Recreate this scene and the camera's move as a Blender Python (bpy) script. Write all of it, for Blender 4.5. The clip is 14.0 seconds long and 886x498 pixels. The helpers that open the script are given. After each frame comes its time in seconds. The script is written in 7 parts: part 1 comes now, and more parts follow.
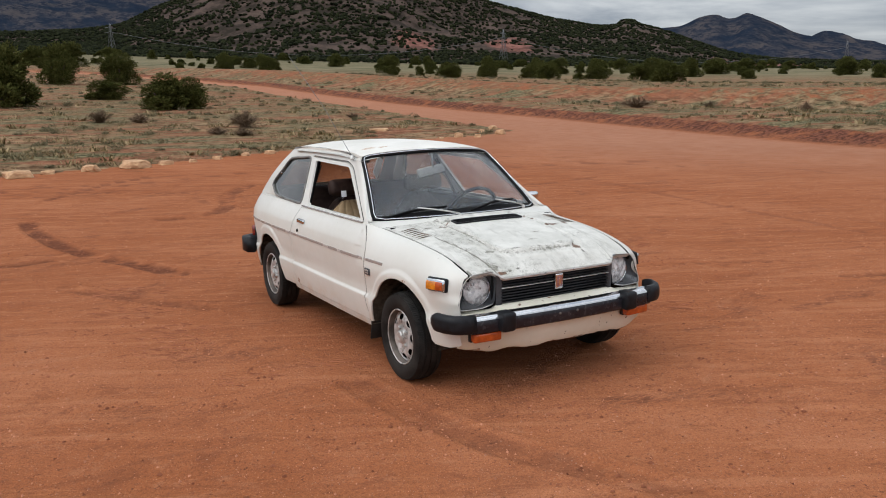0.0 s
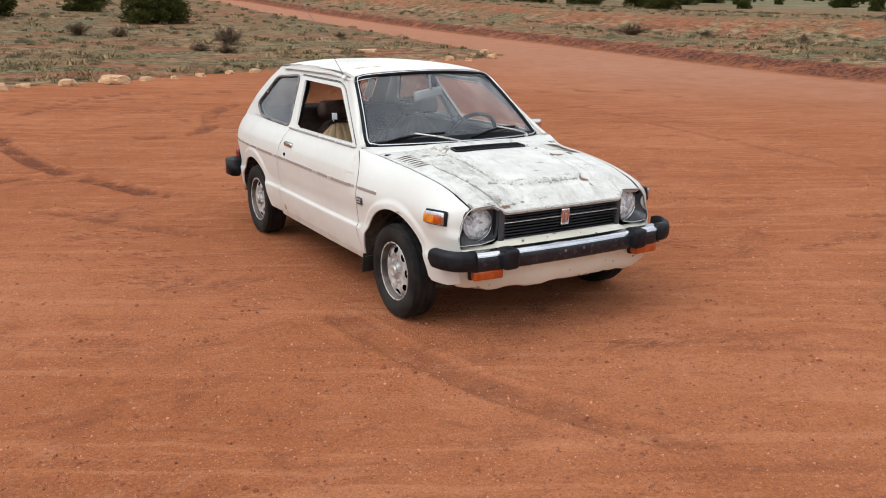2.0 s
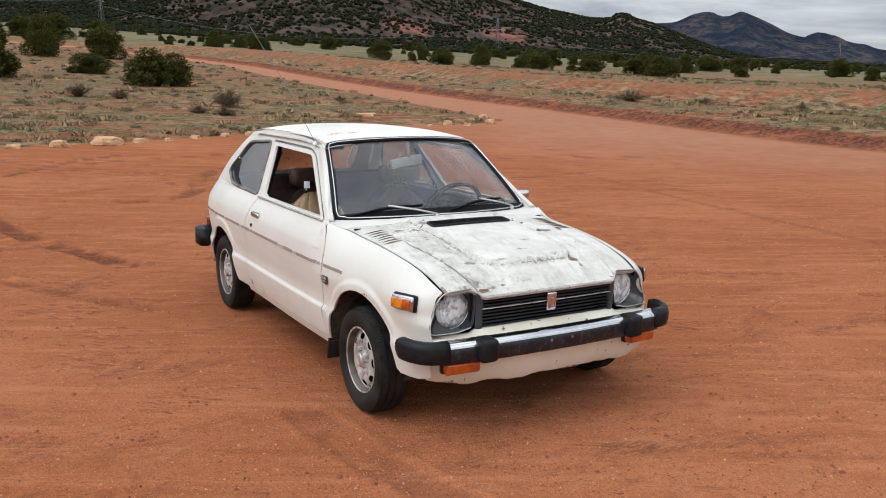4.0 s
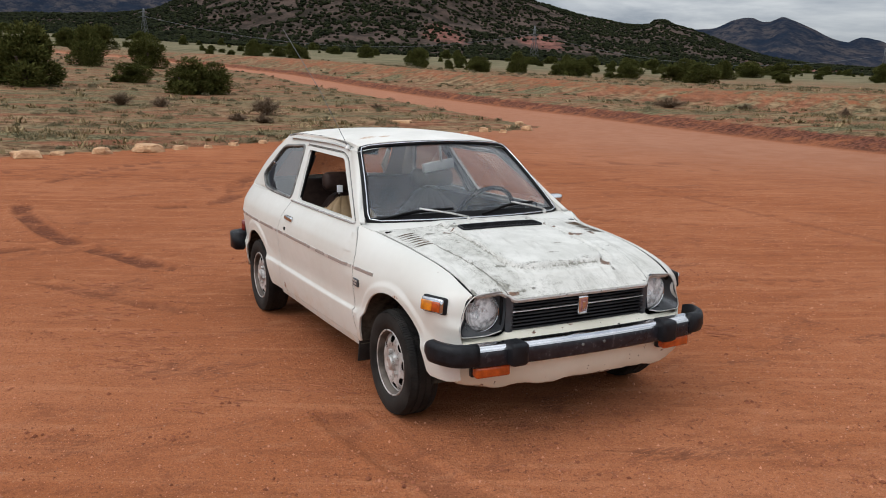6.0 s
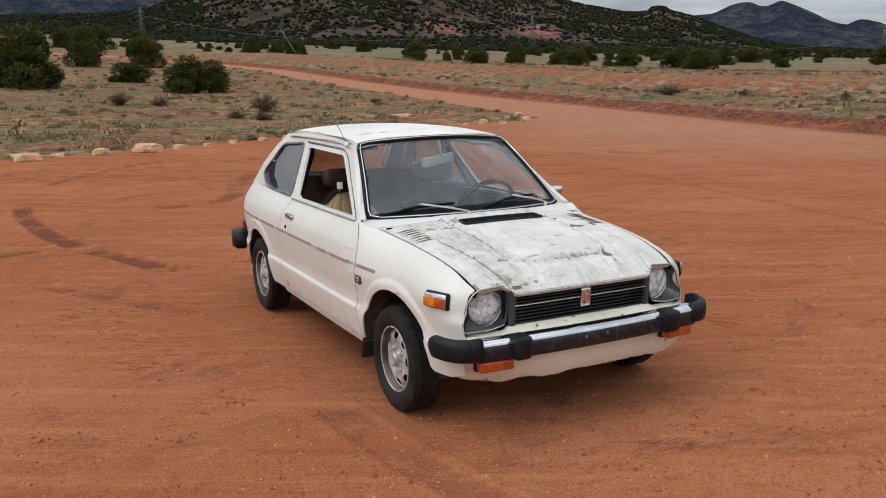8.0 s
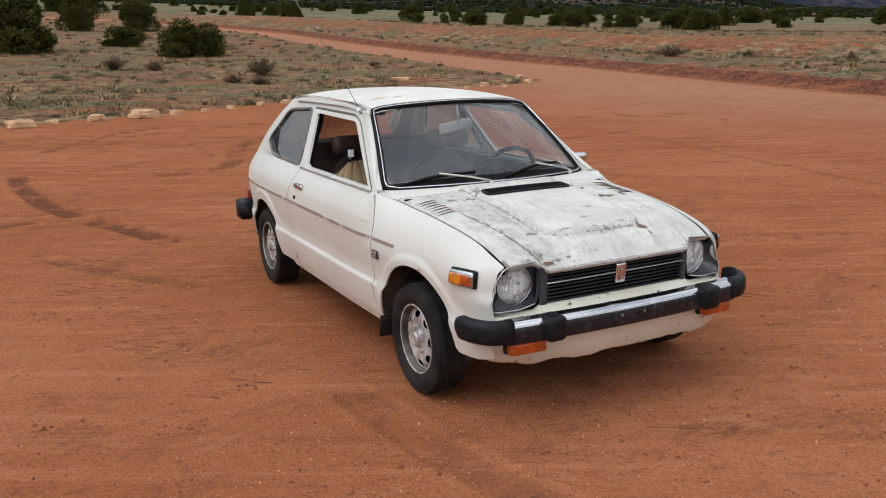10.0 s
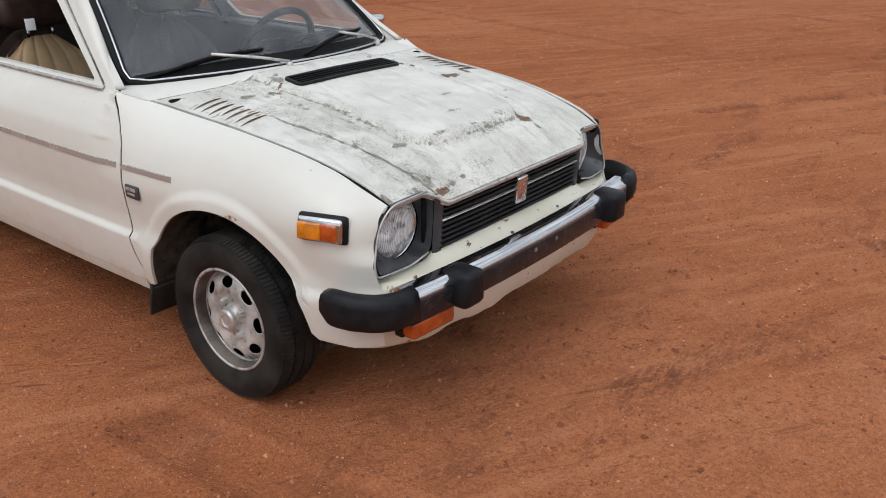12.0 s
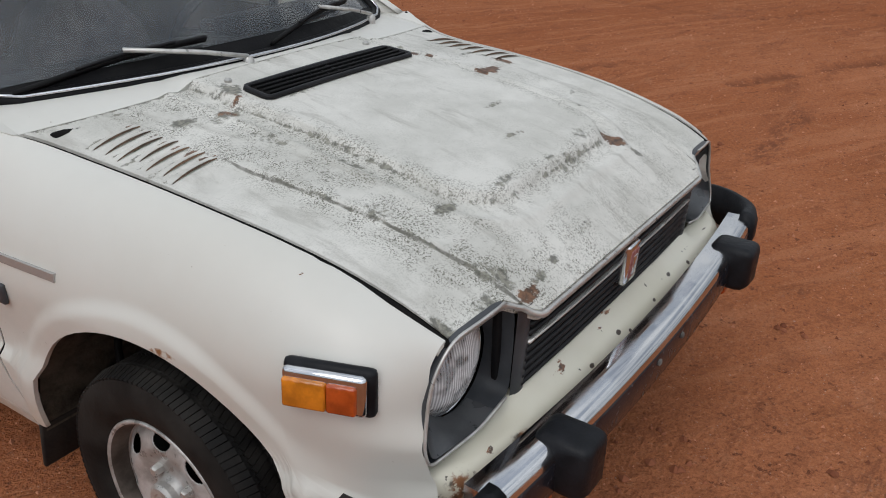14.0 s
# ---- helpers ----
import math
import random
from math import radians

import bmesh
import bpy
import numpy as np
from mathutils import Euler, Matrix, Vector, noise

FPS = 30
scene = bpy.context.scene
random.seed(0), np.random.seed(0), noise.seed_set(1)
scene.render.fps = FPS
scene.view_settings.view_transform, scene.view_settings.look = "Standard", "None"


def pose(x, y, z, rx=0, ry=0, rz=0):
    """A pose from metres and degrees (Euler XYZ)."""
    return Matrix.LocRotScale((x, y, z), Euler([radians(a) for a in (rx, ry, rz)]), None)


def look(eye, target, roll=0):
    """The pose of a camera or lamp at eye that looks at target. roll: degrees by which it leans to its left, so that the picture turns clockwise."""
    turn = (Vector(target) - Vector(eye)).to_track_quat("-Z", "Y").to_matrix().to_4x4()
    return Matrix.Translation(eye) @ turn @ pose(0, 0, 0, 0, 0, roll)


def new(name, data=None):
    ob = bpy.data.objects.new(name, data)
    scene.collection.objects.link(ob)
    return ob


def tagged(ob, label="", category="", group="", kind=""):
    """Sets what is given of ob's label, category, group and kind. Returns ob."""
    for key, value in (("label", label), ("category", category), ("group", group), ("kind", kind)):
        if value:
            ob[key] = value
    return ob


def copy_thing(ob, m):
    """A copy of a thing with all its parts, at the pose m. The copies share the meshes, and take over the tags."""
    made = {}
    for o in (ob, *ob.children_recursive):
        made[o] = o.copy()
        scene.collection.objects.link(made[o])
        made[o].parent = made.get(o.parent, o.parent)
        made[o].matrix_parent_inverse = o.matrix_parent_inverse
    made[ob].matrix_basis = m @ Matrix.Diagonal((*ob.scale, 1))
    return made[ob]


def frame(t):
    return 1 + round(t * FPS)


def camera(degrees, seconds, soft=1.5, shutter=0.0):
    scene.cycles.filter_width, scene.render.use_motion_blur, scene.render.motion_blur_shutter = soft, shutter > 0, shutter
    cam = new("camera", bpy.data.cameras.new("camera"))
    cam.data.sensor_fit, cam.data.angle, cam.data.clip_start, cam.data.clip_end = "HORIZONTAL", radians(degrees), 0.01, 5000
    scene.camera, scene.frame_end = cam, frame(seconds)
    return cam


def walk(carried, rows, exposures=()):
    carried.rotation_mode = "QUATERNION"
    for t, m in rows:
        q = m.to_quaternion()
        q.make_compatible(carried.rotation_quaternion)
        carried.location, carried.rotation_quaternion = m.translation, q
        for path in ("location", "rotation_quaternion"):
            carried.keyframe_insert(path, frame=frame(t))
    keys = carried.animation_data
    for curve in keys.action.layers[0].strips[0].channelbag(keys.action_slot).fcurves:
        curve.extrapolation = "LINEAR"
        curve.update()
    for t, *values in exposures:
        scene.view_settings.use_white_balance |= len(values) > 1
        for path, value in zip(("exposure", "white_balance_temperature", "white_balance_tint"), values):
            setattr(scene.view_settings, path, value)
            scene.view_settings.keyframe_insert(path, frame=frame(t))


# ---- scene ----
cam = camera(56.2, 14.0, 1.0)
PATH = [
    (0, (-2.682, -4.054, 1.561), (-1.72, -2.335, 1.211), -1.3),
    (0.5, (-2.682, -4.033, 1.558), (-1.718, -2.316, 1.207), -1.2),
    (1, (-2.668, -4.04, 1.558), (-1.703, -2.33, 1.176), -1.2),
    (1.5, (-2.623, -3.962, 1.533), (-1.663, -2.283, 1.023), -1.0),
    (2, (-2.597, -3.761, 1.53), (-1.624, -2.094, 1.006), 0.3),
    (2.5, (-2.536, -3.545, 1.532), (-1.514, -1.907, 1.011), 1.2),
    (3, (-2.38, -3.473, 1.533), (-1.342, -1.823, 1.084), 1.2),
    (5.5, (-2.217, -3.415, 1.505), (-1.306, -1.671, 1.144), 0.6),
    (6, (-2.225, -3.435, 1.502), (-1.313, -1.692, 1.14), 0.6),
    (6.5, (-2.216, -3.437, 1.509), (-1.308, -1.693, 1.139), 0.3),
    (7, (-2.226, -3.437, 1.512), (-1.321, -1.692, 1.142), -0.3),
    (9.5, (-2.204, -3.362, 1.517), (-1.307, -1.625, 1.094), -0.8),
    (10, (-2.204, -3.16, 1.507), (-1.304, -1.435, 1.043), -1.1),
    (10.5, (-2.225, -2.788, 1.505), (-1.168, -1.176, 0.971), -0.8),
    (11, (-2.142, -2.421, 1.439), (-0.94, -0.931, 0.86), -0.3),
    (11.5, (-2.053, -2.087, 1.427), (-0.736, -0.732, 0.773), 0.2),
    (12, (-1.994, -1.792, 1.391), (-0.54, -0.662, 0.61), 0.6),
    (12.5, (-1.804, -1.555, 1.34), (-0.313, -0.531, 0.487), 0.5),
    (13, (-1.605, -1.392, 1.343), (-0.101, -0.389, 0.489), 0.0),
    (13.5, (-1.469, -1.2, 1.303), (0.03, -0.195, 0.44), 0.1),
    (14, (-1.346, -1.035, 1.295), (0.135, -0.016, 0.42), 0.4),
]
walk(cam, [(t, look(eye, target, roll)) for t, eye, target, roll in PATH], exposures=[(0.0, -0.04), (1.2, 0.0), (2.0, 0.20), (3.0, 0.22), (4.2, 0.12), (5.5, -0.05), (7.2, -0.05), (9.5, -0.09), (10.5, -0.12), (12.5, -0.17), (13.0, -0.26), (14.0, -0.52)])

# ---- world and light ----
SUN_FROM = Vector((-0.62, -0.08, 0.78)).normalized()
world = bpy.data.worlds.new("overcast_sky")
scene.world = world
world.use_nodes = True
wt = world.node_tree
wt.nodes.clear()


def wnode(kind, **values):
    n = wt.nodes.new(kind)
    for key, value in values.items():
        n.inputs[key].default_value = value
    return n


sky = wt.nodes.new("ShaderNodeTexSky")
sky.sky_type = "NISHITA"
sky.sun_disc = False
sky.sun_elevation = math.asin(SUN_FROM.z)
sky.sun_rotation = math.atan2(SUN_FROM.x, SUN_FROM.y)
sky_dim = wt.nodes.new("ShaderNodeVectorMath")
sky_dim.operation = "SCALE"
sky_dim.inputs["Scale"].default_value = 0.09
coords = wt.nodes.new("ShaderNodeTexCoord")
stretch = wt.nodes.new("ShaderNodeMapping")
stretch.inputs["Scale"].default_value = (1.0, 1.0, 4.5)
cloud_noise = wnode("ShaderNodeTexNoise", Scale=2.6, Detail=8.0, Roughness=0.58, Distortion=0.35)
cloud_tone = wt.nodes.new("ShaderNodeValToRGB")
cloud_tone.color_ramp.elements[0].position, cloud_tone.color_ramp.elements[0].color = 0.40, (0.40, 0.445, 0.52, 1)
cloud_tone.color_ramp.elements[1].position, cloud_tone.color_ramp.elements[1].color = 0.60, (0.95, 0.98, 1.0, 1)
cloud_cover = wt.nodes.new("ShaderNodeMix")
cloud_cover.data_type = "RGBA"
cloud_cover.inputs["Factor"].default_value = 0.86
up_axis = wt.nodes.new("ShaderNodeSeparateXYZ")
dome = wnode("ShaderNodeMapRange")
for key, value in (("From Min", 0.0), ("From Max", 0.85), ("To Min", 0.80), ("To Max", 1.97)):
    dome.inputs[key].default_value = value
wt.links.new(coords.outputs["Generated"], up_axis.inputs[0])
wt.links.new(up_axis.outputs["Z"], dome.inputs["Value"])
backdrop_light = wnode("ShaderNodeBackground")
side_way = wt.nodes.new("ShaderNodeVectorMath")
side_way.operation = "DOT_PRODUCT"
side_way.inputs[1].default_value = (-0.80, -0.60, 0.0)
thinner = wnode("ShaderNodeMapRange")
for key, value in (("From Min", -0.3), ("From Max", 0.9), ("To Min", 0.90), ("To Max", 1.42)):
    thinner.inputs[key].default_value = value
thin_cloud = wt.nodes.new("ShaderNodeMath")
thin_cloud.operation = "MULTIPLY"
wt.links.new(coords.outputs["Generated"], side_way.inputs[0])
wt.links.new(side_way.outputs["Value"], thinner.inputs["Value"])
wt.links.new(dome.outputs["Result"], thin_cloud.inputs[0])
wt.links.new(thinner.outputs["Result"], thin_cloud.inputs[1])
wt.links.new(thin_cloud.outputs["Value"], backdrop_light.inputs["Strength"])
world_out = wt.nodes.new("ShaderNodeOutputWorld")
wt.links.new(sky.outputs["Color"], sky_dim.inputs[0])
wt.links.new(coords.outputs["Generated"], stretch.inputs["Vector"])
wt.links.new(stretch.outputs["Vector"], cloud_noise.inputs["Vector"])
wt.links.new(cloud_noise.outputs["Fac"], cloud_tone.inputs["Fac"])
wt.links.new(sky_dim.outputs["Vector"], cloud_cover.inputs["A"])
wt.links.new(cloud_tone.outputs["Color"], cloud_cover.inputs["B"])
wt.links.new(cloud_cover.outputs["Result"], backdrop_light.inputs["Color"])
wt.links.new(backdrop_light.outputs["Background"], world_out.inputs["Surface"])

sun_lamp = new("sun", bpy.data.lights.new("sun", "SUN"))
sun_lamp.data.energy, sun_lamp.data.angle, sun_lamp.data.color = 0.95, radians(38), (1.0, 0.97, 0.93)
sun_lamp.matrix_world = look((0, 0, 30), Vector((0, 0, 30)) - SUN_FROM)


# ---- materials ----
class Nodes:
    """A short way to write a node material."""

    def __init__(self, name):
        self.mat = bpy.data.materials.new(name)
        self.mat.use_nodes = True
        self.tree = self.mat.node_tree
        self.bsdf = self.tree.nodes["Principled BSDF"]
        self.geo = self.tree.nodes.new("ShaderNodeNewGeometry")
        self.tex = self.tree.nodes.new("ShaderNodeTexCoord")
        self.place = self.tex.outputs["Object"]

    def put(self, socket, value):
        if isinstance(value, bpy.types.NodeSocket):
            self.tree.links.new(value, socket)
        elif isinstance(value, (tuple, list)) and len(value) == 3 and socket.type == "RGBA":
            socket.default_value = (*value, 1)
        else:
            socket.default_value = value

    def set(self, **values):
        for key, value in values.items():
            self.put(self.bsdf.inputs[key.replace("_", " ")], value)
        return self

    def noise(self, scale, detail=4.0, rough=0.55, stretch=None, distort=0.0, where=None):
        n = self.tree.nodes.new("ShaderNodeTexNoise")
        n.inputs["Scale"].default_value, n.inputs["Detail"].default_value = scale, detail
        n.inputs["Roughness"].default_value, n.inputs["Distortion"].default_value = rough, distort
        at = where or self.place
        if stretch:
            m = self.tree.nodes.new("ShaderNodeMapping")
            m.inputs["Scale"].default_value = stretch
            self.put(m.inputs["Vector"], at)
            at = m.outputs["Vector"]
        self.put(n.inputs["Vector"], at)
        return n.outputs["Fac"]

    def streaks(self, scale, stretch, turn, detail, rough):
        """Noise drawn out along a way that is turned from the x axis."""
        m = self.tree.nodes.new("ShaderNodeMapping")
        m.inputs["Rotation"].default_value = (0, 0, radians(turn))
        self.put(m.inputs["Vector"], self.place)
        return self.noise(scale, detail, rough, stretch, 0.4, m.outputs["Vector"])

    def voronoi(self, scale, feature="F1", out="Distance"):
        n = self.tree.nodes.new("ShaderNodeTexVoronoi")
        n.feature = feature
        n.inputs["Scale"].default_value = scale
        self.put(n.inputs["Vector"], self.place)
        return n.outputs[out]

    def ramp(self, value, low, high, a=0.0, b=1.0):
        n = self.tree.nodes.new("ShaderNodeMapRange")
        n.interpolation_type = "SMOOTHSTEP"
        for key, v in zip(("Value", "From Min", "From Max", "To Min", "To Max"), (value, low, high, a, b)):
            self.put(n.inputs[key], v)
        return n.outputs["Result"]

    def math(self, op, a, b=0.0):
        n = self.tree.nodes.new("ShaderNodeMath")
        n.operation = op
        self.put(n.inputs[0], a), self.put(n.inputs[1], b)
        return n.outputs["Value"]

    def mix(self, factor, a, b):
        n = self.tree.nodes.new("ShaderNodeMix")
        n.data_type = "RGBA"
        self.put(n.inputs["Factor"], factor), self.put(n.inputs["A"], a), self.put(n.inputs["B"], b)
        return n.outputs["Result"]

    def near(self, spot, radius, squash=(1, 1, 1), warp=0.5):
        """1 at a spot of the object, 0 past its ragged rim."""
        d = self.tree.nodes.new("ShaderNodeVectorMath")
        d.operation = "SUBTRACT"
        self.put(d.inputs[0], self.place)
        d.inputs[1].default_value = spot
        s = self.tree.nodes.new("ShaderNodeVectorMath")
        s.operation = "MULTIPLY"
        self.put(s.inputs[0], d.outputs["Vector"])
        s.inputs[1].default_value = squash
        l = self.tree.nodes.new("ShaderNodeVectorMath")
        l.operation = "LENGTH"
        self.put(l.inputs[0], s.outputs["Vector"])
        ragged = self.math("MULTIPLY_ADD", self.noise(34, 5, 0.7), warp * radius * 2)
        ragged.node.inputs[2].default_value = -warp * radius
        return self.ramp(self.math("ADD", l.outputs["Value"], ragged), radius * 0.75, radius * 1.1, 1.0, 0.0)

    def attr(self, name):
        n = self.tree.nodes.new("ShaderNodeAttribute")
        n.attribute_name = name
        return n.outputs["Fac"]

    def random(self, island=True):
        if island:
            return self.geo.outputs["Random Per Island"]
        return self.tree.nodes.new("ShaderNodeObjectInfo").outputs["Random"]

    def bump(self, height, strength=0.3, distance=0.01, under=None):
        n = self.tree.nodes.new("ShaderNodeBump")
        n.inputs["Strength"].default_value, n.inputs["Distance"].default_value = strength, distance
        self.put(n.inputs["Height"], height)
        if under:
            self.put(n.inputs["Normal"], under)
        self.put(self.bsdf.inputs["Normal"], n.outputs["Normal"])
        return n.outputs["Normal"]


def plain(name, dark, light, rough=0.5, metal=0.0, scale=20.0, bump=0.0, coat=0.0, grain=None, shine=0.5):
    """A surface of two near tones with grain, worn gloss and fine relief."""
    n = Nodes(name)
    big, small = n.noise(scale * 0.2, 3), n.noise(scale, 6, 0.6)
    both = n.math("MULTIPLY_ADD", big, 0.5)
    n.put(both.node.inputs[2], n.math("MULTIPLY", small, 0.5))
    n.set(Base_Color=n.mix(n.ramp(both, 0.35, 0.65), dark, light), Metallic=metal, Coat_Weight=coat, Coat_Roughness=0.12, Specular_IOR_Level=shine)
    n.set(Roughness=n.ramp(small, 0.3, 0.7, max(0.02, rough - 0.1), min(1.0, rough + 0.1)))
    if bump:
        n.bump(n.noise(grain or scale * 4, 4), bump, 0.004)
    return n.mat


def ground_material():
    n = Nodes("red_dirt_and_scrub")
    dirt, track, far, bank = n.attr("dirt"), n.attr("track"), n.attr("far"), n.attr("bank")
    wide, mid, fine = n.noise(0.35, 4, 0.55), n.noise(2.2, 6, 0.62), n.noise(60, 5, 0.7)
    drag = n.noise(1.0, 6, 0.65, stretch=(0.45, 4.0, 1.0), distort=0.3)
    scuff = n.noise(2.6, 6, 0.68, stretch=(0.55, 2.2, 1.0), distort=0.8)
    red = n.mix(n.ramp(wide, 0.35, 0.68), (0.400, 0.134, 0.058), (0.520, 0.195, 0.096))
    red = n.mix(n.ramp(mid, 0.42, 0.66, 0.0, 0.55), red, (0.419, 0.144, 0.061))
    red = n.mix(n.ramp(drag, 0.52, 0.72, 0.0, 0.32), red, (0.224, 0.080, 0.042))
    red = n.mix(n.ramp(scuff, 0.56, 0.68, 0.0, 0.46), red, (0.229, 0.082, 0.044))
    red = n.mix(n.ramp(scuff, 0.43, 0.33, 0.0, 0.45), red, (0.526, 0.221, 0.122))
    red = n.mix(n.ramp(fine, 0.40, 0.70, 0.0, 0.45), red, (0.213, 0.075, 0.043))
    swept = n.streaks(1.0, (0.55, 7.0, 1.0), 29.0, 7, 0.7)
    red = n.mix(n.ramp(swept, 0.54, 0.66, 0.0, 0.34), red, (0.225, 0.078, 0.040))
    red = n.mix(n.ramp(swept, 0.48, 0.38, 0.0, 0.50), red, (0.560, 0.225, 0.118))
    lines = n.streaks(3.0, (0.30, 6.5, 1.0), 34.0, 6, 0.7)
    lines = n.math("MULTIPLY", n.ramp(lines, 0.57, 0.66), n.ramp(n.noise(0.7, 4), 0.50, 0.64))
    red = n.mix(n.math("MULTIPLY", lines, 0.32), red, (0.180, 0.064, 0.035))
    crumbs = n.noise(85, 3, 0.6)
    red = n.mix(n.ramp(crumbs, 0.61, 0.67, 0.0, 0.32), red, (0.130, 0.046, 0.027))
    red = n.mix(n.ramp(crumbs, 0.39, 0.33, 0.0, 0.42), red, (0.590, 0.290, 0.180))
    blotch = n.noise(5.0, 7, 0.72, distort=0.4)
    red = n.mix(n.ramp(blotch, 0.56, 0.66, 0.0, 0.4), red, (0.213, 0.074, 0.040))
    red = n.mix(n.ramp(blotch, 0.44, 0.34, 0.0, 0.45), red, (0.507, 0.218, 0.124))
    grit, pebble, chip = n.voronoi(70), n.voronoi(19), n.voronoi(6.5)
    red = n.mix(n.ramp(n.noise(190, 3, 0.7), 0.46, 0.62, 0.0, 0.33), red, (0.165, 0.060, 0.036))
    red = n.mix(n.math("MULTIPLY", n.ramp(n.noise(30, 4, 0.7), 0.60, 0.68), n.ramp(n.noise(3.4, 4), 0.46, 0.60, 0.1, 0.8)), red, (0.134, 0.049, 0.030))
    red = n.mix(n.math("MULTIPLY", n.ramp(grit, 0.06, 0.17, 1.0, 0.0), n.ramp(n.noise(13, 3), 0.48, 0.62, 0.0, 0.85)), red, (0.555, 0.377, 0.305))
    red = n.mix(n.math("MULTIPLY", n.ramp(pebble, 0.05, 0.11, 1.0, 0.0), n.ramp(n.noise(6, 3), 0.50, 0.60)), red, (0.537, 0.321, 0.252))
    red = n.mix(n.math("MULTIPLY", n.ramp(chip, 0.018, 0.036, 1.0, 0.0), n.ramp(n.noise(1.7, 4), 0.58, 0.62)), red, (0.485, 0.375, 0.358))
    for centre, pitch, mask in (((2.4, 5.0, 0.0), 1.35, 0.55), ((-9.0, 9.5, 0.0), 1.9, 0.8), ((6.0, -7.0, 0.0), 1.6, 0.7)):
        sweep_ring = n.tree.nodes.new("ShaderNodeVectorMath")
        sweep_ring.operation = "DISTANCE"
        n.put(sweep_ring.inputs[0], n.place)
        sweep_ring.inputs[1].default_value = centre
        turn = n.math("DIVIDE", n.math("ADD", sweep_ring.outputs["Value"], n.math("MULTIPLY", n.noise(0.3, 3), 1.6)), pitch)
        turn = n.math("ABSOLUTE", n.math("SUBTRACT", n.math("FRACT", turn), 0.5))
        lane = n.math("MULTIPLY", n.ramp(turn, 0.075, 0.03, 0.0, 1.0), n.ramp(n.noise(mask, 5, 0.7), 0.52, 0.64))
        bars = n.ramp(n.noise(17, 4, 0.7, stretch=(1.0, 3.2, 1.0)), 0.42, 0.58, 0.05, 0.70)
        red = n.mix(n.math("MULTIPLY", lane, bars), red, (0.159, 0.062, 0.040))
    worn = n.math("MULTIPLY", n.ramp(n.noise(1.5, 5, 0.65), 0.38, 0.52), n.ramp(n.noise(16, 5, 0.7), 0.30, 0.58, 0.45, 1.0))
    red = n.mix(n.math("MULTIPLY", track, worn), red, (0.159, 0.057, 0.034))
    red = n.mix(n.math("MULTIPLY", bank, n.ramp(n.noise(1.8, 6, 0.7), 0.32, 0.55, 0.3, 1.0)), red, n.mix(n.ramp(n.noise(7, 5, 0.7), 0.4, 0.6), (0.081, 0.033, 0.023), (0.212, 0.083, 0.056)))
    # pale pink of the road, with the far dirt's grazing sheen in it
    pink = n.mix(n.ramp(mid, 0.3, 0.7), (0.450, 0.226, 0.156), (0.392, 0.180, 0.115))
    red = n.mix(n.attr("road"), red, pink)
    warm = n.tree.nodes.new("ShaderNodeVectorMath")
    warm.operation = "MULTIPLY"
    n.put(warm.inputs[0], red)
    warm.inputs[1].default_value = (0.87, 0.870, 0.82)
    red = warm.outputs["Vector"]
    tufts, patch = n.noise(1.9, 8, 0.74), n.noise(0.22, 5, 0.6, stretch=(0.7, 1.5, 1.0))
    dry = n.mix(n.ramp(tufts, 0.38, 0.62), (0.088, 0.047, 0.024), (0.310, 0.213, 0.122))
    sage = n.mix(n.ramp(n.noise(5.5, 5, 0.68), 0.38, 0.62), (0.045, 0.047, 0.022), (0.215, 0.185, 0.105))
    grass = n.mix(n.ramp(patch, 0.42, 0.60), dry, sage)
    bare = n.noise(0.5, 6, 0.65, stretch=(0.5, 1.7, 1.0), distort=0.5)
    grass = n.mix(n.ramp(bare, 0.45, 0.60, 0.0, 0.90), grass, n.mix(n.ramp(tufts, 0.4, 0.6), (0.17, 0.066, 0.036), (0.29, 0.125, 0.072)))
    green = n.mix(n.ramp(n.noise(0.12, 6, 0.65), 0.36, 0.64), (0.098, 0.090, 0.048), (0.205, 0.172, 0.104))
    grass = n.mix(n.ramp(far, 0.02, 0.25), grass, green)
    # hill soil is darkened for the cloud shade lying over it
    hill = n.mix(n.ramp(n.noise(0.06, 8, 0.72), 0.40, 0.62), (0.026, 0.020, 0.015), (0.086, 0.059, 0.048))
    rock = n.ramp(n.math("ADD", n.attr("redrock"), n.math("MULTIPLY", n.noise(0.09, 8, 0.75), 0.9)), 0.80, 0.98)
    hill = n.mix(rock, hill, n.mix(n.ramp(n.noise(0.22, 5), 0.4, 0.6), (0.12, 0.050, 0.038), (0.22, 0.100, 0.078)))
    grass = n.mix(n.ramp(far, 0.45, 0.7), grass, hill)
    edge = n.math("ADD", dirt, n.math("MULTIPLY", n.math("SUBTRACT", n.noise(1.6, 6, 0.7), 0.5), 0.75))
    n.set(Base_Color=n.mix(n.ramp(edge, 0.42, 0.58), grass, red), Roughness=0.95, Specular_IOR_Level=0.04)
    lump = n.math("ADD", n.math("MULTIPLY", n.noise(9, 5, 0.6), 2.5), n.math("MULTIPLY", n.noise(34, 4, 0.7), 1.6))
    height = n.math("ADD", n.math("ADD", fine, lump), n.math("MULTIPLY", n.ramp(grit, 0.0, 0.22), -0.5))
    height = n.math("ADD", height, n.math("MULTIPLY", blotch, 4.0))
    height = n.math("ADD", height, n.math("MULTIPLY", scuff, -2.5))
    height = n.math("ADD", height, n.math("MULTIPLY", n.math("ADD", swept, lines), -2.2))
    height = n.math("ADD", height, n.math("MULTIPLY", n.ramp(crumbs, 0.5, 0.68), 0.9))
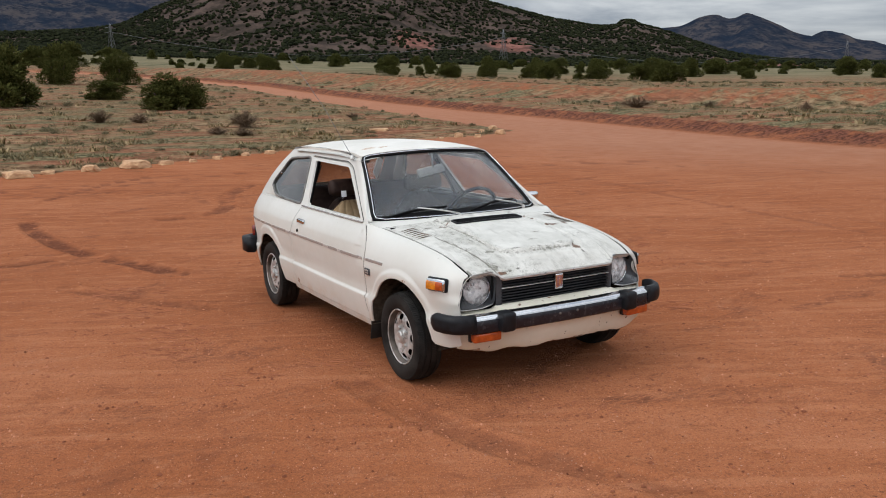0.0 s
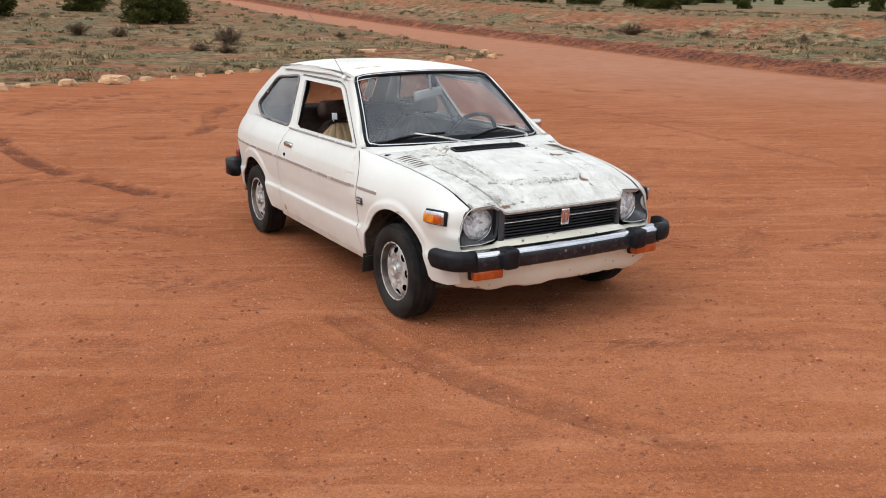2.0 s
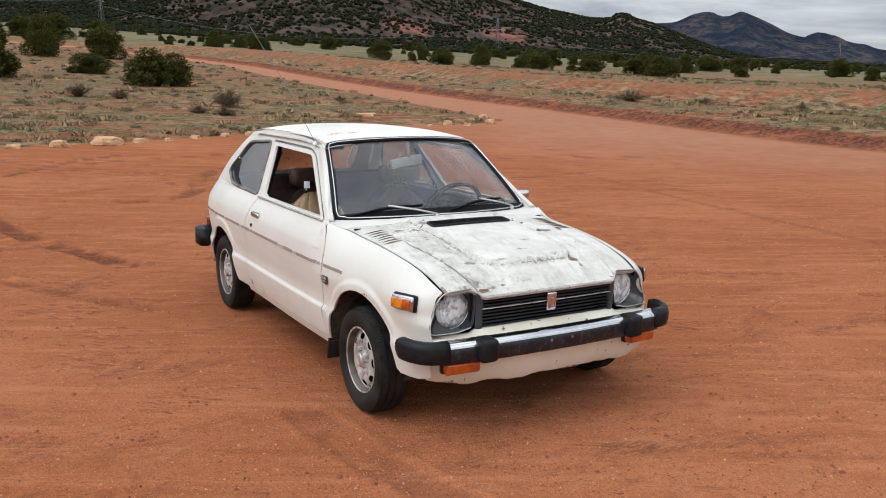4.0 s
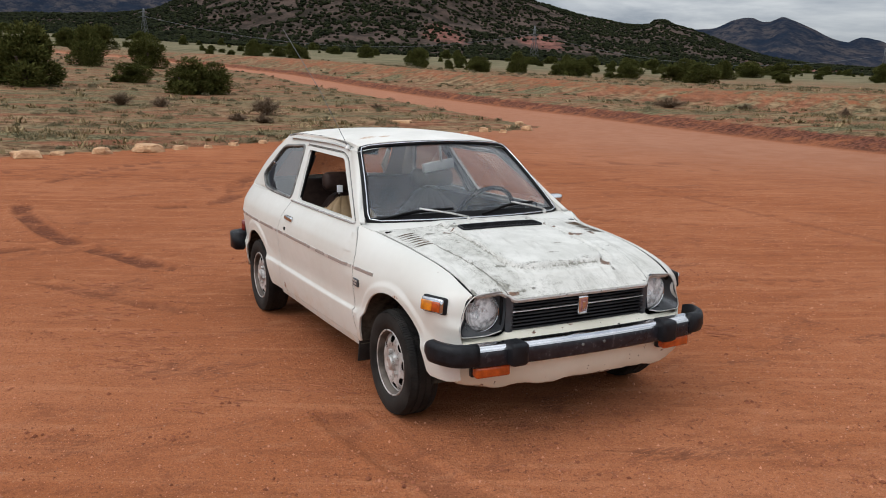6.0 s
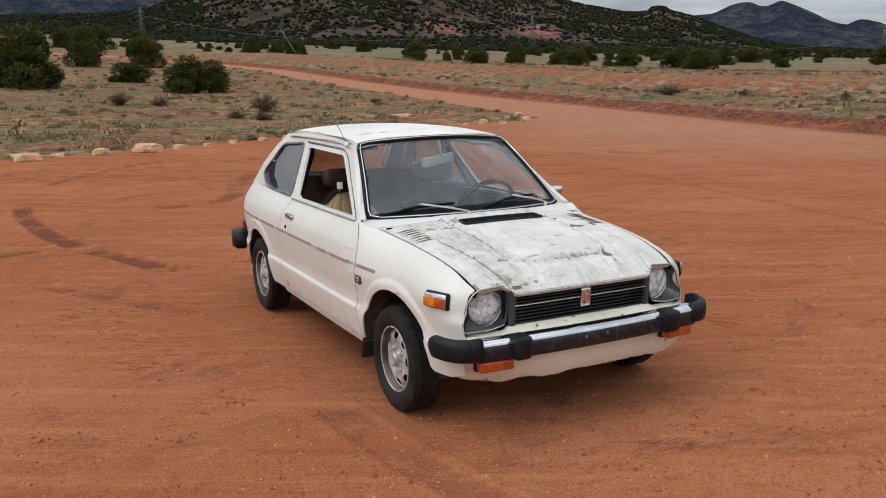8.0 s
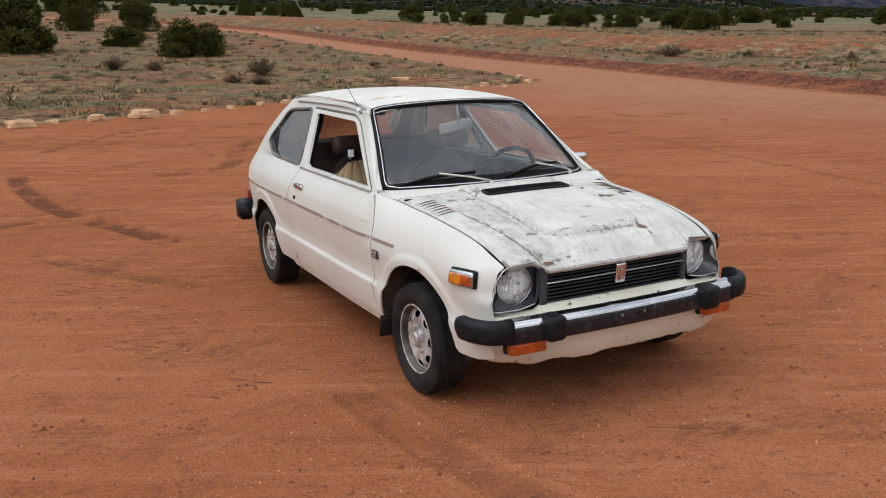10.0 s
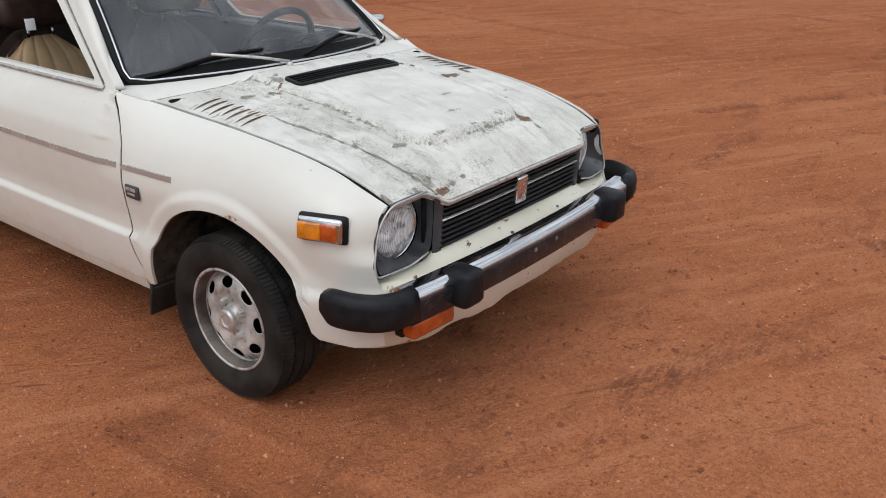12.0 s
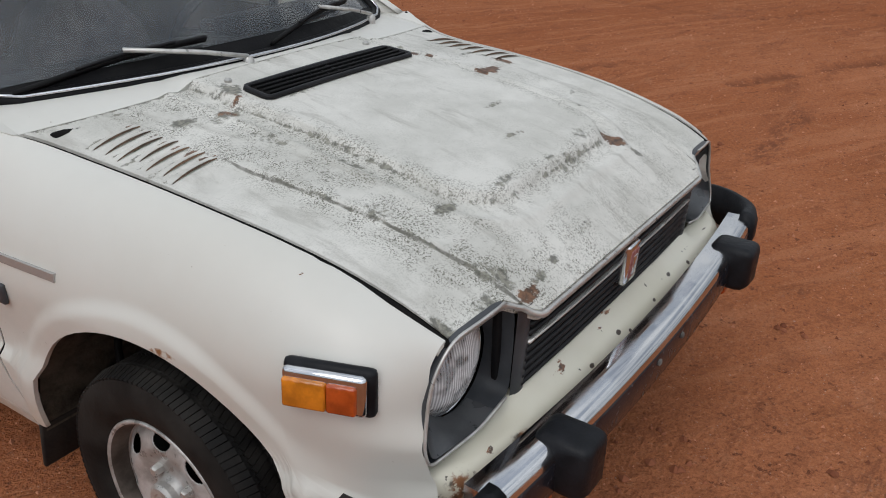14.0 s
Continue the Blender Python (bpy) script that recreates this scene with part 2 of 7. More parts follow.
    n.bump(n.math("ADD", height, n.math("MULTIPLY", drag, 2.0)), 0.55, 0.014)
    return n.mat


def paint_material():
    n = Nodes("cream_white_paint")
    film, dust_sheen = n.noise(1.6, 5, 0.6), n.noise(26, 6, 0.65)
    body = n.mix(n.ramp(film, 0.35, 0.7), (0.650, 0.640, 0.592), (0.605, 0.590, 0.538))
    low = n.tree.nodes.new("ShaderNodeSeparateXYZ")
    n.put(low.inputs[0], n.place)
    splash = n.math("MULTIPLY", n.ramp(low.outputs["Z"], 0.27, 0.40, 1.0, 0.0), n.ramp(n.noise(7, 6, 0.7), 0.45, 0.72))
    body = n.mix(n.math("MULTIPLY", splash, 0.5), body, (0.55, 0.36, 0.20))
    streak = n.math("MAXIMUM", n.near((-0.72, -0.085, 0.60), 0.014, (1, 0.5, 1.8), 0.9), n.near((-0.735, 1.56, 0.305), 0.030, (1, 1.3, 0.7), 0.9))
    body = n.mix(n.math("MULTIPLY", streak, n.ramp(n.noise(60, 4), 0.36, 0.55)), body, (0.26, 0.12, 0.045))
    chips = n.ramp(n.noise(90, 3, 0.5), 0.745, 0.765)
    body = n.mix(n.math("MULTIPLY", chips, n.ramp(n.noise(3.1, 3), 0.52, 0.6)), body, (0.16, 0.09, 0.05))
    n.set(Base_Color=body, Roughness=n.ramp(dust_sheen, 0.3, 0.7, 0.34, 0.52), Coat_Weight=0.22, Coat_Roughness=0.2)
    n.bump(n.noise(240, 3), 0.04, 0.001)
    return n.mat


def hood_material(name, marked=True):
    n = Nodes(name)
    cloud, speck = n.noise(4.5, 6, 0.65), n.noise(150, 3, 0.6)
    body = n.mix(n.ramp(cloud, 0.35, 0.66), (0.67, 0.655, 0.605), (0.53, 0.520, 0.475))
    smear = n.noise(6, 6, 0.68, stretch=(3.2, 0.75, 1.0), distort=0.6)
    body = n.mix(n.ramp(smear, 0.51, 0.69, 0.0, 0.60), body, (0.37, 0.355, 0.315))
    if marked:
        ragged = n.math("SUBTRACT", n.noise(48, 6, 0.75), 0.5)
        pits = n.math("MULTIPLY", n.ramp(n.noise(300, 3, 0.65), 0.50, 0.58), n.ramp(n.noise(17, 5, 0.7), 0.36, 0.60))
        body = n.mix(n.math("MULTIPLY", pits, n.ramp(n.attr("speck"), 0.0, 1.0, 0.15, 0.95)), body, (0.105, 0.10, 0.07))
        dirty = n.ramp(n.math("ADD", n.attr("grime_and_crease"), n.math("MULTIPLY", ragged, 1.8)), 0.34, 0.60, 0.0, 0.86)
        body = n.mix(dirty, body, n.mix(n.ramp(n.noise(90, 3), 0.4, 0.6), (0.075, 0.073, 0.055), (0.21, 0.20, 0.155)))
        at = n.tree.nodes.new("ShaderNodeSeparateXYZ")
        n.put(at.inputs[0], n.place)
        fold = n.math("MULTIPLY", n.math("MINIMUM", at.outputs["Y"], 0.0), 0.137)
        off = n.math("SUBTRACT", n.math("SUBTRACT", n.math("ABSOLUTE", at.outputs["X"]), 0.452), fold)
        off = n.math("ABSOLUTE", n.math("ADD", off, n.math("MULTIPLY", n.math("SUBTRACT", n.noise(11, 4), 0.5), 0.010)))
        # broken dark line puts crease shade and grime into the paint colour
        crease_line = n.math("MULTIPLY", n.ramp(off, 0.0012, 0.0040, 1.0, 0.0), n.ramp(at.outputs["Y"], 0.03, 0.06, 1.0, 0.0))
        crease_line = n.math("MULTIPLY", crease_line, n.ramp(n.noise(9, 4, 0.65), 0.36, 0.56, 0.15, 0.85))
        body = n.mix(crease_line, body, (0.10, 0.094, 0.075))
        rusty = n.mix(n.ramp(n.noise(70, 5), 0.35, 0.65), (0.060, 0.032, 0.018), (0.20, 0.098, 0.050))
        body = n.mix(n.ramp(n.math("ADD", n.attr("rust"), n.math("MULTIPLY", ragged, 2.4)), 0.46, 0.64), body, rusty)
    n.set(Base_Color=body, Roughness=n.ramp(cloud, 0.3, 0.7, 0.42, 0.66), Coat_Weight=0.08, Coat_Roughness=0.35)
    n.bump(n.math("ADD", speck, n.math("MULTIPLY", n.noise(9, 4), 1.6)), 0.13, 0.003)
    return n.mat


def chipped_material():
    n = Nodes("chipped_nose_paint")
    body = n.mix(n.ramp(n.noise(3, 4), 0.35, 0.7), (0.72, 0.69, 0.585), (0.62, 0.585, 0.475))
    flake = n.noise(15, 6, 0.66, stretch=(0.7, 1.2, 1.2))
    rusty = n.mix(n.ramp(n.noise(50, 4), 0.4, 0.6), (0.055, 0.035, 0.025), (0.25, 0.105, 0.045))
    body = n.mix(n.ramp(flake, 0.648, 0.668), body, rusty)
    body = n.mix(n.ramp(n.noise(46, 3), 0.70, 0.73), body, (0.06, 0.045, 0.03))
    for spot, radius, squash in (((-0.431, -0.566, 0.50), 0.030, (0.8, 1.3, 0.3)), ((-0.590, -0.545, 0.48), 0.034, (0.6, 1.2, 0.5)), ((-0.386, -0.575, 0.50), 0.024, (0.6, 1.6, 0.3)), ((-0.30, -0.540, 0.255), 0.028, (0.5, 1, 1.2)), ((0.12, -0.55, 0.262), 0.022, (0.4, 1, 1.4)), ((-0.52, -0.50, 0.275), 0.03, (0.6, 0.6, 1.2))):
        body = n.mix(n.math("MULTIPLY", n.near(spot, radius, squash, 0.9), n.ramp(n.noise(40, 5, 0.7), 0.42, 0.50)), body, rusty)
    for spot, radius in (((-0.347, -0.550, 0.50), 0.005), ((-0.070, -0.555, 0.485), 0.006), ((-0.035, -0.565, 0.485), 0.005), ((0.096, -0.560, 0.485), 0.005), ((0.474, -0.530, 0.50), 0.007), ((-0.19, -0.560, 0.485), 0.006), ((0.20, -0.548, 0.485), 0.006), ((0.30, -0.556, 0.485), 0.006)):
        body = n.mix(n.near(spot, radius, (0.7, 1.5, 0.25), 0.8), body, (0.05, 0.035, 0.025))
    low = n.tree.nodes.new("ShaderNodeSeparateXYZ")
    n.put(low.inputs[0], n.place)
    hem = n.math("ADD", low.outputs["Z"], n.math("MULTIPLY", n.noise(24, 6, 0.7), 0.06))
    body = n.mix(n.ramp(hem, 0.283, 0.290, 1.0, 0.0), body, rusty)
    n.set(Base_Color=body, Roughness=0.42, Coat_Weight=0.2, Coat_Roughness=0.2)
    n.bump(n.ramp(flake, 0.64, 0.67, 1.0, 0.0), 0.25, 0.002)
    return n.mat


def glass_material(name, tint, dust_sheen=0.10, rough=0.0, ribs=0, shine=1.25, film_tone=(0.52, 0.54, 0.56)):
    """Clear pane under a thin uneven film: dust, with reflected sky put into its tone."""
    n = Nodes(name)
    clear = n.tree.nodes.new("ShaderNodeBsdfTransparent")
    clear.inputs["Color"].default_value = (*tint, 1)
    gloss = n.tree.nodes.new("ShaderNodeBsdfGlossy")
    gloss.inputs["Roughness"].default_value = rough
    edge = n.tree.nodes.new("ShaderNodeFresnel")
    edge.inputs["IOR"].default_value = 1.5
    if ribs:
        wave = n.tree.nodes.new("ShaderNodeTexWave")
        wave.inputs["Scale"].default_value = ribs / 6
        n.put(wave.inputs["Vector"], n.place)
        n.put(gloss.inputs["Normal"], n.bump(wave.outputs["Fac"], 1.0, 0.006))
    film = n.tree.nodes.new("ShaderNodeBsdfDiffuse")
    film.inputs["Color"].default_value = (*film_tone, 1)
    a, b = n.tree.nodes.new("ShaderNodeMixShader"), n.tree.nodes.new("ShaderNodeMixShader")
    n.put(a.inputs[0], n.math("MULTIPLY", edge.outputs["Fac"], shine))
    n.put(a.inputs[1], clear.outputs[0]), n.put(a.inputs[2], gloss.outputs[0])
    share = n.math("MULTIPLY", n.ramp(n.noise(3.0, 5, 0.6), 0.30, 0.75, 0.35, 1.0), dust_sheen)
    if ribs:
        share = n.math("MULTIPLY", n.ramp(wave.outputs["Fac"], 0.2, 0.8, 0.55, 1.0), n.ramp(n.noise(26, 2, 0.5), 0.40, 0.56, dust_sheen * 0.45, dust_sheen))
    n.put(b.inputs[0], share)
    n.put(b.inputs[1], a.outputs[0]), n.put(b.inputs[2], film.outputs[0])
    n.put(n.tree.nodes["Material Output"].inputs["Surface"], b.outputs[0])
    return n.mat


def lens_material(name, colour, rough=0.12):
    n = Nodes(name)
    ribs = n.tree.nodes.new("ShaderNodeTexWave")
    ribs.inputs["Scale"].default_value = 60
    n.put(ribs.inputs["Vector"], n.place)
    n.set(Base_Color=n.mix(n.ramp(n.noise(30, 4), 0.35, 0.7), colour, tuple(c * 0.6 for c in colour)), Roughness=rough, Coat_Weight=0.6, Coat_Roughness=0.08)
    n.bump(ribs.outputs["Fac"], 0.25, 0.002)
    return n.mat


def leaf_material(name, dark, light):
    n = Nodes(name)
    n.set(Base_Color=n.mix(n.random(), dark, light), Roughness=0.9, Specular_IOR_Level=0.03)
    return n.mat


GROUND = ground_material()
PAINT = paint_material()
HOOD = hood_material("weathered_hood_paint")
HOOD_PLAIN = hood_material("weathered_louvre_paint", False)
NOSE = chipped_material()
# film is dust plus the bluish sky haze, both put into its tone
GLASS = glass_material("dusty_hazed_windscreen_glass", (0.95, 0.965, 0.975), 0.155, film_tone=(0.47, 0.51, 0.55))
SIDE_GLASS = glass_material("side_window_glass", (0.36, 0.41, 0.44), 0.03, shine=1.7)
DOOR_GLASS = glass_material("dusty_door_glass", (0.92, 0.92, 0.90), 0.06, shine=0.4, film_tone=(0.52, 0.44, 0.38))
CHROME = plain("pitted_chrome", (0.56, 0.565, 0.58), (0.70, 0.705, 0.72), 0.11, 1.0, 12)
def reflector_material():
    """A silvered bowl, broken up by the flutes of the glass before it."""
    n = Nodes("silvered_lamp_bowl")
    flutes = n.tree.nodes.new("ShaderNodeTexWave")
    flutes.inputs["Scale"].default_value, flutes.inputs["Distortion"].default_value = 34, 1.2
    n.put(flutes.inputs["Vector"], n.place)
    blocks = n.noise(28, 2, 0.5, stretch=(1.0, 1.0, 0.35))
    n.set(Base_Color=n.mix(n.ramp(blocks, 0.40, 0.60), (0.90, 0.90, 0.90), (0.98, 0.98, 0.97)), Metallic=n.ramp(blocks, 0.42, 0.58, 1.0, 0.85), Roughness=0.16)
    n.bump(n.math("ADD", flutes.outputs["Fac"], n.math("MULTIPLY", blocks, 2.0)), 0.45, 0.004)
    return n.mat


REFLECTOR = reflector_material()
MOULDING = plain("worn_bright_moulding", (0.40, 0.39, 0.375), (0.46, 0.45, 0.43), 0.22, 0.35, 9)
GLOSSY_BLACK = plain("glossy_black_bumper_face", (0.010, 0.0105, 0.015), (0.028, 0.027, 0.032), 0.20, 0.0, 45, 0.12, shine=0.35)
# rust brown, darkened to stand for the shaded louvre mouths
LOUVRE_RUST_SHADE = plain("louvre_rust_and_shade", (0.046, 0.032, 0.022), (0.19, 0.110, 0.065), 0.85, 0, 40, 0.4)
DULL_CHROME = plain("dull_bright_trim", (0.40, 0.39, 0.37), (0.62, 0.61, 0.58), 0.36, 0.55, 50)
RUBBER = plain("black_bumper_rubber", (0.005, 0.0055, 0.007), (0.015, 0.016, 0.019), 0.46, 0, 30, 0.25, shine=0.20)
SEAL = plain("black_window_rubber", (0.005, 0.005, 0.006), (0.012, 0.012, 0.012), 0.55, 0, 40, 0.15, shine=0.12)
OLD_SEAL = plain("grey_perished_rubber", (0.06, 0.058, 0.053), (0.24, 0.235, 0.22), 0.75, 0, 45, 0.3)
PLASTIC = plain("black_grille_plastic", (0.008, 0.008, 0.009), (0.020, 0.020, 0.022), 0.42, 0, 30, 0.1, shine=0.2)
BEZEL = plain("satin_grey_bezel", (0.060, 0.063, 0.067), (0.105, 0.109, 0.113), 0.34, 0.35, 30)
BUCKET = plain("dark_grey_lamp_surround", (0.026, 0.029, 0.034), (0.052, 0.056, 0.062), 0.45, 0, 25, 0.1)
TYRE = plain("dusty_tyre_rubber", (0.007, 0.0067, 0.0064), (0.032, 0.029, 0.026), 0.72, 0, 16, 0.3, shine=0.16)
RIM = plain("silver_painted_steel_wheel", (0.25, 0.24, 0.225), (0.60, 0.59, 0.575), 0.34, 0.28, 26, 0.12)
RIM_DIRT = plain("rust_stained_wheel_well", (0.028, 0.022, 0.017), (0.15, 0.125, 0.105), 0.7, 0.1, 22, 0.3)
DARK = plain("black_underbody_and_gap_shade", (0.007, 0.007, 0.007), (0.016, 0.015, 0.014), 0.9, 0, 12, 0.3, shine=0.05)
MUDDY = plain("dusty_wheel_housing", (0.010, 0.009, 0.008), (0.120, 0.104, 0.082), 0.92, 0, 22, 0.5, shine=0.1)
TRIM_BLACK = plain("black_interior_vinyl", (0.008, 0.008, 0.009), (0.020, 0.019, 0.018), 0.6, 0, 30, 0.2, shine=0.15)
TAN = plain("tan_pleated_vinyl", (0.36, 0.24, 0.125), (0.46, 0.32, 0.18), 0.5, 0, 22, 0.2)
BROWN = plain("dark_brown_seat_vinyl", (0.036, 0.021, 0.017), (0.075, 0.046, 0.037), 0.55, 0, 25, 0.25, shine=0.2)
OLIVE = plain("dull_tan_side_trim", (0.11, 0.078, 0.045), (0.18, 0.130, 0.080), 0.6, 0, 20, 0.15)
# seat vinyl paled to grey: the windscreen's veil is in its colour
VEILED_VINYL = plain("screen_veiled_seat_vinyl", (0.085, 0.074, 0.068), (0.150, 0.132, 0.122), 0.55, 0, 25, 0.25, shine=0.2)
LINING = plain("pale_inner_panel", (0.36, 0.36, 0.34), (0.50, 0.49, 0.46), 0.6, 0, 20, 0.1)
AMBER = lens_material("amber_lens", (0.72, 0.23, 0.015))
ORANGE = lens_material("orange_lens", (0.52, 0.085, 0.012))
RED_LENS = lens_material("red_lens", (0.22, 0.025, 0.018))
# near-white film stands for the sky thrown back by the lamp's bowl
HEADLAMP = glass_material("ribbed_headlamp_glass", (0.97, 0.97, 0.97), 0.80, 0.03, 330, 1.2, (0.97, 0.975, 0.98))
PAPER = plain("white_card", (0.70, 0.72, 0.74), (0.80, 0.81, 0.82), 0.7, 0, 40)
BADGE_RED = plain("red_badge_enamel", (0.22, 0.075, 0.070), (0.30, 0.13, 0.12), 0.3, 0, 60)
FLAP = plain("rubber_mud_flap", (0.014, 0.013, 0.013), (0.045, 0.038, 0.032), 0.8, 0, 14, 0.4, shine=0.2)
ROCK = plain("tan_sandstone", (0.36, 0.19, 0.095), (0.60, 0.38, 0.21), 0.88, 0, 6, 0.6)
PEBBLE = plain("red_grit_stone", (0.25, 0.105, 0.065), (0.50, 0.30, 0.21), 0.9, 0, 40, 0.4)
JUNIPER = leaf_material("juniper_leaves", (0.034, 0.040, 0.010), (0.118, 0.118, 0.036))
# very dark leaves: the cloud shade on the hills is in this colour
WOODS = leaf_material("cloud_shaded_juniper_woods", (0.006, 0.008, 0.004), (0.022, 0.025, 0.011))
SAGE = leaf_material("sage_and_dry_grass", (0.080, 0.062, 0.024), (0.42, 0.315, 0.180))
SAGE_GREEN = leaf_material("grey_green_sage", (0.085, 0.078, 0.042), (0.260, 0.225, 0.140))
CLOD = leaf_material("red_dirt_clods", (0.18, 0.062, 0.034), (0.36, 0.135, 0.072))
GRIT = leaf_material("mixed_grit", (0.15, 0.050, 0.026), (0.60, 0.27, 0.16))
TWIG = leaf_material("dead_twigs", (0.095, 0.062, 0.040), (0.24, 0.175, 0.120))
BARK = plain("juniper_bark", (0.05, 0.034, 0.024), (0.12, 0.088, 0.062), 0.9, 0, 14, 0.6)
STEEL = plain("galvanised_steel", (0.10, 0.10, 0.105), (0.16, 0.16, 0.165), 0.6, 0.3, 3)


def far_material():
    n = Nodes("haze_blue_mountain_forest")
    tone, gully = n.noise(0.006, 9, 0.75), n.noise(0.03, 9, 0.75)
    # haze blue and cloud shade are mixed into the forest colour
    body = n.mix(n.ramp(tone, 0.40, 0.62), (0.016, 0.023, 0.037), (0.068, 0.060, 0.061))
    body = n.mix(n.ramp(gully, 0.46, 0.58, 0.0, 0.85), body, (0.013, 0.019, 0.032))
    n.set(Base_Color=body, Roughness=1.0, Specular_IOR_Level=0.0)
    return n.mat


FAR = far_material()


# ---- mesh helpers ----
def mesh_object(name, verts, faces, material, smooth=False):
    me = bpy.data.meshes.new(name)
    me.from_pydata(verts, [], faces)
    me.materials.append(material)
    if smooth:
        me.polygons.foreach_set("use_smooth", [True] * len(me.polygons))
    me.update()
    return new(name, me)


def part(name, bm, material, parent, label="", smooth=True):
    me = bpy.data.meshes.new(name)
    for f in bm.faces:
        f.smooth = smooth
    bm.to_mesh(me)
    bm.free()
    me.materials.append(material)
    ob = new(name, me)
    if parent:
        ob.parent = parent
    return tagged(ob, label)


def curve(*knots):
    """A smooth function through (a, b) pairs."""
    xs, ys = [k[0] for k in knots], [k[1] for k in knots]
    slopes = [(ys[i + 1] - ys[i]) / (xs[i + 1] - xs[i]) for i in range(len(xs) - 1)]
    m = [slopes[0]] + [0.0 if a * b <= 0 else 2 * a * b / (a + b) for a, b in zip(slopes, slopes[1:])] + [slopes[-1]]

    def at(x):
        if x <= xs[0]:
            return ys[0] + m[0] * (x - xs[0]) * 0
        if x >= xs[-1]:
            return ys[-1]
        i = max(k for k in range(len(xs) - 1) if xs[k] <= x)
        h = xs[i + 1] - xs[i]
        t = (x - xs[i]) / h
        return (ys[i] * (1 + 2 * t) * (1 - t) ** 2 + h * m[i] * t * (1 - t) ** 2 + ys[i + 1] * t * t * (3 - 2 * t) + h * m[i + 1] * t * t * (t - 1))

    return at


def along(points, f):
    """The point at fraction f of a polyline's length."""
    points = [Vector(p) for p in points]
    lengths = [(b - a).length for a, b in zip(points, points[1:])]
    left = f * sum(lengths)
    for a, b, n in zip(points, points[1:], lengths):
        if left <= n or b is points[-1]:
            return a.lerp(b, min(1.0, left / n if n else 0))
        left -= n


def rounded(points, radius, steps=4, closed=True):
    """A polygon with its corners rounded."""
    pts, out = [Vector(p) for p in points], []
    for i, p in enumerate(pts):
        if not closed and i in (0, len(pts) - 1):
            out.append(p)
            continue
        a, b = pts[i - 1], pts[(i + 1) % len(pts)]
        r = min(radius, (a - p).length * 0.45, (b - p).length * 0.45)
        s, e = p + (a - p).normalized() * r, p + (b - p).normalized() * r
        for k in range(steps + 1):
            t = k / steps
            out.append(s * (1 - t) ** 2 + p * 2 * t * (1 - t) + e * t * t)
    return out


def dense(points, step, closed=True):
    out = []
    pts = [Vector(p) for p in points]
    for a, b in zip(pts, pts[1:] + (pts[:1] if closed else [])):
        n = max(1, round((b - a).length / step))
        out += [a.lerp(b, k / n) for k in range(n)]
    return out if closed else out + [pts[-1]]


def grid_bm(rows, flip=False):
    """A sheet from rows of points."""
    bm = bmesh.new()
    vs = [[bm.verts.new(p) for p in row] for row in rows]
    for a, b in zip(vs, vs[1:]):
        for i in range(len(a) - 1):
            quad = (a[i], a[i + 1], b[i + 1], b[i])
            try:
                bm.faces.new(quad[::-1] if flip else quad)
            except ValueError:
                pass
    return bm


def edged(bm, offset):
    """Turn the rim of a sheet in by an offset, so that the panel shows its thickness."""
    bmesh.ops.remove_doubles(bm, verts=bm.verts[:], dist=1e-5)
    rim = [e for e in bm.edges if e.is_boundary]
    for e in rim:
        e.smooth = False
    made = bmesh.ops.extrude_edge_only(bm, edges=rim)
    for v in made["geom"]:
        if isinstance(v, bmesh.types.BMVert):
            v.co += Vector(offset(v.co) if callable(offset) else offset)
    bmesh.ops.recalc_face_normals(bm, faces=bm.faces[:])
    return bm


def sweep(points, profile, closed=False, up=(0, 0, 1), caps=True, sharp=False):
    """A profile of (out, up) pairs carried along a line."""
    pts, up = [Vector(p) for p in points], Vector(up)
    bm, rings, n = bmesh.new(), [], len(points)
    for i, p in enumerate(pts):
        a = pts[i - 1] if i or closed else p
        b = pts[(i + 1) % n] if i < n - 1 or closed else p
        way = (b - a).normalized()
        side = way.cross(up).normalized()
        rise = side.cross(way).normalized()
        rings.append([bm.verts.new(p + side * o + rise * u) for o, u in profile])
    for i in range(n if closed else n - 1):
        a, b = rings[i], rings[(i + 1) % n]
        for k in range(len(profile)):
            bm.faces.new((a[k], a[(k + 1) % len(profile)], b[(k + 1) % len(profile)], b[k]))
    if caps and not closed:
        bm.faces.new(rings[0][::-1]), bm.faces.new(rings[-1])
    bmesh.ops.recalc_face_normals(bm, faces=bm.faces[:])
    if sharp:
        for e in bm.edges:
            if len(e.link_faces) == 2 and e.calc_face_angle(0) > 0.6:
                e.smooth = False
    return bm


def ring(radius, seg=8, squash=1.0):
    return [(radius * math.cos(2 * math.pi * k / seg), radius * squash * math.sin(2 * math.pi * k / seg)) for k in range(seg)]


def block(centre, size, bevel=0.01, turn=(0, 0, 0), seg=2, bm=None, taper=None):
    """A rounded block; taper scales its top in x and y."""
    own = bmesh.new()
    bmesh.ops.create_cube(own, size=1)
    for v in own.verts:
        if taper and v.co.z > 0:
            v.co.x *= taper[0]
            v.co.y *= taper[1]
        v.co = Vector((v.co.x * size[0], v.co.y * size[1], v.co.z * size[2]))
    if bevel:
        bmesh.ops.bevel(own, geom=own.edges[:], offset=bevel, segments=seg, profile=0.5, affect="EDGES", clamp_overlap=True)
    m = pose(*centre, *turn)
    bmesh.ops.transform(own, matrix=m, verts=own.verts)
    if bm is None:
        return own
    me = bpy.data.meshes.new("join")
    own.to_mesh(me)
    bm.from_mesh(me)
    own.free()
    bpy.data.meshes.remove(me)
    return bm


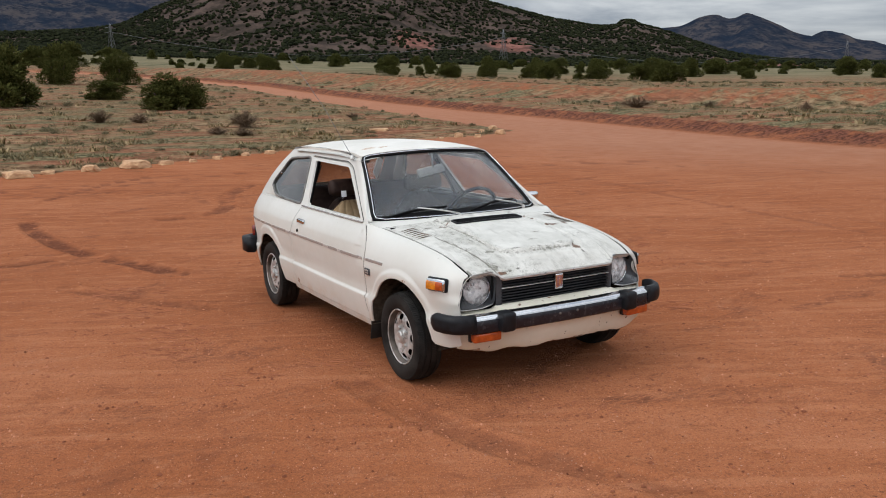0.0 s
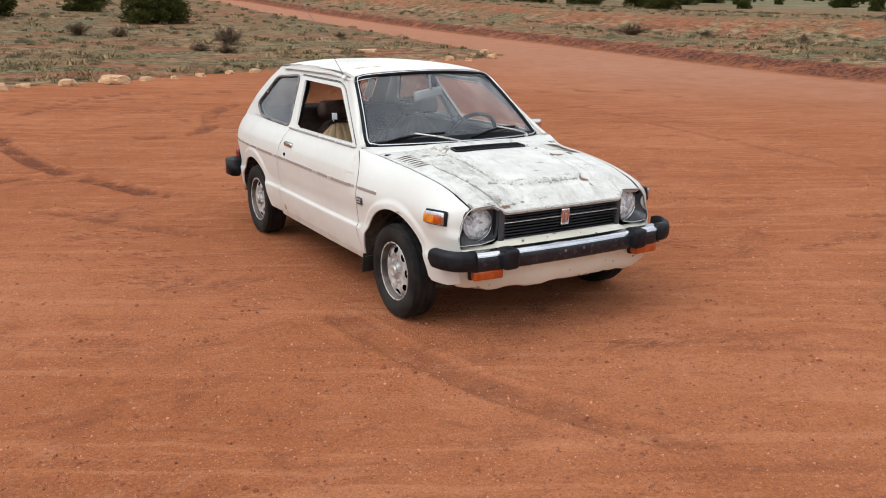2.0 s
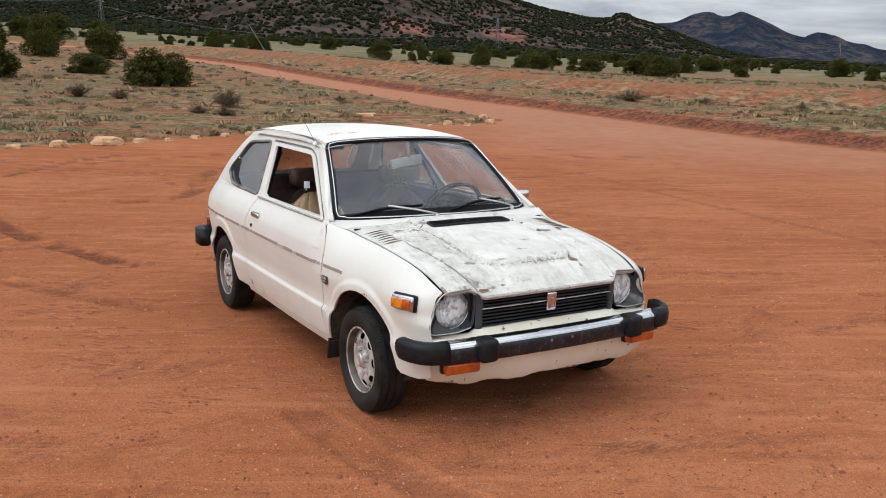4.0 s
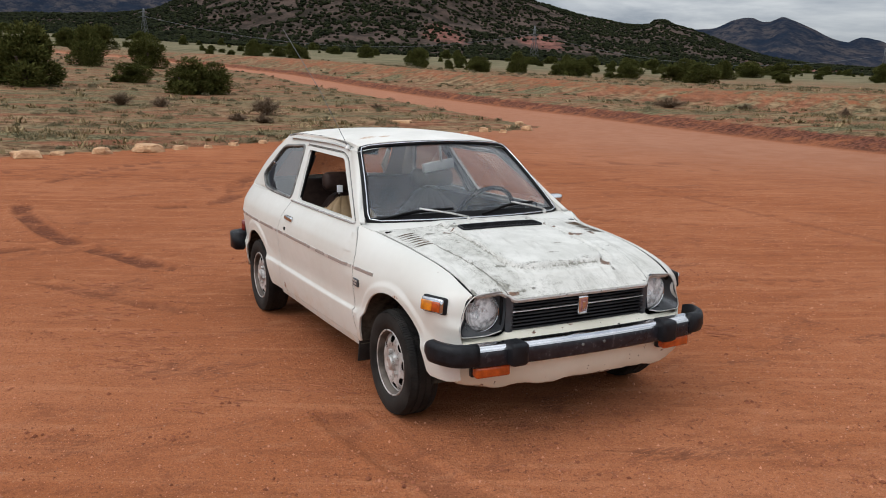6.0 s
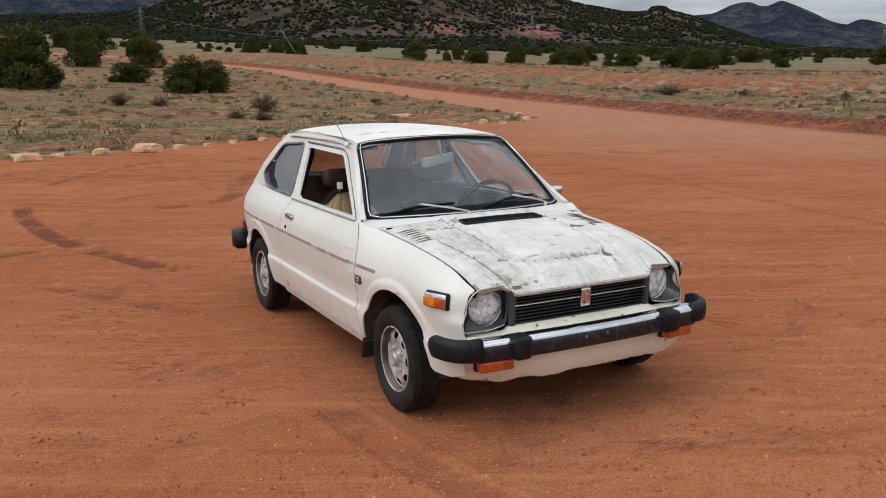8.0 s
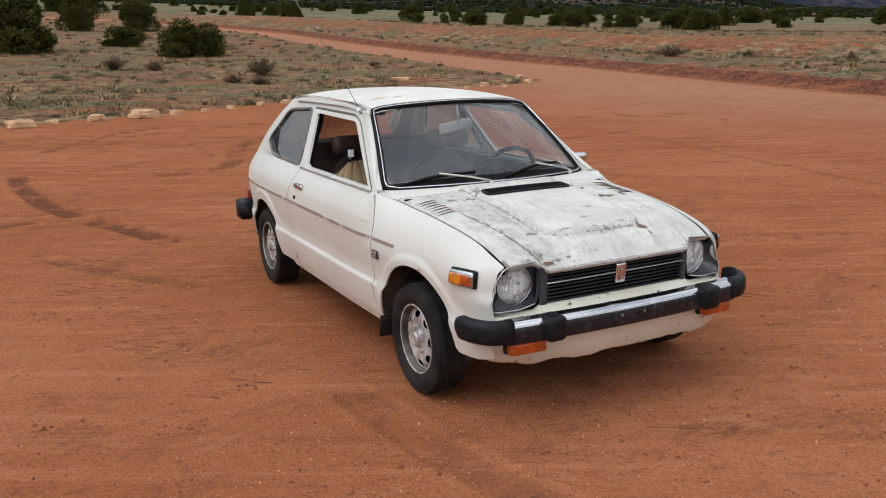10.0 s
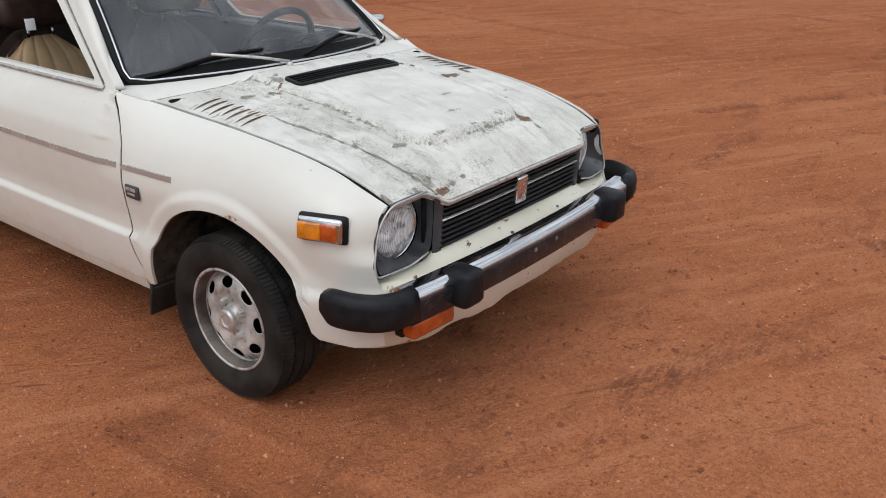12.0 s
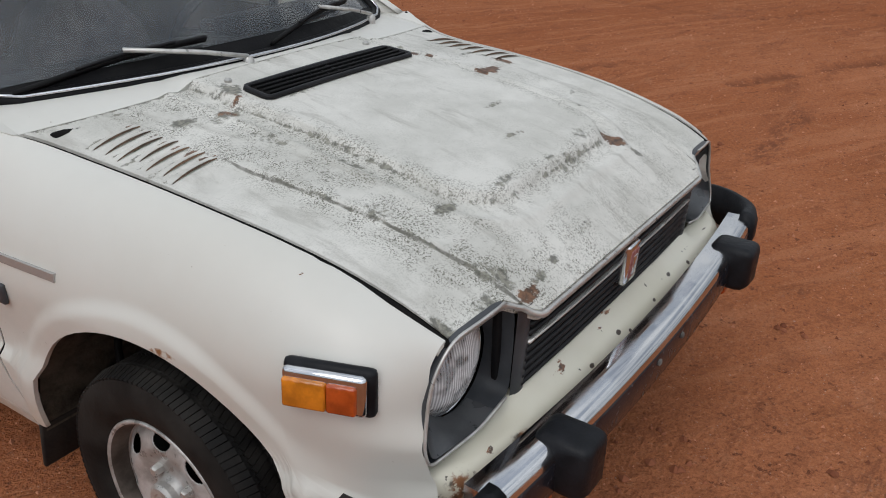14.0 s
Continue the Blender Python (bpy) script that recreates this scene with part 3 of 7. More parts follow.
def lathe(profile, seg=48, axis="x", sharp=0.6, caps=True):
    """Turn (along, radius) pairs about an axis through the origin."""
    bm, rings = bmesh.new(), []
    for a, r in profile:
        row = []
        for k in range(seg):
            t = 2 * math.pi * k / seg
            c, s = r * math.cos(t), r * math.sin(t)
            row.append(bm.verts.new((a, c, s) if axis == "x" else (c, a, s) if axis == "y" else (c, s, a)))
        rings.append(row)
    for a, b in zip(rings, rings[1:]):
        for k in range(seg):
            bm.faces.new((a[k], a[(k + 1) % seg], b[(k + 1) % seg], b[k]))
    for row, r in ((rings[0], profile[0][1]), (rings[-1], profile[-1][1])):
        if r > 1e-4 and caps:
            bm.faces.new(row)
    bmesh.ops.remove_doubles(bm, verts=bm.verts[:], dist=1e-5)
    bmesh.ops.recalc_face_normals(bm, faces=bm.faces[:])
    for e in bm.edges:
        if len(e.link_faces) == 2 and e.calc_face_angle(0) > sharp:
            e.smooth = False
    return bm


def moved(bm, m):
    bmesh.ops.transform(bm, matrix=m, verts=bm.verts)
    return bm

# ---- the land ----
HUB = Vector((-2.68, -4.05, 0))  # the land's rings are laid round the place where the walk begins
LOT_EDGE = [(-40, -30), (-14, 4), (-5, 13.5), (-1.9, 16.2), (0.7, 17.0), (4.6, 18.6), (8.9, 20.3), (12.7, 20.3), (14.9, 21.6)]
ROAD_LEFT = [(14.9, 21.6), (15.7, 27.7), (16.9, 39.4), (17.7, 56.1), (19.2, 74), (17.6, 86.4), (12, 104), (-10, 122)]
ROAD_RIGHT = [(16, -60), (16.6, 0), (17.7, 10.9), (19.0, 17.5), (20.2, 25.6), (20.4, 36), (21.0, 53.3), (22.2, 74), (19.4, 89.9), (13, 108), (-10, 127)]
BANK_FOOT = [(37, -40), (36.5, 10), (36.5, 22), (33, 28), (30, 32), (27, 38), (25, 46), (24.5, 56), (23.6, 70), (20.5, 92), (14, 112)]
# tyre marks: a line, half its width, how dark and deep
TRACKS = [([(-2.12, 8.94), (-2.1, 7.84), (-1.9, 6.36), (-1.65, 5.35), (-1.26, 4.42), (-1.1, 3.93)], 0.15, 1.0), ([(-2.6, 5.46), (-2.1, 5.4)], 0.12, 0.9), ([(-1.71, 11.53), (-0.55, 13.45), (0.65, 14.64)], 0.11, 0.8),
          ([(-0.46, 8.09), (-0.22, 8.02)], 0.16, 0.9), ([(0.27, 8.07), (0.72, 8.9), (1.13, 10.43), (1.88, 11.69)], 0.17, 0.8), ([(-1.46, 12.36), (0.24, 13.44), (2.46, 14.05)], 0.10, 0.6), ([(7.6, 8.51), (6.42, 3.64), (5.91, 1.28)], 0.10, 0.4),
          ([(-0.96, 0.05), (-0.89, -0.52), (-0.77, -1.03), (-0.61, -1.37), (-0.38, -1.85)], 0.12, 0.45), ([(3.68, 0.3), (4.5, -0.1), (5.44, -0.71)], 0.09, 0.7), ([(-2.1, 3.9), (-1.75, 3.2), (-1.2, 2.4)], 0.10, 0.5)]
HILL_CREST = curve((-60, 0.066), (-6, 0.074), (2.1, 0.077), (7.8, 0.082), (11.2, 0.102), (13, 0.116), (21, 0.1681), (26.5, 0.1426), (31.7, 0.1145), (34, 0.1030), (37.4, 0.0870),
                   (40.2, 0.0805), (41.0, 0.0810), (41.7, 0.0865), (42.6, 0.0800), (43.6, 0.0745), (45.0, 0.0655), (46.5, 0.0560), (48.4, 0.0450), (51.8, 0.0370), (57, 0.0320), (80, 0.03))
marks_rng = random.Random(77)
for k in range(30):
    if k % 3:
        mx, my = marks_rng.uniform(1.8, 11), marks_rng.uniform(-2.5, 13)
    else:
        mx, my = marks_rng.uniform(-3.6, 3.0), marks_rng.uniform(6.0, 14.0)
    way, bend, reach = radians(-29 + marks_rng.gauss(0, 17)), marks_rng.gauss(0, 0.10), marks_rng.uniform(0.5, 1.5)
    TRACKS.append(([(mx + reach * q * math.cos(way + bend * q), my + reach * q * math.sin(way + bend * q)) for q in (-1.4, -0.7, 0.0, 0.7, 1.4)], marks_rng.uniform(0.05, 0.11), marks_rng.uniform(0.35, 0.75)))


def step(v, a, b):
    t = np.clip((v - a) / (b - a), 0, 1)
    return t * t * (3 - 2 * t)


def line_side(x, y, line):
    """Signed distance from a line: positive to the right of its way."""
    best, side = np.full(np.shape(x), 1e9), np.zeros(np.shape(x))
    for (ax, ay), (bx, by) in zip(line, line[1:]):
        dx, dy = bx - ax, by - ay
        t = np.clip(((x - ax) * dx + (y - ay) * dy) / (dx * dx + dy * dy), 0, 1)
        px, py = x - ax - t * dx, y - ay - t * dy
        d = np.hypot(px, py)
        s = px * dy - py * dx
        take = d < best
        best, side = np.where(take, d, best), np.where(take, np.sign(s), side)
    return best * side


def ripple(x, y, size, seed):
    """Smooth random heights from a few crossed waves."""
    rng = np.random.RandomState(seed)
    out = 0
    for k in range(9):
        a, f, p = rng.uniform(0, 2 * math.pi), rng.uniform(0.6, 2.2) / size, rng.uniform(0, 2 * math.pi)
        out = out + np.sin((x * math.cos(a) + y * math.sin(a)) * f * 2 * math.pi + p + 1.3 * np.sin((x * math.sin(a) - y * math.cos(a)) * f * 3.1 + p * 2))
    return out / 9


CREST_AZ = np.arange(-60, 80.5, 0.5)
CREST_TAN = np.array([HILL_CREST(a) for a in CREST_AZ])


def land(x, y):
    """Height and the surface marks at places of the ground."""
    x, y = np.atleast_1d(np.asarray(x, float)), np.atleast_1d(np.asarray(y, float))
    dx, dy = x - HUB.x, y - HUB.y
    r, az = np.hypot(dx, dy), np.degrees(np.arctan2(dx, dy))
    rise = 0.073 - 0.042 * (np.clip(az, -40, 70) - 2.2) / 55
    out = np.clip(r - 12, 0, None)
    z = rise * out**2 / (out + 20)
    past = line_side(x, y, ROAD_RIGHT)
    bank = line_side(x, y, BANK_FOOT)
    beyond_left = line_side(x, y, LOT_EDGE + ROAD_LEFT[1:])
    near = step(r, 160, 90)
    z = z + near * 0.38 * step(past, 0.0, 1.5) * step(past, 14, 6)
    z = z + near * 0.95 * step(bank, 0.0, 4.5) * step(bank, 60, 12)
    z = z + near * 0.10 * step(-beyond_left, 0.2, 2.5)
    calm = step(np.hypot(x, y - 1.1), 1.3, 2.6) * step(r, 26, 14)
    z = z + calm * (0.010 * ripple(x, y, 0.9, 61) + 0.006 * ripple(x, y * 1.7, 0.42, 62) + 0.0035 * ripple(x, y, 0.2, 63))
    z = z + 0.012 * ripple(x, y, 2.4, 3) * step(r, 40, 15) * step(np.hypot(x, y - 1.1), 1.6, 3.5) + 0.05 * ripple(x, y, 9, 5) * step(-beyond_left, 0, 4) * step(r, 160, 60)
    tan = np.interp(az, CREST_AZ, CREST_TAN)
    crest = 980.0
    plain_at = rise * (340 - 12) ** 2 / (340 + 8)
    up = step(r, 330, crest)
    lumpy = ripple(x, y, 260, 11) * 16 + ripple(x, y, 90, 12) * 7 + ripple(x, y, 33, 13) * 2.2
    hill = plain_at + ((tan - 0.0035) * crest + 1.56 - plain_at) * up ** 0.9 + lumpy * step(r, 350, 560) * step(r, 980, 720) * np.clip((tan - 0.05) / 0.09, 0.10, 0.85)
    far_down = step(r, crest, 2600)
    z = np.where(r > 340, hill * (1 - far_down) + 20 * far_down, z)
    dirt = np.where(beyond_left > 0, step(past, 1.6, -0.2), 0.0)
    dirt = np.maximum(dirt, step(beyond_left, -0.35, 0.35) * step(past, 1.8, 0.4))
    dirt = np.maximum(dirt, 0.48 * step(bank, 0.4, 2.2) * step(bank, 7.0, 4.5) * near)
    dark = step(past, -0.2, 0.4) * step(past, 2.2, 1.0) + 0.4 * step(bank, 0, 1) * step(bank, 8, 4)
    # road tone grows with distance, lightening far dirt for its grazing sheen
    road = 0.75 * step(past, -13, -3.0) * step(past, 0.1, -0.4) * step(r, 12, 26)
    track, near_by = np.zeros(x.shape), (r < 20) & (r > 0.5) & (y > -6)
    if near_by.any():
        nx, ny, mark, rut = x[near_by], y[near_by], 0, 0
        for line, width, strong in TRACKS:
            d = np.abs(line_side(nx, ny, line))
            mark = np.maximum(mark, strong * step(d, width * 0.95, width * 0.55))
            rut = rut + strong * (0.018 * np.exp(-((d - width * 1.05) / (0.22 * width)) ** 2) - 0.022 * step(d, width, width * 0.5))
        track[near_by] = mark
        z[near_by] += rut
    z = z + 0.022 * step(y, 2.1, 0.1)
    distance = step(r, 55, 330) * 0.5 + step(r, 335, 430) * 0.5
    red = 0.58 * np.exp(-((az - 33.8) / 2.2) ** 2 - ((r - 520) / 60) ** 2) + 0.64 * np.exp(-((az - 27.6) / 2.2) ** 2 - ((r - 470) / 55) ** 2)
    red = red + 0.35 * np.exp(-((az - 52) / 6) ** 2 - ((r - 520) / 120) ** 2) + 0.20 * step(az, 28, 40)
    return z, dirt, track, distance, dark, road, red


def height(x, y):
    return float(land([x], [y])[0][0])


def build_ground():
    angles = np.radians(np.concatenate([np.arange(-30, 90, 0.22), np.arange(90, 330, 5.0)]))
    radii = [0.25, 0.6]
    while radii[-1] < 1000:
        radii.append(radii[-1] * (1.10 if radii[-1] < 1.2 else 1.0075 if 1.6 < radii[-1] < 17 else 1.019))
    while radii[-1] < 4400:
        radii.append(radii[-1] * 1.06)
    radii = np.array(radii)
    rr, aa = np.meshgrid(radii, angles, indexing="ij")
    x, y = HUB.x + rr * np.sin(aa), HUB.y + rr * np.cos(aa)
    z, *marks = land(x.ravel(), y.ravel())
    verts = np.stack([x.ravel(), y.ravel(), z], 1)
    nr, na = len(radii), len(angles)
    i, j = np.meshgrid(np.arange(nr - 1), np.arange(na), indexing="ij")
    a, b = i * na + j, i * na + (j + 1) % na
    faces = np.stack([a, a + na, b + na, b], -1).reshape(-1, 4)
    me = bpy.data.meshes.new("ground")
    centre = len(verts)
    verts = np.vstack([verts, [[HUB.x, HUB.y, height(HUB.x, HUB.y)]]])
    fan = [(k, (k + 1) % na, centre) for k in range(na)]
    me.from_pydata(verts.tolist(), [], faces[:, ::-1].tolist()[:] + [f[::-1] for f in fan])
    me.polygons.foreach_set("use_smooth", [True] * len(me.polygons))
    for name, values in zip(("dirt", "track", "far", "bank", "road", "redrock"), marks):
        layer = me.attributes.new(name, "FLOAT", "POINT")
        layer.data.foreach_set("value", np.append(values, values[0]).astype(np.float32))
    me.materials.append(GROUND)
    me.update()
    bm = bmesh.new()
    bm.from_mesh(me)
    bm.faces.ensure_lookup_table()
    if bm.faces[len(bm.faces) // 3].normal.z < 0:
        bmesh.ops.reverse_faces(bm, faces=bm.faces[:])
        bm.to_mesh(me)
    bm.free()
    return tagged(new("ground", me), "red dirt lot and road with scrub plain and hills", "ground", kind="structure")


def build_mountains():
    crest = curve((30, 0.05), (38, 0.060), (41, 0.068), (43, 0.0770), (44.9, 0.0800), (46.4, 0.0888), (47.3, 0.0905), (48.0, 0.0862), (48.4, 0.0862), (49.0, 0.0902), (50.0, 0.0848), (51.3, 0.0737),
                  (52.7, 0.0635), (54.9, 0.055), (57, 0.047), (62, 0.04), (75, 0.03))
    back = curve((46, 0.04), (50, 0.0520), (52.4, 0.058), (53.6, 0.0675), (54.6, 0.0630), (55.5, 0.0570), (56.3, 0.0552), (57, 0.050), (60, 0.044), (70, 0.02))
    west = curve((-40, 0.13), (-10, 0.150), (0, 0.158), (6, 0.150), (12, 0.140), (20, 0.12), (26, 0.10))
    for name, line, near, far, lo, hi in (("mountain", crest, 2600, 3600, 33, 75), ("mountain", back, 3700, 4300, 46, 75), ("mountain", west, 2700, 4200, -40, 26)):
        rows = []
        for k in range(61):
            v = k / 60
            r = near + (far - near) * v
            row = []
            for q in range(int((hi - lo) * 5)):
                a = lo + q / 5
                x, y = HUB.x + r * math.sin(radians(a)), HUB.y + r * math.cos(radians(a))
                h = line(a) * far * (v ** 0.8) + (95 * abs(noise.fractal(Vector((x, y, 0)) / 360, 0.9, 2.1, 6)) - 30) * (0.25 + v) * (1 - v) - 10 * (1 - v) + (5 + 26 * v * (1 - v)) * noise.fractal(Vector((x, y, 7)) / 110, 0.8, 2.1, 5)
                row.append((x, y, h - 8))
            rows.append(row)
        tagged(part(name, grid_bm(rows, True), FAR, None), "distant forested mountain ridge, haze and cloud shade in its colour", "mountain", kind="structure")


def sprays(rng, count, shape, size, flat=0.35):
    """Leaf sprays as small bent triangles: shape(rng) gives a place and a way outward."""
    verts, faces = [], []
    for _ in range(count):
        p, out = shape(rng)
        s = size * rng.uniform(0.6, 1.4)
        a = Vector((rng.uniform(-1, 1), rng.uniform(-1, 1), rng.uniform(-1, 1))).normalized()
        b = out.cross(a).normalized()
        tip = (out + a * flat).normalized()
        n = len(verts)
        verts += [p - b * s * 0.32, p + b * s * 0.32, p + tip * s * 1.25 + a * s * 0.2, p + tip * s * 0.6 - a * s * 0.45]
        faces += [(n, n + 1, n + 2), (n, n + 3, n + 1)]
    return verts, faces


def juniper(seed, lobes=11, count=13000):
    """A shrubby tree one metre high and one wide, of many small sprays on uneven lobes."""
    rng = random.Random(seed)
    blobs = []
    for k in range(lobes):
        t = rng.uniform(0, 2 * math.pi)
        d = rng.uniform(0.0, 0.30)
        h = rng.uniform(0.14, 0.62)
        blobs.append((Vector((d * math.cos(t), d * math.sin(t), h)), rng.uniform(0.12, 0.25)))
    blobs.append((Vector((rng.uniform(-.12, .12), rng.uniform(-.12, .12), 0.70)), 0.22))
    blobs += [(Vector((0.25 * math.cos(k), 0.25 * math.sin(k), 0.14)), 0.2) for k in (0.5, 2.5, 4.6)]

    def shape(r):
        c, size = blobs[r.randrange(len(blobs))]
        out = Vector((r.gauss(0, 1), r.gauss(0, 1), r.gauss(0.15, 1))).normalized()
        p = c + out * size * r.uniform(0.55, 1.08) * (1 + 0.25 * noise.noise(out * 2.5 + c * 9))
        p.z = max(0.02, p.z)
        return p, (out + Vector((0, 0, 0.5))).normalized()

    verts, faces = sprays(rng, count, shape, 0.034)
    thing = mesh_object("juniper", [], [], BARK)
    bm = bmesh.new()
    trunk = sweep([(0, 0, -0.06), (0.01, 0.01, 0.2), (-0.01, 0.02, 0.45)], ring(0.035, 6), up=(0, 1, 0))
    me = bpy.data.meshes.new("trunk")
    trunk.to_mesh(me)
    trunk.free()
    bm.from_mesh(me)
    for k in range(4):
        t = k * 1.6 + seed
        limb = sweep([(0, 0, 0.08), (0.12 * math.cos(t), 0.12 * math.sin(t), 0.25), (0.22 * math.cos(t), 0.22 * math.sin(t), 0.42)], ring(0.018, 5), up=(0.3, 0.2, 1))
        limb.to_mesh(me)
        limb.free()
        bm.from_mesh(me)
    bm.to_mesh(thing.data)
    bm.free()
    crown = mesh_object("crown", verts, faces, JUNIPER)
    crown.parent = thing
    tagged(crown, "dark green scaly leaf sprays")
    return tagged(thing, "dark green juniper shrub growing on the scrub plain", "juniper", "junipers on the plain")


def dead_bush(seed):
    rng = random.Random(seed)
    bm = bmesh.new()
    me = bpy.data.meshes.new("twig")
    for k in range(150):
        t, lean, h = rng.uniform(0, 2 * math.pi), rng.uniform(0.1, 1.0), rng.uniform(0.35, 0.95)
        tip = Vector((0.5 * lean * math.cos(t), 0.5 * lean * math.sin(t), h * (1.05 - 0.5 * lean)))
        mid = tip * 0.5 + Vector((rng.uniform(-.06, .06), rng.uniform(-.06, .06), 0.05))
        one = sweep([(rng.uniform(-.05, .05), rng.uniform(-.05, .05), -0.03), mid, tip], [(0.007, 0), (-0.0035, 0.006), (-0.0035, -0.006)], up=(0.3, 0.5, 0.2))
        one.to_mesh(me)
        one.free()
        bm.from_mesh(me)
        for _ in range(9):
            s = mid.lerp(tip, rng.random())
            e = s + Vector((rng.uniform(-.16, .16), rng.uniform(-.16, .16), rng.uniform(0.02, 0.2)))
            a, b, c = bm.verts.new(s), bm.verts.new(s + Vector((0.014, 0.006, 0))), bm.verts.new(e)
            bm.faces.new((a, b, c))
    ob = part("dead_bush", bm, TWIG, None, smooth=False)
    return tagged(ob, "bare grey-brown twiggy bush on the dry ground", "bush", "dry bushes on the plain")


def put_all(makers, places, spin=7):
    """Copies of a few made things at (x, y, width, height)."""
    for k, (x, y, w, h) in enumerate(places):
        one = makers[k % len(makers)]
        m = pose(x, y, height(x, y) - 0.03, 0, 0, (k * 67 + spin) % 360)
        made = copy_thing(one, m)
        made.scale = (w, w, h)
    for one in makers:
        for o in (*one.children_recursive, one):
            bpy.data.objects.remove(o)


ground = build_ground()
build_mountains()
JUNIPERS = [(-1.2, 43.9, 4.3, 3.4), (-3.4, 46.5, 4.2, 3.6), (4.2, 73.8, 3.6, 3.7), (9.3, 75.0, 3.9, 3.1), (4.7, 50.4, 2.6, 1.3), (6.0, 40.3, 2.9, 2.0), (7.2, 40.9, 2.6, 1.8), (26.3, 103.7, 3.0, 2.5),
            (32.5, 103.0, 2.5, 1.9), (41.5, 85.8, 1.5, 1.3), (48.2, 91.9, 1.5, 1.2), (40.4, 70.5, 2.5, 1.6), (50.5, 79.5, 2.8, 2.7), (62.1, 83.3, 3.8, 2.3), (78.7, 93.6, 4.4, 2.1), (57.7, 71.8, 1.6, 0.95),
            (73.7, 77.8, 5.0, 3.2), (55.0, 55.1, 3.9, 2.1), (98.2, 82.6, 2.7, 1.5)]
belt = random.Random(21)
for _ in range(250):
    a = radians(belt.uniform(-12, 64))
    d = 110 + 240 * belt.random() ** 0.8
    s = 0.7 + 3.0 * belt.random() ** 1.8
    JUNIPERS.append((HUB.x + d * math.sin(a), HUB.y + d * math.cos(a), s * belt.uniform(1.1, 1.9), s))
put_all([juniper(s) for s in (1, 2, 3, 4, 5)], JUNIPERS)
put_all([dead_bush(s) for s in (1, 2)], [(6.3, 27.0, 1.30, 0.80), (5.3, 23.9, 0.9, 0.38), (3.3, 31.5, 0.9, 0.5), (27.5, 24.0, 0.9, 0.4), (24.6, 25.8, 1.7, 0.6), (29.0, 20.0, 0.6, 0.55), (1.9, 32.1, 1.3, 0.65), (4.7, 24.8, 0.85, 0.32), (12.4, 31, 0.7, 0.3)])


def woods():
    """The dotted woods on the hills."""
    rng = np.random.RandomState(8)
    base = bmesh.new()
    bmesh.ops.create_icosphere(base, subdivisions=1, radius=1)
    ball = np.array([v.co[:] for v in base.verts])
    tri = np.array([[v.index for v in f.verts] for f in base.faces])
    base.free()
    count = 90000
    az = np.radians(rng.uniform(-14, 66, count))
    r = 345 + (1080 - 345) * rng.random(count) ** 0.85
    x, y = HUB.x + r * np.sin(az), HUB.y + r * np.cos(az)
    keep = 0.7 * ripple(x, y, 120, 31) + 0.4 * ripple(x, y, 35, 33) + rng.uniform(-0.35, 0.35, count) + 0.9 * step(np.degrees(az), 16, 5) + 0.25 * step(r, 460, 360) > 0.02
    x, y, r = x[keep], y[keep], r[keep]
    z, *marks = land(x, y)
    open_rock = (marks[5] > 0.33) & (rng.random(len(x)) < 0.6)
    x, y, r, z = x[~open_rock], y[~open_rock], r[~open_rock], z[~open_rock]
    size = rng.uniform(0.45, 1.15, len(x)) * (1 + 0.0004 * r)
    jitter = rng.uniform(0.65, 1.3, (len(x), len(ball), 1))
    verts = ball[None] * jitter * size[:, None, None] * np.array([1.15, 1.15, 0.85]) + np.stack([x, y, z + size * 0.45], 1)[:, None]
    faces = tri[None] + (np.arange(len(x)) * len(ball))[:, None, None]
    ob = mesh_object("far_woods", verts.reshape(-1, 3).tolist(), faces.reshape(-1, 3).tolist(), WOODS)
    tagged(ob, "juniper woods dotted over the hillsides, cloud shade in their colour", "woods", kind="stuff")


woods()


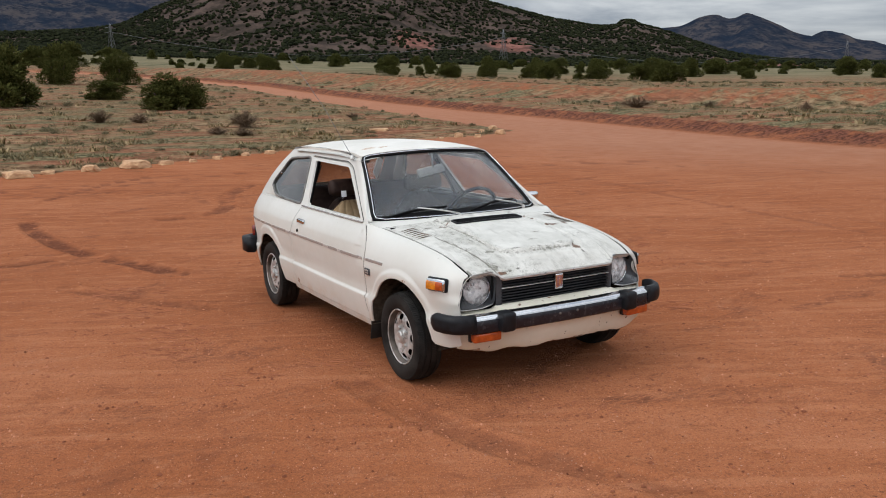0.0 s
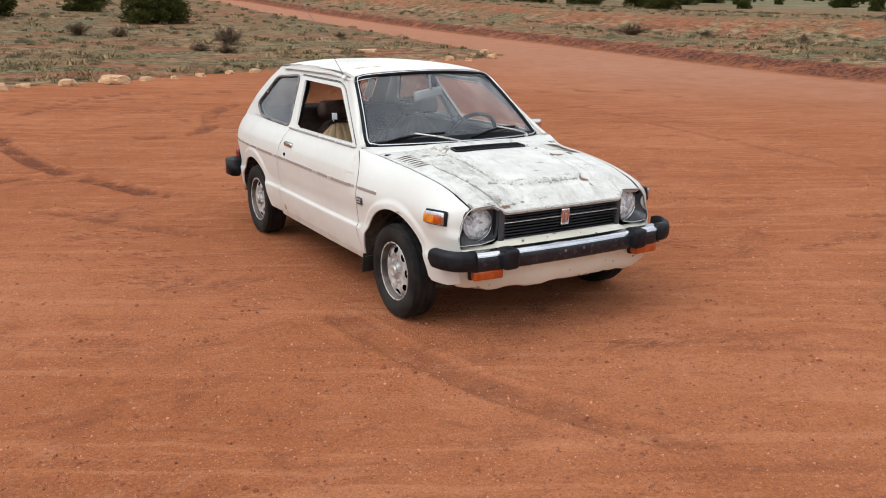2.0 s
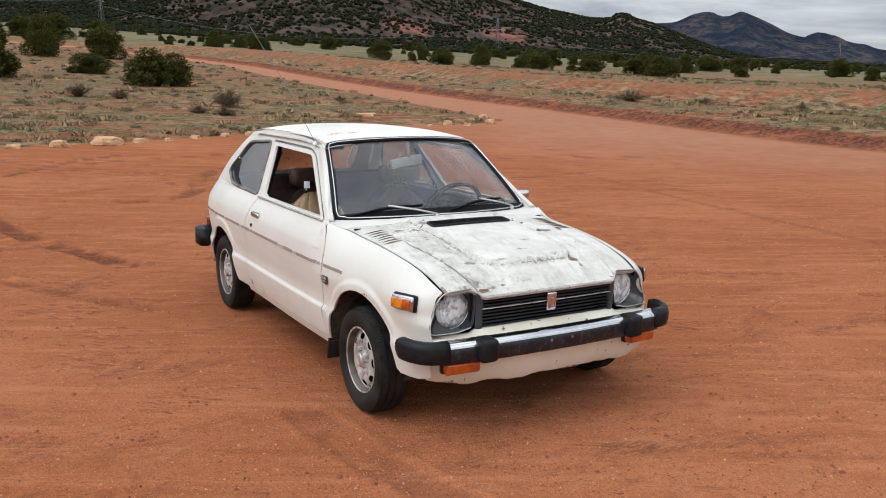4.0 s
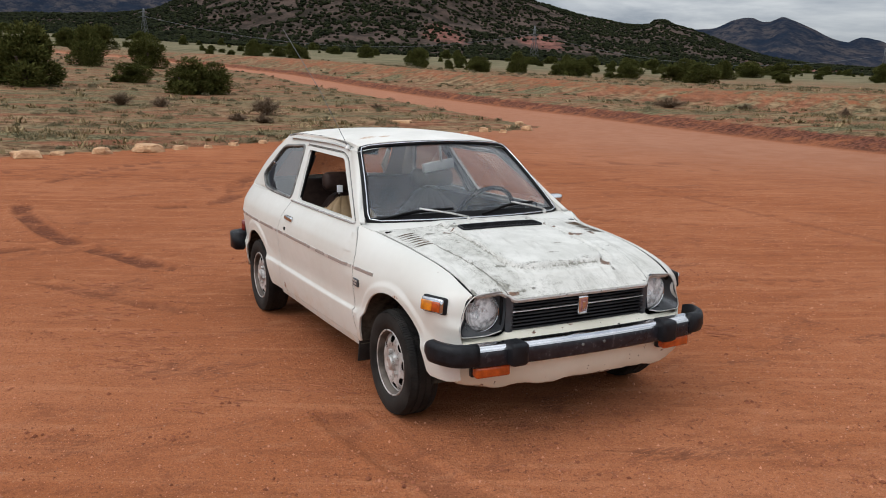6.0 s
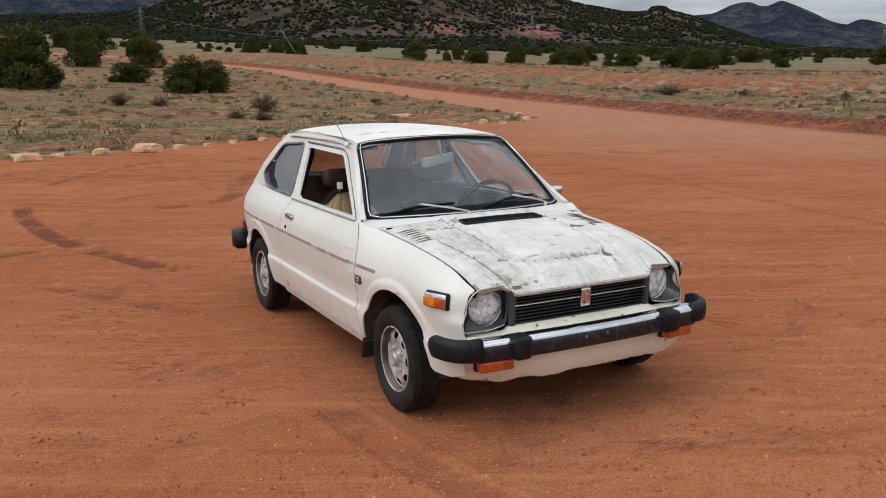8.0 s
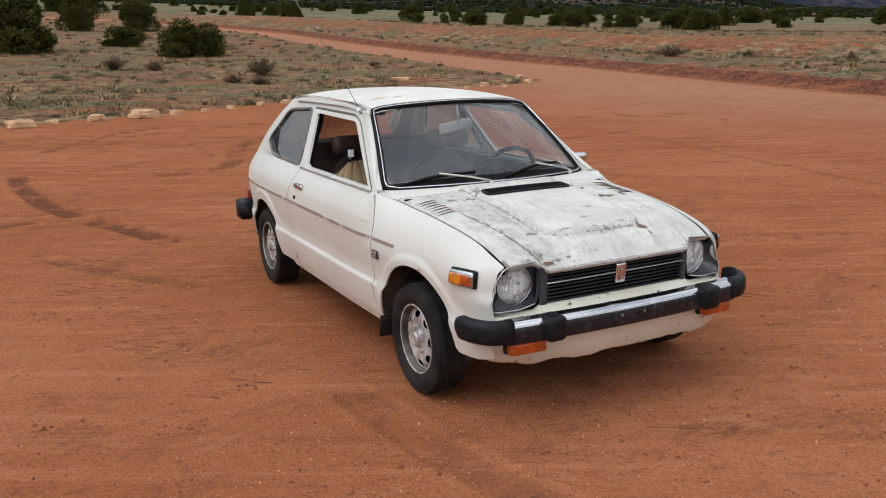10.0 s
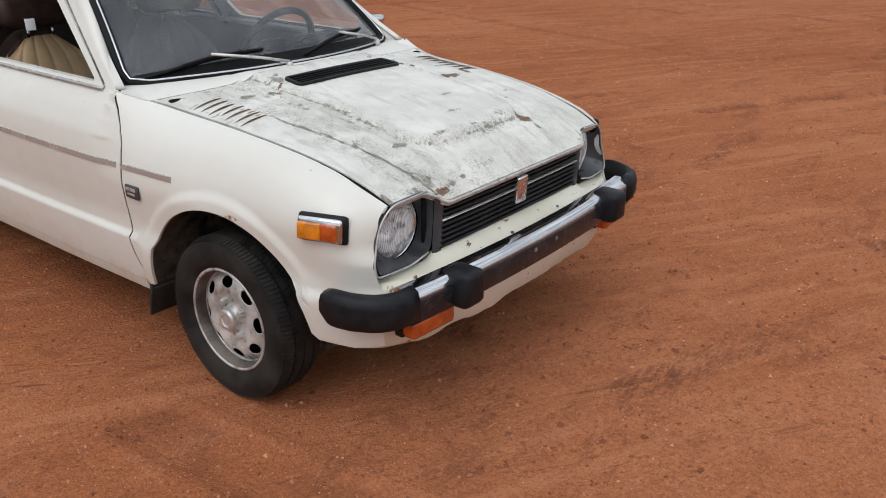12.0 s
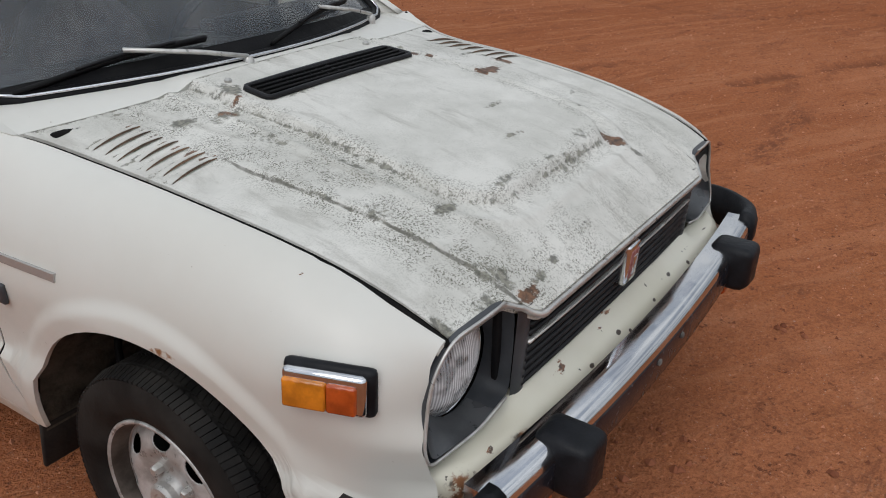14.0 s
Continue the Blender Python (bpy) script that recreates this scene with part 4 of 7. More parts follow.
def scrub():
    """Sage tufts and dry grass on the plain."""
    rng = np.random.RandomState(5)
    count = 42000
    az = np.radians(rng.uniform(-12, 66, count))
    r = 18 + 100 * rng.random(count) ** 1.5
    x, y = HUB.x + r * np.sin(az), HUB.y + r * np.cos(az)
    _, dirt, *_ = land(x, y)
    keep = (dirt < 0.35) & (ripple(x, y, 7, 41) + 0.6 * ripple(x, y, 2.2, 43) + rng.uniform(-0.3, 0.3, count) > 0.02)
    x, y, r = x[keep], y[keep], r[keep]
    z = land(x, y)[0]
    verts, faces = [], []
    big = rng.random(len(x)) < 0.07
    for k in range(len(x)):
        h = rng.uniform(0.025, 0.07) * (2.8 if big[k] else 1.0)
        w = h * rng.uniform(2.0, 4.0)
        for q in range(16 if big[k] else 8):
            t, d = rng.uniform(0, 2 * math.pi), 0.5 * w * rng.random() ** 0.5
            c, s = math.cos(t), math.sin(t)
            bx, by = x[k] + d * c, y[k] + d * s
            e, f = rng.uniform(-1, 1) * 0.12 * w, rng.uniform(-1, 1) * 0.12 * w
            n = len(verts)
            verts += [(bx - e, by - f, z[k] - 0.02), (bx + e, by + f, z[k] - 0.02), (bx + c * d * 0.4 + f, by + s * d * 0.4 - e, z[k] + h * rng.uniform(0.5, 1.1) * (1.15 - d / w))]
            faces.append((n, n + 1, n + 2))
    tagged(mesh_object("scrub_grass", verts, faces, SAGE), "dry grass and grey-green sage tufts", "grass", kind="stuff")
    # low rounded sage clumps between the grass
    pick = random.Random(55)
    verts, faces = [], []
    places = [(19.5 + 95 * pick.random() ** 1.4, radians(pick.uniform(-12, 66)), pick.random()) for _ in range(2300)]
    px, py = np.array([HUB.x + r * math.sin(a) for r, a, _ in places]), np.array([HUB.y + r * math.cos(a) for r, a, _ in places])
    here, patchy = land(px, py), ripple(px, py, 9, 47)
    for k, (r, a, chance) in enumerate(places):
        cx, cy = float(px[k]), float(py[k])
        if here[1][k] > 0.3 or chance > 0.55 + 0.9 * patchy[k]:
            continue
        tall = pick.uniform(0.08, 0.24) * (1.5 if pick.random() < 0.12 else 1.0)
        wide, spot = tall * pick.uniform(0.9, 1.7), Vector((cx, cy, float(here[0][k])))

        def shape(g):
            out = Vector((g.gauss(0, 1), g.gauss(0, 1), abs(g.gauss(0.3, 0.7)))).normalized()
            return spot + Vector((out.x * wide, out.y * wide, out.z * tall * 0.8)) * g.uniform(0.35, 1.0), (out + Vector((0, 0, 0.35))).normalized()

        more, tris = sprays(pick, 110, shape, 0.020 + 0.0005 * r)
        faces += [tuple(i + len(verts) for i in f) for f in tris]
        verts += more
    tagged(mesh_object("sage_brush", verts, faces, SAGE_GREEN), "low grey-green sage clumps on the plain", "sage brush", kind="stuff")


scrub()


def rock(seed):
    rng = random.Random(seed)
    bm = bmesh.new()
    bmesh.ops.create_icosphere(bm, subdivisions=3, radius=0.5)
    for v in bm.verts:
        d = v.co.normalized()
        v.co.x, v.co.y, v.co.z = (abs(c) ** 0.6 * (1 if c > 0 else -1) * 0.42 for c in d)
        v.co *= 1 + 0.35 * noise.noise(d * 1.3 + Vector((seed * 3.1, 0, 0))) + 0.10 * noise.noise(d * 4 + Vector((0, seed, 0)))
        for axis in ((1, 0.2, 0.1), (-0.3, 1, 0.2), (0.1, 0.3, 1), (-1, -0.4, 0.5)):
            a = Vector(axis).normalized()
            over = v.co.dot(a) - 0.36 - 0.04 * rng.random()
            if over > 0:
                v.co -= a * over * 0.85
        v.co.z = v.co.z + 0.35
    ob = part("rock", bm, ROCK, None, smooth=False)
    return tagged(ob, "tan sandstone rock lying along the edge of the dirt lot", "rock", "rocks along the lot")


put_all([rock(s) for s in (1, 2, 3, 4)], [(-1.9, 15.9, 0.66, 0.24), (-1.3, 16.3, 0.36, 0.15), (-0.4, 16.3, 0.42, 0.24), (0.6, 16.6, 0.70, 0.28), (1.4, 17.0, 0.38, 0.17), (2.1, 17.2, 0.25, 0.14),
        (2.8, 17.6, 0.30, 0.16), (3.7, 18.1, 0.27, 0.15), (4.4, 18.2, 0.32, 0.18), (11.6, 20.2, 0.33, 0.24), (12.1, 19.8, 0.30, 0.18), (13.4, 20.4, 0.40, 0.26), (14.7, 22.9, 0.34, 0.2), (10.7, 19.8, 0.2, 0.14), (10.2, 23.5, 0.9, 0.14), (13.2, 21.3, 0.26, 0.2)])


def stone(seed):
    bm = bmesh.new()
    bmesh.ops.create_icosphere(bm, subdivisions=2, radius=0.5)
    for v in bm.verts:
        v.co *= 1 + 0.5 * noise.noise(v.co * 2.2 + Vector((seed * 2.7, 1, 0)))
        v.co.z = v.co.z * 0.9 + 0.38
    return tagged(part("stone", bm, PEBBLE, None, smooth=False), "small reddish stone lying on the red dirt", "stone", "loose stones on the dirt")


put_all([stone(s) for s in (1, 2, 3)], [(-1.15, 0.62, 0.035, 0.03), (-0.85, -0.21, 0.036, 0.034), (1.23, -0.51, 0.05, 0.02), (-0.10, -1.10, 0.028, 0.025), (-0.08, -1.15, 0.034, 0.02), (-0.055, -1.19, 0.036, 0.016),
        (-2.14, -0.25, 0.05, 0.02), (-0.83, -0.22, 0.02, 0.018), (0.68, -0.88, 0.03, 0.02), (-0.25, -1.7, 0.04, 0.03), (2.2, 1.0, 0.05, 0.04), (-1.6, 1.4, 0.04, 0.03), (1.9, -1.3, 0.035, 0.02)])


def grit():
    """Loose grit on the dirt, thickest where the walk comes nearest."""
    rng = np.random.RandomState(17)
    tet = np.array([(0.9, 0, -0.3), (-0.5, 0.85, -0.3), (-0.45, -0.8, -0.3), (0.05, 0.1, 0.62)])
    tri = np.array([(0, 1, 3), (1, 2, 3), (2, 0, 3)])
    count = 60000
    r = 0.8 + 14 * rng.random(count) ** 1.25
    az = np.radians(rng.uniform(-25, 105, count))
    x, y = HUB.x + 0.4 + r * np.sin(az), HUB.y + 0.5 + r * np.cos(az)
    size = 0.0021 + 0.0075 * rng.random(count) ** 11 + 0.00036 * r
    verts = tet[None] * rng.uniform(0.6, 1.4, (count, 4, 1)) * size[:, None, None] + np.stack([x, y, land(x, y)[0] + size * 0.25], 1)[:, None]
    faces = tri[None] + (np.arange(count) * 4)[:, None, None]
    tagged(mesh_object("grit", verts.reshape(-1, 3).tolist(), faces.reshape(-1, 3).tolist(), GRIT), "fine loose reddish grit on the dirt", "grit", kind="stuff")


grit()


def clods():
    """Crumbs of dirt in loose clusters, and the low ribs of tyre prints."""
    rng = np.random.RandomState(23)
    ball = np.array([(1, 0, 0), (0, 1, 0), (-1, 0, 0), (0, -1, 0), (0, 0, 0.8), (0.7, 0.7, -0.4), (-0.7, 0.7, -0.4), (-0.7, -0.7, -0.4), (0.7, -0.7, -0.4)])
    hull = np.array([(0, 1, 4), (1, 2, 4), (2, 3, 4), (3, 0, 4), (0, 5, 1), (1, 6, 2), (2, 7, 3), (3, 8, 0)])
    verts, faces, spots = [], [], []

    def add(x, y, sx, sy, sz, turn):
        c, s = math.cos(turn), math.sin(turn)
        p = ball * rng.uniform(0.7, 1.3, (9, 1)) * (sx, sy, sz)
        p = np.stack([p[:, 0] * c - p[:, 1] * s + x, p[:, 0] * s + p[:, 1] * c + y, p[:, 2] + sz * 0.35 + 0.001], 1)
        spots.append((x, y))
        faces.extend((hull + 9 * len(verts)).tolist())
        verts.append(p)

    for k in range(210):
        r, az = 1.4 + 9 * rng.random() ** 1.2, radians(rng.uniform(-25, 100))
        x, y = HUB.x + 0.4 + r * math.sin(az), HUB.y + 0.5 + r * math.cos(az)
        spread = rng.uniform(0.05, 0.30)
        for j in range(rng.randint(3, 22)):
            size = 0.0035 + 0.0085 * rng.random() ** 3 + 0.0005 * r
            add(x + rng.normal(0, spread), y + rng.normal(0, spread * 0.6), size, size * rng.uniform(0.7, 1.1), size * 0.75, rng.uniform(0, 6))
    for x, y, wide, deep in ((-1.52, 1.74, 0.30, 0.24), (-1.75, 1.35, 0.22, 0.16), (-1.40, 0.42, 0.14, 0.12), (-0.90, 0.46, 0.16, 0.08), (-1.74, 2.62, 0.26, 0.22), (-1.60, 3.30, 0.30, 0.25), (2.2, 1.6, 0.30, 0.22), (1.7, 0.4, 0.25, 0.16), (3.4, 2.9, 0.4, 0.3)):
        for row in np.arange(-deep, deep, 0.028):
            for col in np.arange(-wide, wide, 0.10):
                if rng.random() < 0.5:
                    u, v = col + rng.normal(0, 0.05), row + rng.normal(0, 0.004)
                    add(x + 0.73 * u + 0.68 * v, y - 0.68 * u + 0.73 * v, rng.uniform(0.022, 0.055), 0.0055, 0.0042, -0.75 + rng.normal(0, 0.08))
    verts, spots = np.array(verts), np.array(spots)
    verts[:, :, 2] += land(spots[:, 0], spots[:, 1])[0][:, None]
    tagged(mesh_object("dirt_clods", verts.reshape(-1, 3).tolist(), faces, CLOD), "crumbs of red dirt and ribbed tyre prints", "dirt", kind="stuff")


clods()


def pylon(x, y, h):
    base = new("pylon")
    base.matrix_world = pose(x, y, height(x, y) - 0.3, 0, 0, 30)
    w = h * 0.11
    for sx, sy in ((1, 1), (1, -1), (-1, 1), (-1, -1)):
        leg = part("leg", sweep([(sx * w, sy * w, 0), (sx * w * 0.28, sy * w * 0.28, h * 0.7), (sx * 0.15, sy * 0.15, h)], ring(0.11, 4), up=(0, 1, 0.01)), STEEL, base)
    for k in range(5):
        z0, z1 = h * 0.14 * k, h * 0.14 * (k + 1)
        a, b = w * (1 - 0.72 * z0 / (h * 0.7)), w * (1 - 0.72 * z1 / (h * 0.7))
        bm = sweep([(-a, -a, z0), (b, -b, z1), (b, b, z1), (-a, a, z0), (-b, -b, z1), (a, -a, z0)], ring(0.06, 4), up=(0.1, 0.2, 1))
        part("brace", bm, STEEL, base)
    for z in (0.72, 0.86):
        part("arm", sweep([(-h * 0.2, 0, h * z), (0, 0, h * (z + 0.05)), (h * 0.2, 0, h * z)], ring(0.1, 4), up=(0, 1, 0)), STEEL, base)
    return tagged(base, "grey steel lattice power pylon on the far plain", "pylon", "power pylons")


TOWERS = []
for az, d, h in ((8.3, 380, 14), (33.6, 400, 15), (54.9, 430, 13)):
    TOWERS.append((HUB.x + d * math.sin(radians(az)), HUB.y + d * math.cos(radians(az)), h))
    pylon(*TOWERS[-1])
for (ax, ay, ah), (bx, by, bh) in zip(TOWERS, TOWERS[1:]):
    a, b = Vector((ax, ay, height(ax, ay) + ah * 0.75)), Vector((bx, by, height(bx, by) + bh * 0.75))
    pts = [a.lerp(b, k / 16) - Vector((0, 0, 9 * 4 * (k / 16) * (1 - k / 16))) for k in range(17)]
    tagged(part("power_line", sweep(pts, ring(0.07, 4)), STEEL, None), "sagging grey power line between the pylons", "power line")

# ---- the car: x across (its right flank at -x), y to the rear from the front axle, z up ----
BELT = 0.851
narrow = curve((-0.62, -0.150), (-0.54, -0.118), (-0.45, -0.090), (-0.31, -0.067), (0.0, -0.035), (0.16, -0.020), (0.4, -0.008), (1.0, 0), (1.8, 0), (2.2, -0.005), (2.5, -0.020), (2.7, -0.050), (2.8, -0.085), (2.86, -0.14))
flank = curve((0.2, 0.690), (0.26, 0.716), (0.30, 0.729), (0.39, 0.744), (0.432, 0.7475), (0.447, 0.7325), (0.475, 0.7330), (0.56, 0.744), (0.655, 0.752), (0.72, 0.742), (0.78, 0.714), (BELT, 0.660))
hood_half = curve((-0.60, 0.520), (-0.49, 0.540), (-0.40, 0.549), (-0.30, 0.557), (-0.20, 0.566), (-0.10, 0.574), (0.0, 0.580), (0.1, 0.585), (0.262, 0.592), (0.33, 0.601), (0.40, 0.625), (0.478, 0.660))
hood_side = curve((-0.60, 0.630), (-0.49, 0.678), (-0.45, 0.697), (-0.40, 0.717), (-0.30, 0.746), (-0.20, 0.766), (-0.10, 0.780), (0.0, 0.791), (0.1, 0.800), (0.262, 0.811), (0.33, 0.819), (0.40, 0.832), (0.478, BELT))
hood_mid = curve((-0.56, 0.632), (-0.53, 0.650), (-0.45, 0.697), (-0.369, 0.728), (-0.2, 0.768), (0.0, 0.800), (0.2, 0.824), (0.33, 0.838))
FRONT_WHEEL, REAR_WHEEL = Vector((0, -0.012, 0.264)), Vector((0, 2.2, 0.264))


def flare(y, z):
    out = 0.0
    for c in (FRONT_WHEEL, REAR_WHEEL):
        rho = math.hypot(y - c.y, z - c.z - 0.012)
        out += 0.0105 * float(step(rho, 0.382, 0.350)) * (1 if z > c.z - 0.03 else math.exp(-(((z - c.z + 0.03) / 0.05) ** 2)))
    return out


curl = curve((-0.56, 0.080), (-0.50, 0.077), (-0.478, 0.070), (-0.455, 0.034), (-0.425, 0.008), (-0.38, 0.0))


def half(y, z):
    """Half the body's width at a place of its flank."""
    if y < 0.478 and 0.60 < z and z <= hood_side(y) + 0.004:
        top, inner = hood_side(y), hood_half(y)
        outer = flank(0.60) + narrow(y) - curl(y)
        t = min(1.0, (z - 0.60) / (top - 0.60))
        n = 1.8
        return inner + (outer - inner) * (1 - t**n) ** (1 / n) + flare(y, z) * (1 - t)
    if z > BELT:
        return flank(BELT) - (z - BELT) * 0.495 + narrow(y) * 0.9
    return flank(z) + narrow(y) + flare(y, z) - curl(y) * float(0.40 * step(z, 0.42, 0.48) + 0.60 * step(z, 0.53, 0.60))


def coons(bottom, top, left, right, n, rows, power=1.0):
    """Points between four border lines of (y, z)."""
    out = []
    b0, b1, t0, t1 = Vector(bottom[0]), Vector(bottom[-1]), Vector(top[0]), Vector(top[-1])
    spans = [math.dist(p, q) for p, q in zip(bottom, bottom[1:])]
    total, acc, us = sum(spans), 0.0, [0.0]
    for s in spans:
        acc += s
        us.append(acc / total)
    ys = [(p[0] - bottom[0][0]) / (bottom[-1][0] - bottom[0][0]) for p in bottom]
    us = [0.35 * u + 0.65 * y for u, y in zip(us, ys)]
    for r in range(rows + 1):
        v = 1 - (1 - r / rows) ** power
        lv, rv = along(left, v), along(right, v)
        row = []
        for p, u in zip(bottom, us):
            b, t = Vector(p), along(top, u)
            row.append(b * (1 - v) + t * v + lv * (1 - u) + rv * u - (b0 * (1 - u) + b1 * u) * (1 - v) - (t0 * (1 - u) + t1 * u) * v)
        out.append(row)
    return out


def arch(c, a, b, start, stop, n, lift=0.012):
    """Points of a wheel opening, by angle in degrees from the rear."""
    return [(c.y + a * math.cos(radians(start + (stop - start) * k / n)), c.z + lift + b * math.sin(radians(start + (stop - start) * k / n))) for k in range(n + 1)]


def flank_panel(name, sheet, side, parent, label="", material=None, turn_in=0.009):
    rows = [[(side * half(p[0], p[1]), p[0], p[1]) for p in row] for row in sheet]
    
    def rim(co):
        along_hood = co.y < 0.47 and co.z > hood_side(co.y) - 0.012
        if co.y < -0.45 and not along_hood:
            return (-side * 0.004, 0.016, 0)
        return (0, 0, -0.030 if co.y > -0.45 else -0.008) if along_hood else (-side * turn_in, 0, 0)

    return part(name, edged(grid_bm(rows), rim), material or PAINT, parent, label)


def flat_panel(name, outline, holes, side, parent, material, label="", turn_in=0.03, out=0.0, step_len=0.03):
    """A panel of the upper flank with openings cut through it."""
    bm, edges = bmesh.new(), []
    for loop in (outline, *holes):
        vs = [bm.verts.new((side * (half(p[0], max(p[1], BELT)) + out), p[0], p[1])) for p in dense(loop, step_len)]
        edges += [bm.edges.new((a, b)) for a, b in zip(vs, vs[1:] + vs[:1])]
    bmesh.ops.triangle_fill(bm, use_beauty=True, edges=edges, normal=(side, 0, 0.35))
    return part(name, edged(bm, (-side * turn_in, 0, 0)), material, parent, label)


def on_flank(side, y, z, out=0.0):
    return Vector((side * (half(y, z) + out), y, z))


DOOR_FRONT = [(0.338, 0.290), (0.362, 0.33), (0.384, 0.38), (0.394, 0.43), (0.395, 0.50), (0.390, 0.58), (0.389, 0.665), (0.396, 0.719), (0.419, 0.768), (0.445, 0.808), (0.483, BELT)]
DOOR_REAR = [(1.585, 0.290), (1.625, 0.37), (1.655, 0.50), (1.636, 0.655), (1.615, 0.76), (1.600, BELT)]
QUARTER_WINDOW = [(1.806, 1.180), (2.236, 1.152), (2.455, 0.944), (2.255, 0.874), (2.080, 0.864), (1.640, 0.858)]
DOOR_WINDOW = [(1.690, 1.158), (1.060, 1.146), (0.592, 0.862), (1.512, 0.862)]


def gap(line, d):
    return [(y + d, z) for y, z in line]


def build_side(side, car):
    words = "passenger" if side < 0 else "driver"
    front = [(-0.540, 0.335), (-0.50, 0.318), (-0.45, 0.305), (-0.395, 0.300), (-0.350, 0.305)] + arch(FRONT_WHEEL, 0.318, 0.322, 172, 4, 30) + [(0.306, 0.288), (0.316, 0.285), (0.332, 0.285)]
    top = [(-0.486, hood_side(-0.486))] + [(y / 100, hood_side(y / 100)) for y in range(-46, 47, 4)] + [(0.477, hood_side(0.477))]
    left = [(-0.540, 0.335), (-0.538, 0.40), (-0.520, 0.450), (-0.503, 0.490), (-0.495, 0.53), (-0.483, 0.60), (-0.481, 0.65), (-0.486, hood_side(-0.486))]
    fender = flank_panel("front_fender", coons(front, top, left, gap(DOOR_FRONT, -0.007), 0, 84, 1.5), side, car, "white front fender with a chipped wheel arch lip" if side < 0 else "")
    bottom = [(0.338 + (1.585 - 0.338) * k / 46, 0.290) for k in range(47)]
    top = [(0.483 + (1.600 - 0.483) * k / 46, BELT) for k in range(47)]
    door = flank_panel("door", coons(bottom, top, DOOR_FRONT, DOOR_REAR, 0, 100), side, car, "white door with a chrome handle and a rusty lower edge")
    quarter = [(1.591, 0.290), (1.64, 0.275), (1.70, 0.268), (1.80, 0.266)] + [(1.858, 0.272)] + arch(REAR_WHEEL, 0.332, 0.300, 178, 4, 30) + [(2.545, 0.272), (2.62, 0.275), (2.72, 0.285), (2.80, 0.300)]
    rear = [(2.80, 0.300), (2.835, 0.42), (2.840, 0.56), (2.825, 0.70), (2.790, 0.78), (2.735, BELT)]
    top = [(1.606 + (2.735 - 1.606) * k / 40, BELT) for k in range(41)]
    flank_panel("rear_quarter_panel", coons(quarter, top, gap(DOOR_REAR, 0.006), rear, 0, 90), side, car)
    flank_panel("sill", coons([(0.365 + 1.307 * k / 30, 0.247) for k in range(31)], [(0.365 + 1.307 * k / 30, 0.288) for k in range(31)], [(0.365, 0.247), (0.365, 0.288)], [(1.672, 0.247), (1.672, 0.288)], 0, 6), side, car, turn_in=0.05)
    frame = [(0.487, BELT), (0.745, 1.014), (0.955, 1.144), (1.030, 1.192), (1.12, 1.226), (1.45, 1.244), (2.05, 1.241), (2.25, 1.224), (2.42, 1.130), (2.595, 1.000), (2.735, BELT)]
    opening = [(1.608, BELT), (1.764, 1.185), (1.112, 1.176), (0.997, 1.143), (0.542, BELT)]
    outline = frame + [(2.1, BELT)] + [opening[0]] + rounded(opening[1:4], 0.03, 3, False) + [opening[4]]
    flat_panel("body_side_frame", outline, [rounded(QUARTER_WINDOW, 0.05, 5)], side, car, PAINT)
    ring_out = [(1.603, BELT + 0.001)] + rounded([(1.751, 1.179), (1.109, 1.170), (1.001, 1.139)], 0.03, 3, False) + [(0.546, BELT + 0.001)]
    flat_panel("window_frame", ring_out, [rounded(DOOR_WINDOW, 0.03, 4)], side, door, PAINT, out=0.004, turn_in=0.022)
    seal = [on_flank(side, p[0], p[1], 0.002) for p in dense(rounded(QUARTER_WINDOW, 0.05, 5), 0.03)]
    part("window_seal", sweep(seal, [(-0.008, -0.006), (0.007, -0.006), (0.009, 0.002), (0.004, 0.006), (-0.006, 0.006)], True, up=(side, 0, 0.35)), OLD_SEAL, car, "grey perished rubber seal")
    pane = [on_flank(side, p[0], p[1], -0.008) for p in dense(rounded(QUARTER_WINDOW, 0.05, 5), 0.04)]
    bm = bmesh.new()
    vs = [bm.verts.new(p) for p in pane]
    bm.faces.new(vs)
    bmesh.ops.triangulate(bm, faces=bm.faces[:])
    glass = part("quarter_window", bm, SIDE_GLASS, car, "dusty fixed rear side window", smooth=False)
    glass.visible_shadow = False
    for y, z in ((1.795, 1.132), (2.330, 1.030)):
        knob = lathe([(0.0, 0.008), (0.006, 0.009), (0.010, 0.005), (0.011, 0)], 12)
        part("window_catch", moved(knob, Matrix.Translation(on_flank(side, y, z, -0.006)) @ Matrix.Scale(side, 4, (1, 0, 0))), CHROME, glass)
    strip = [(-0.008, -0.003), (0.004, -0.003), (0.006, 0.001), (0.003, 0.005), (-0.008, 0.005)]
    line = [on_flank(side, y, BELT - 0.002, 0.004) for y in np.linspace(0.550, 1.600, 24)]
    part("belt_strip", sweep(line, strip, up=(0, 0, 1)), MOULDING, door)
    drip = [on_flank(side, y, z, 0.004) for y, z in ((1.030, 1.196), (1.12, 1.230), (1.3, 1.242), (1.6, 1.248), (2.05, 1.245), (2.24, 1.228))]
    part("drip_rail", sweep(rounded(drip, 0.06, 4, False), [(-0.004, -0.005), (0.008, -0.005), (0.009, 0.002), (0.002, 0.004)], up=(0, 0, 1)), OLD_SEAL, car)
    rows = []
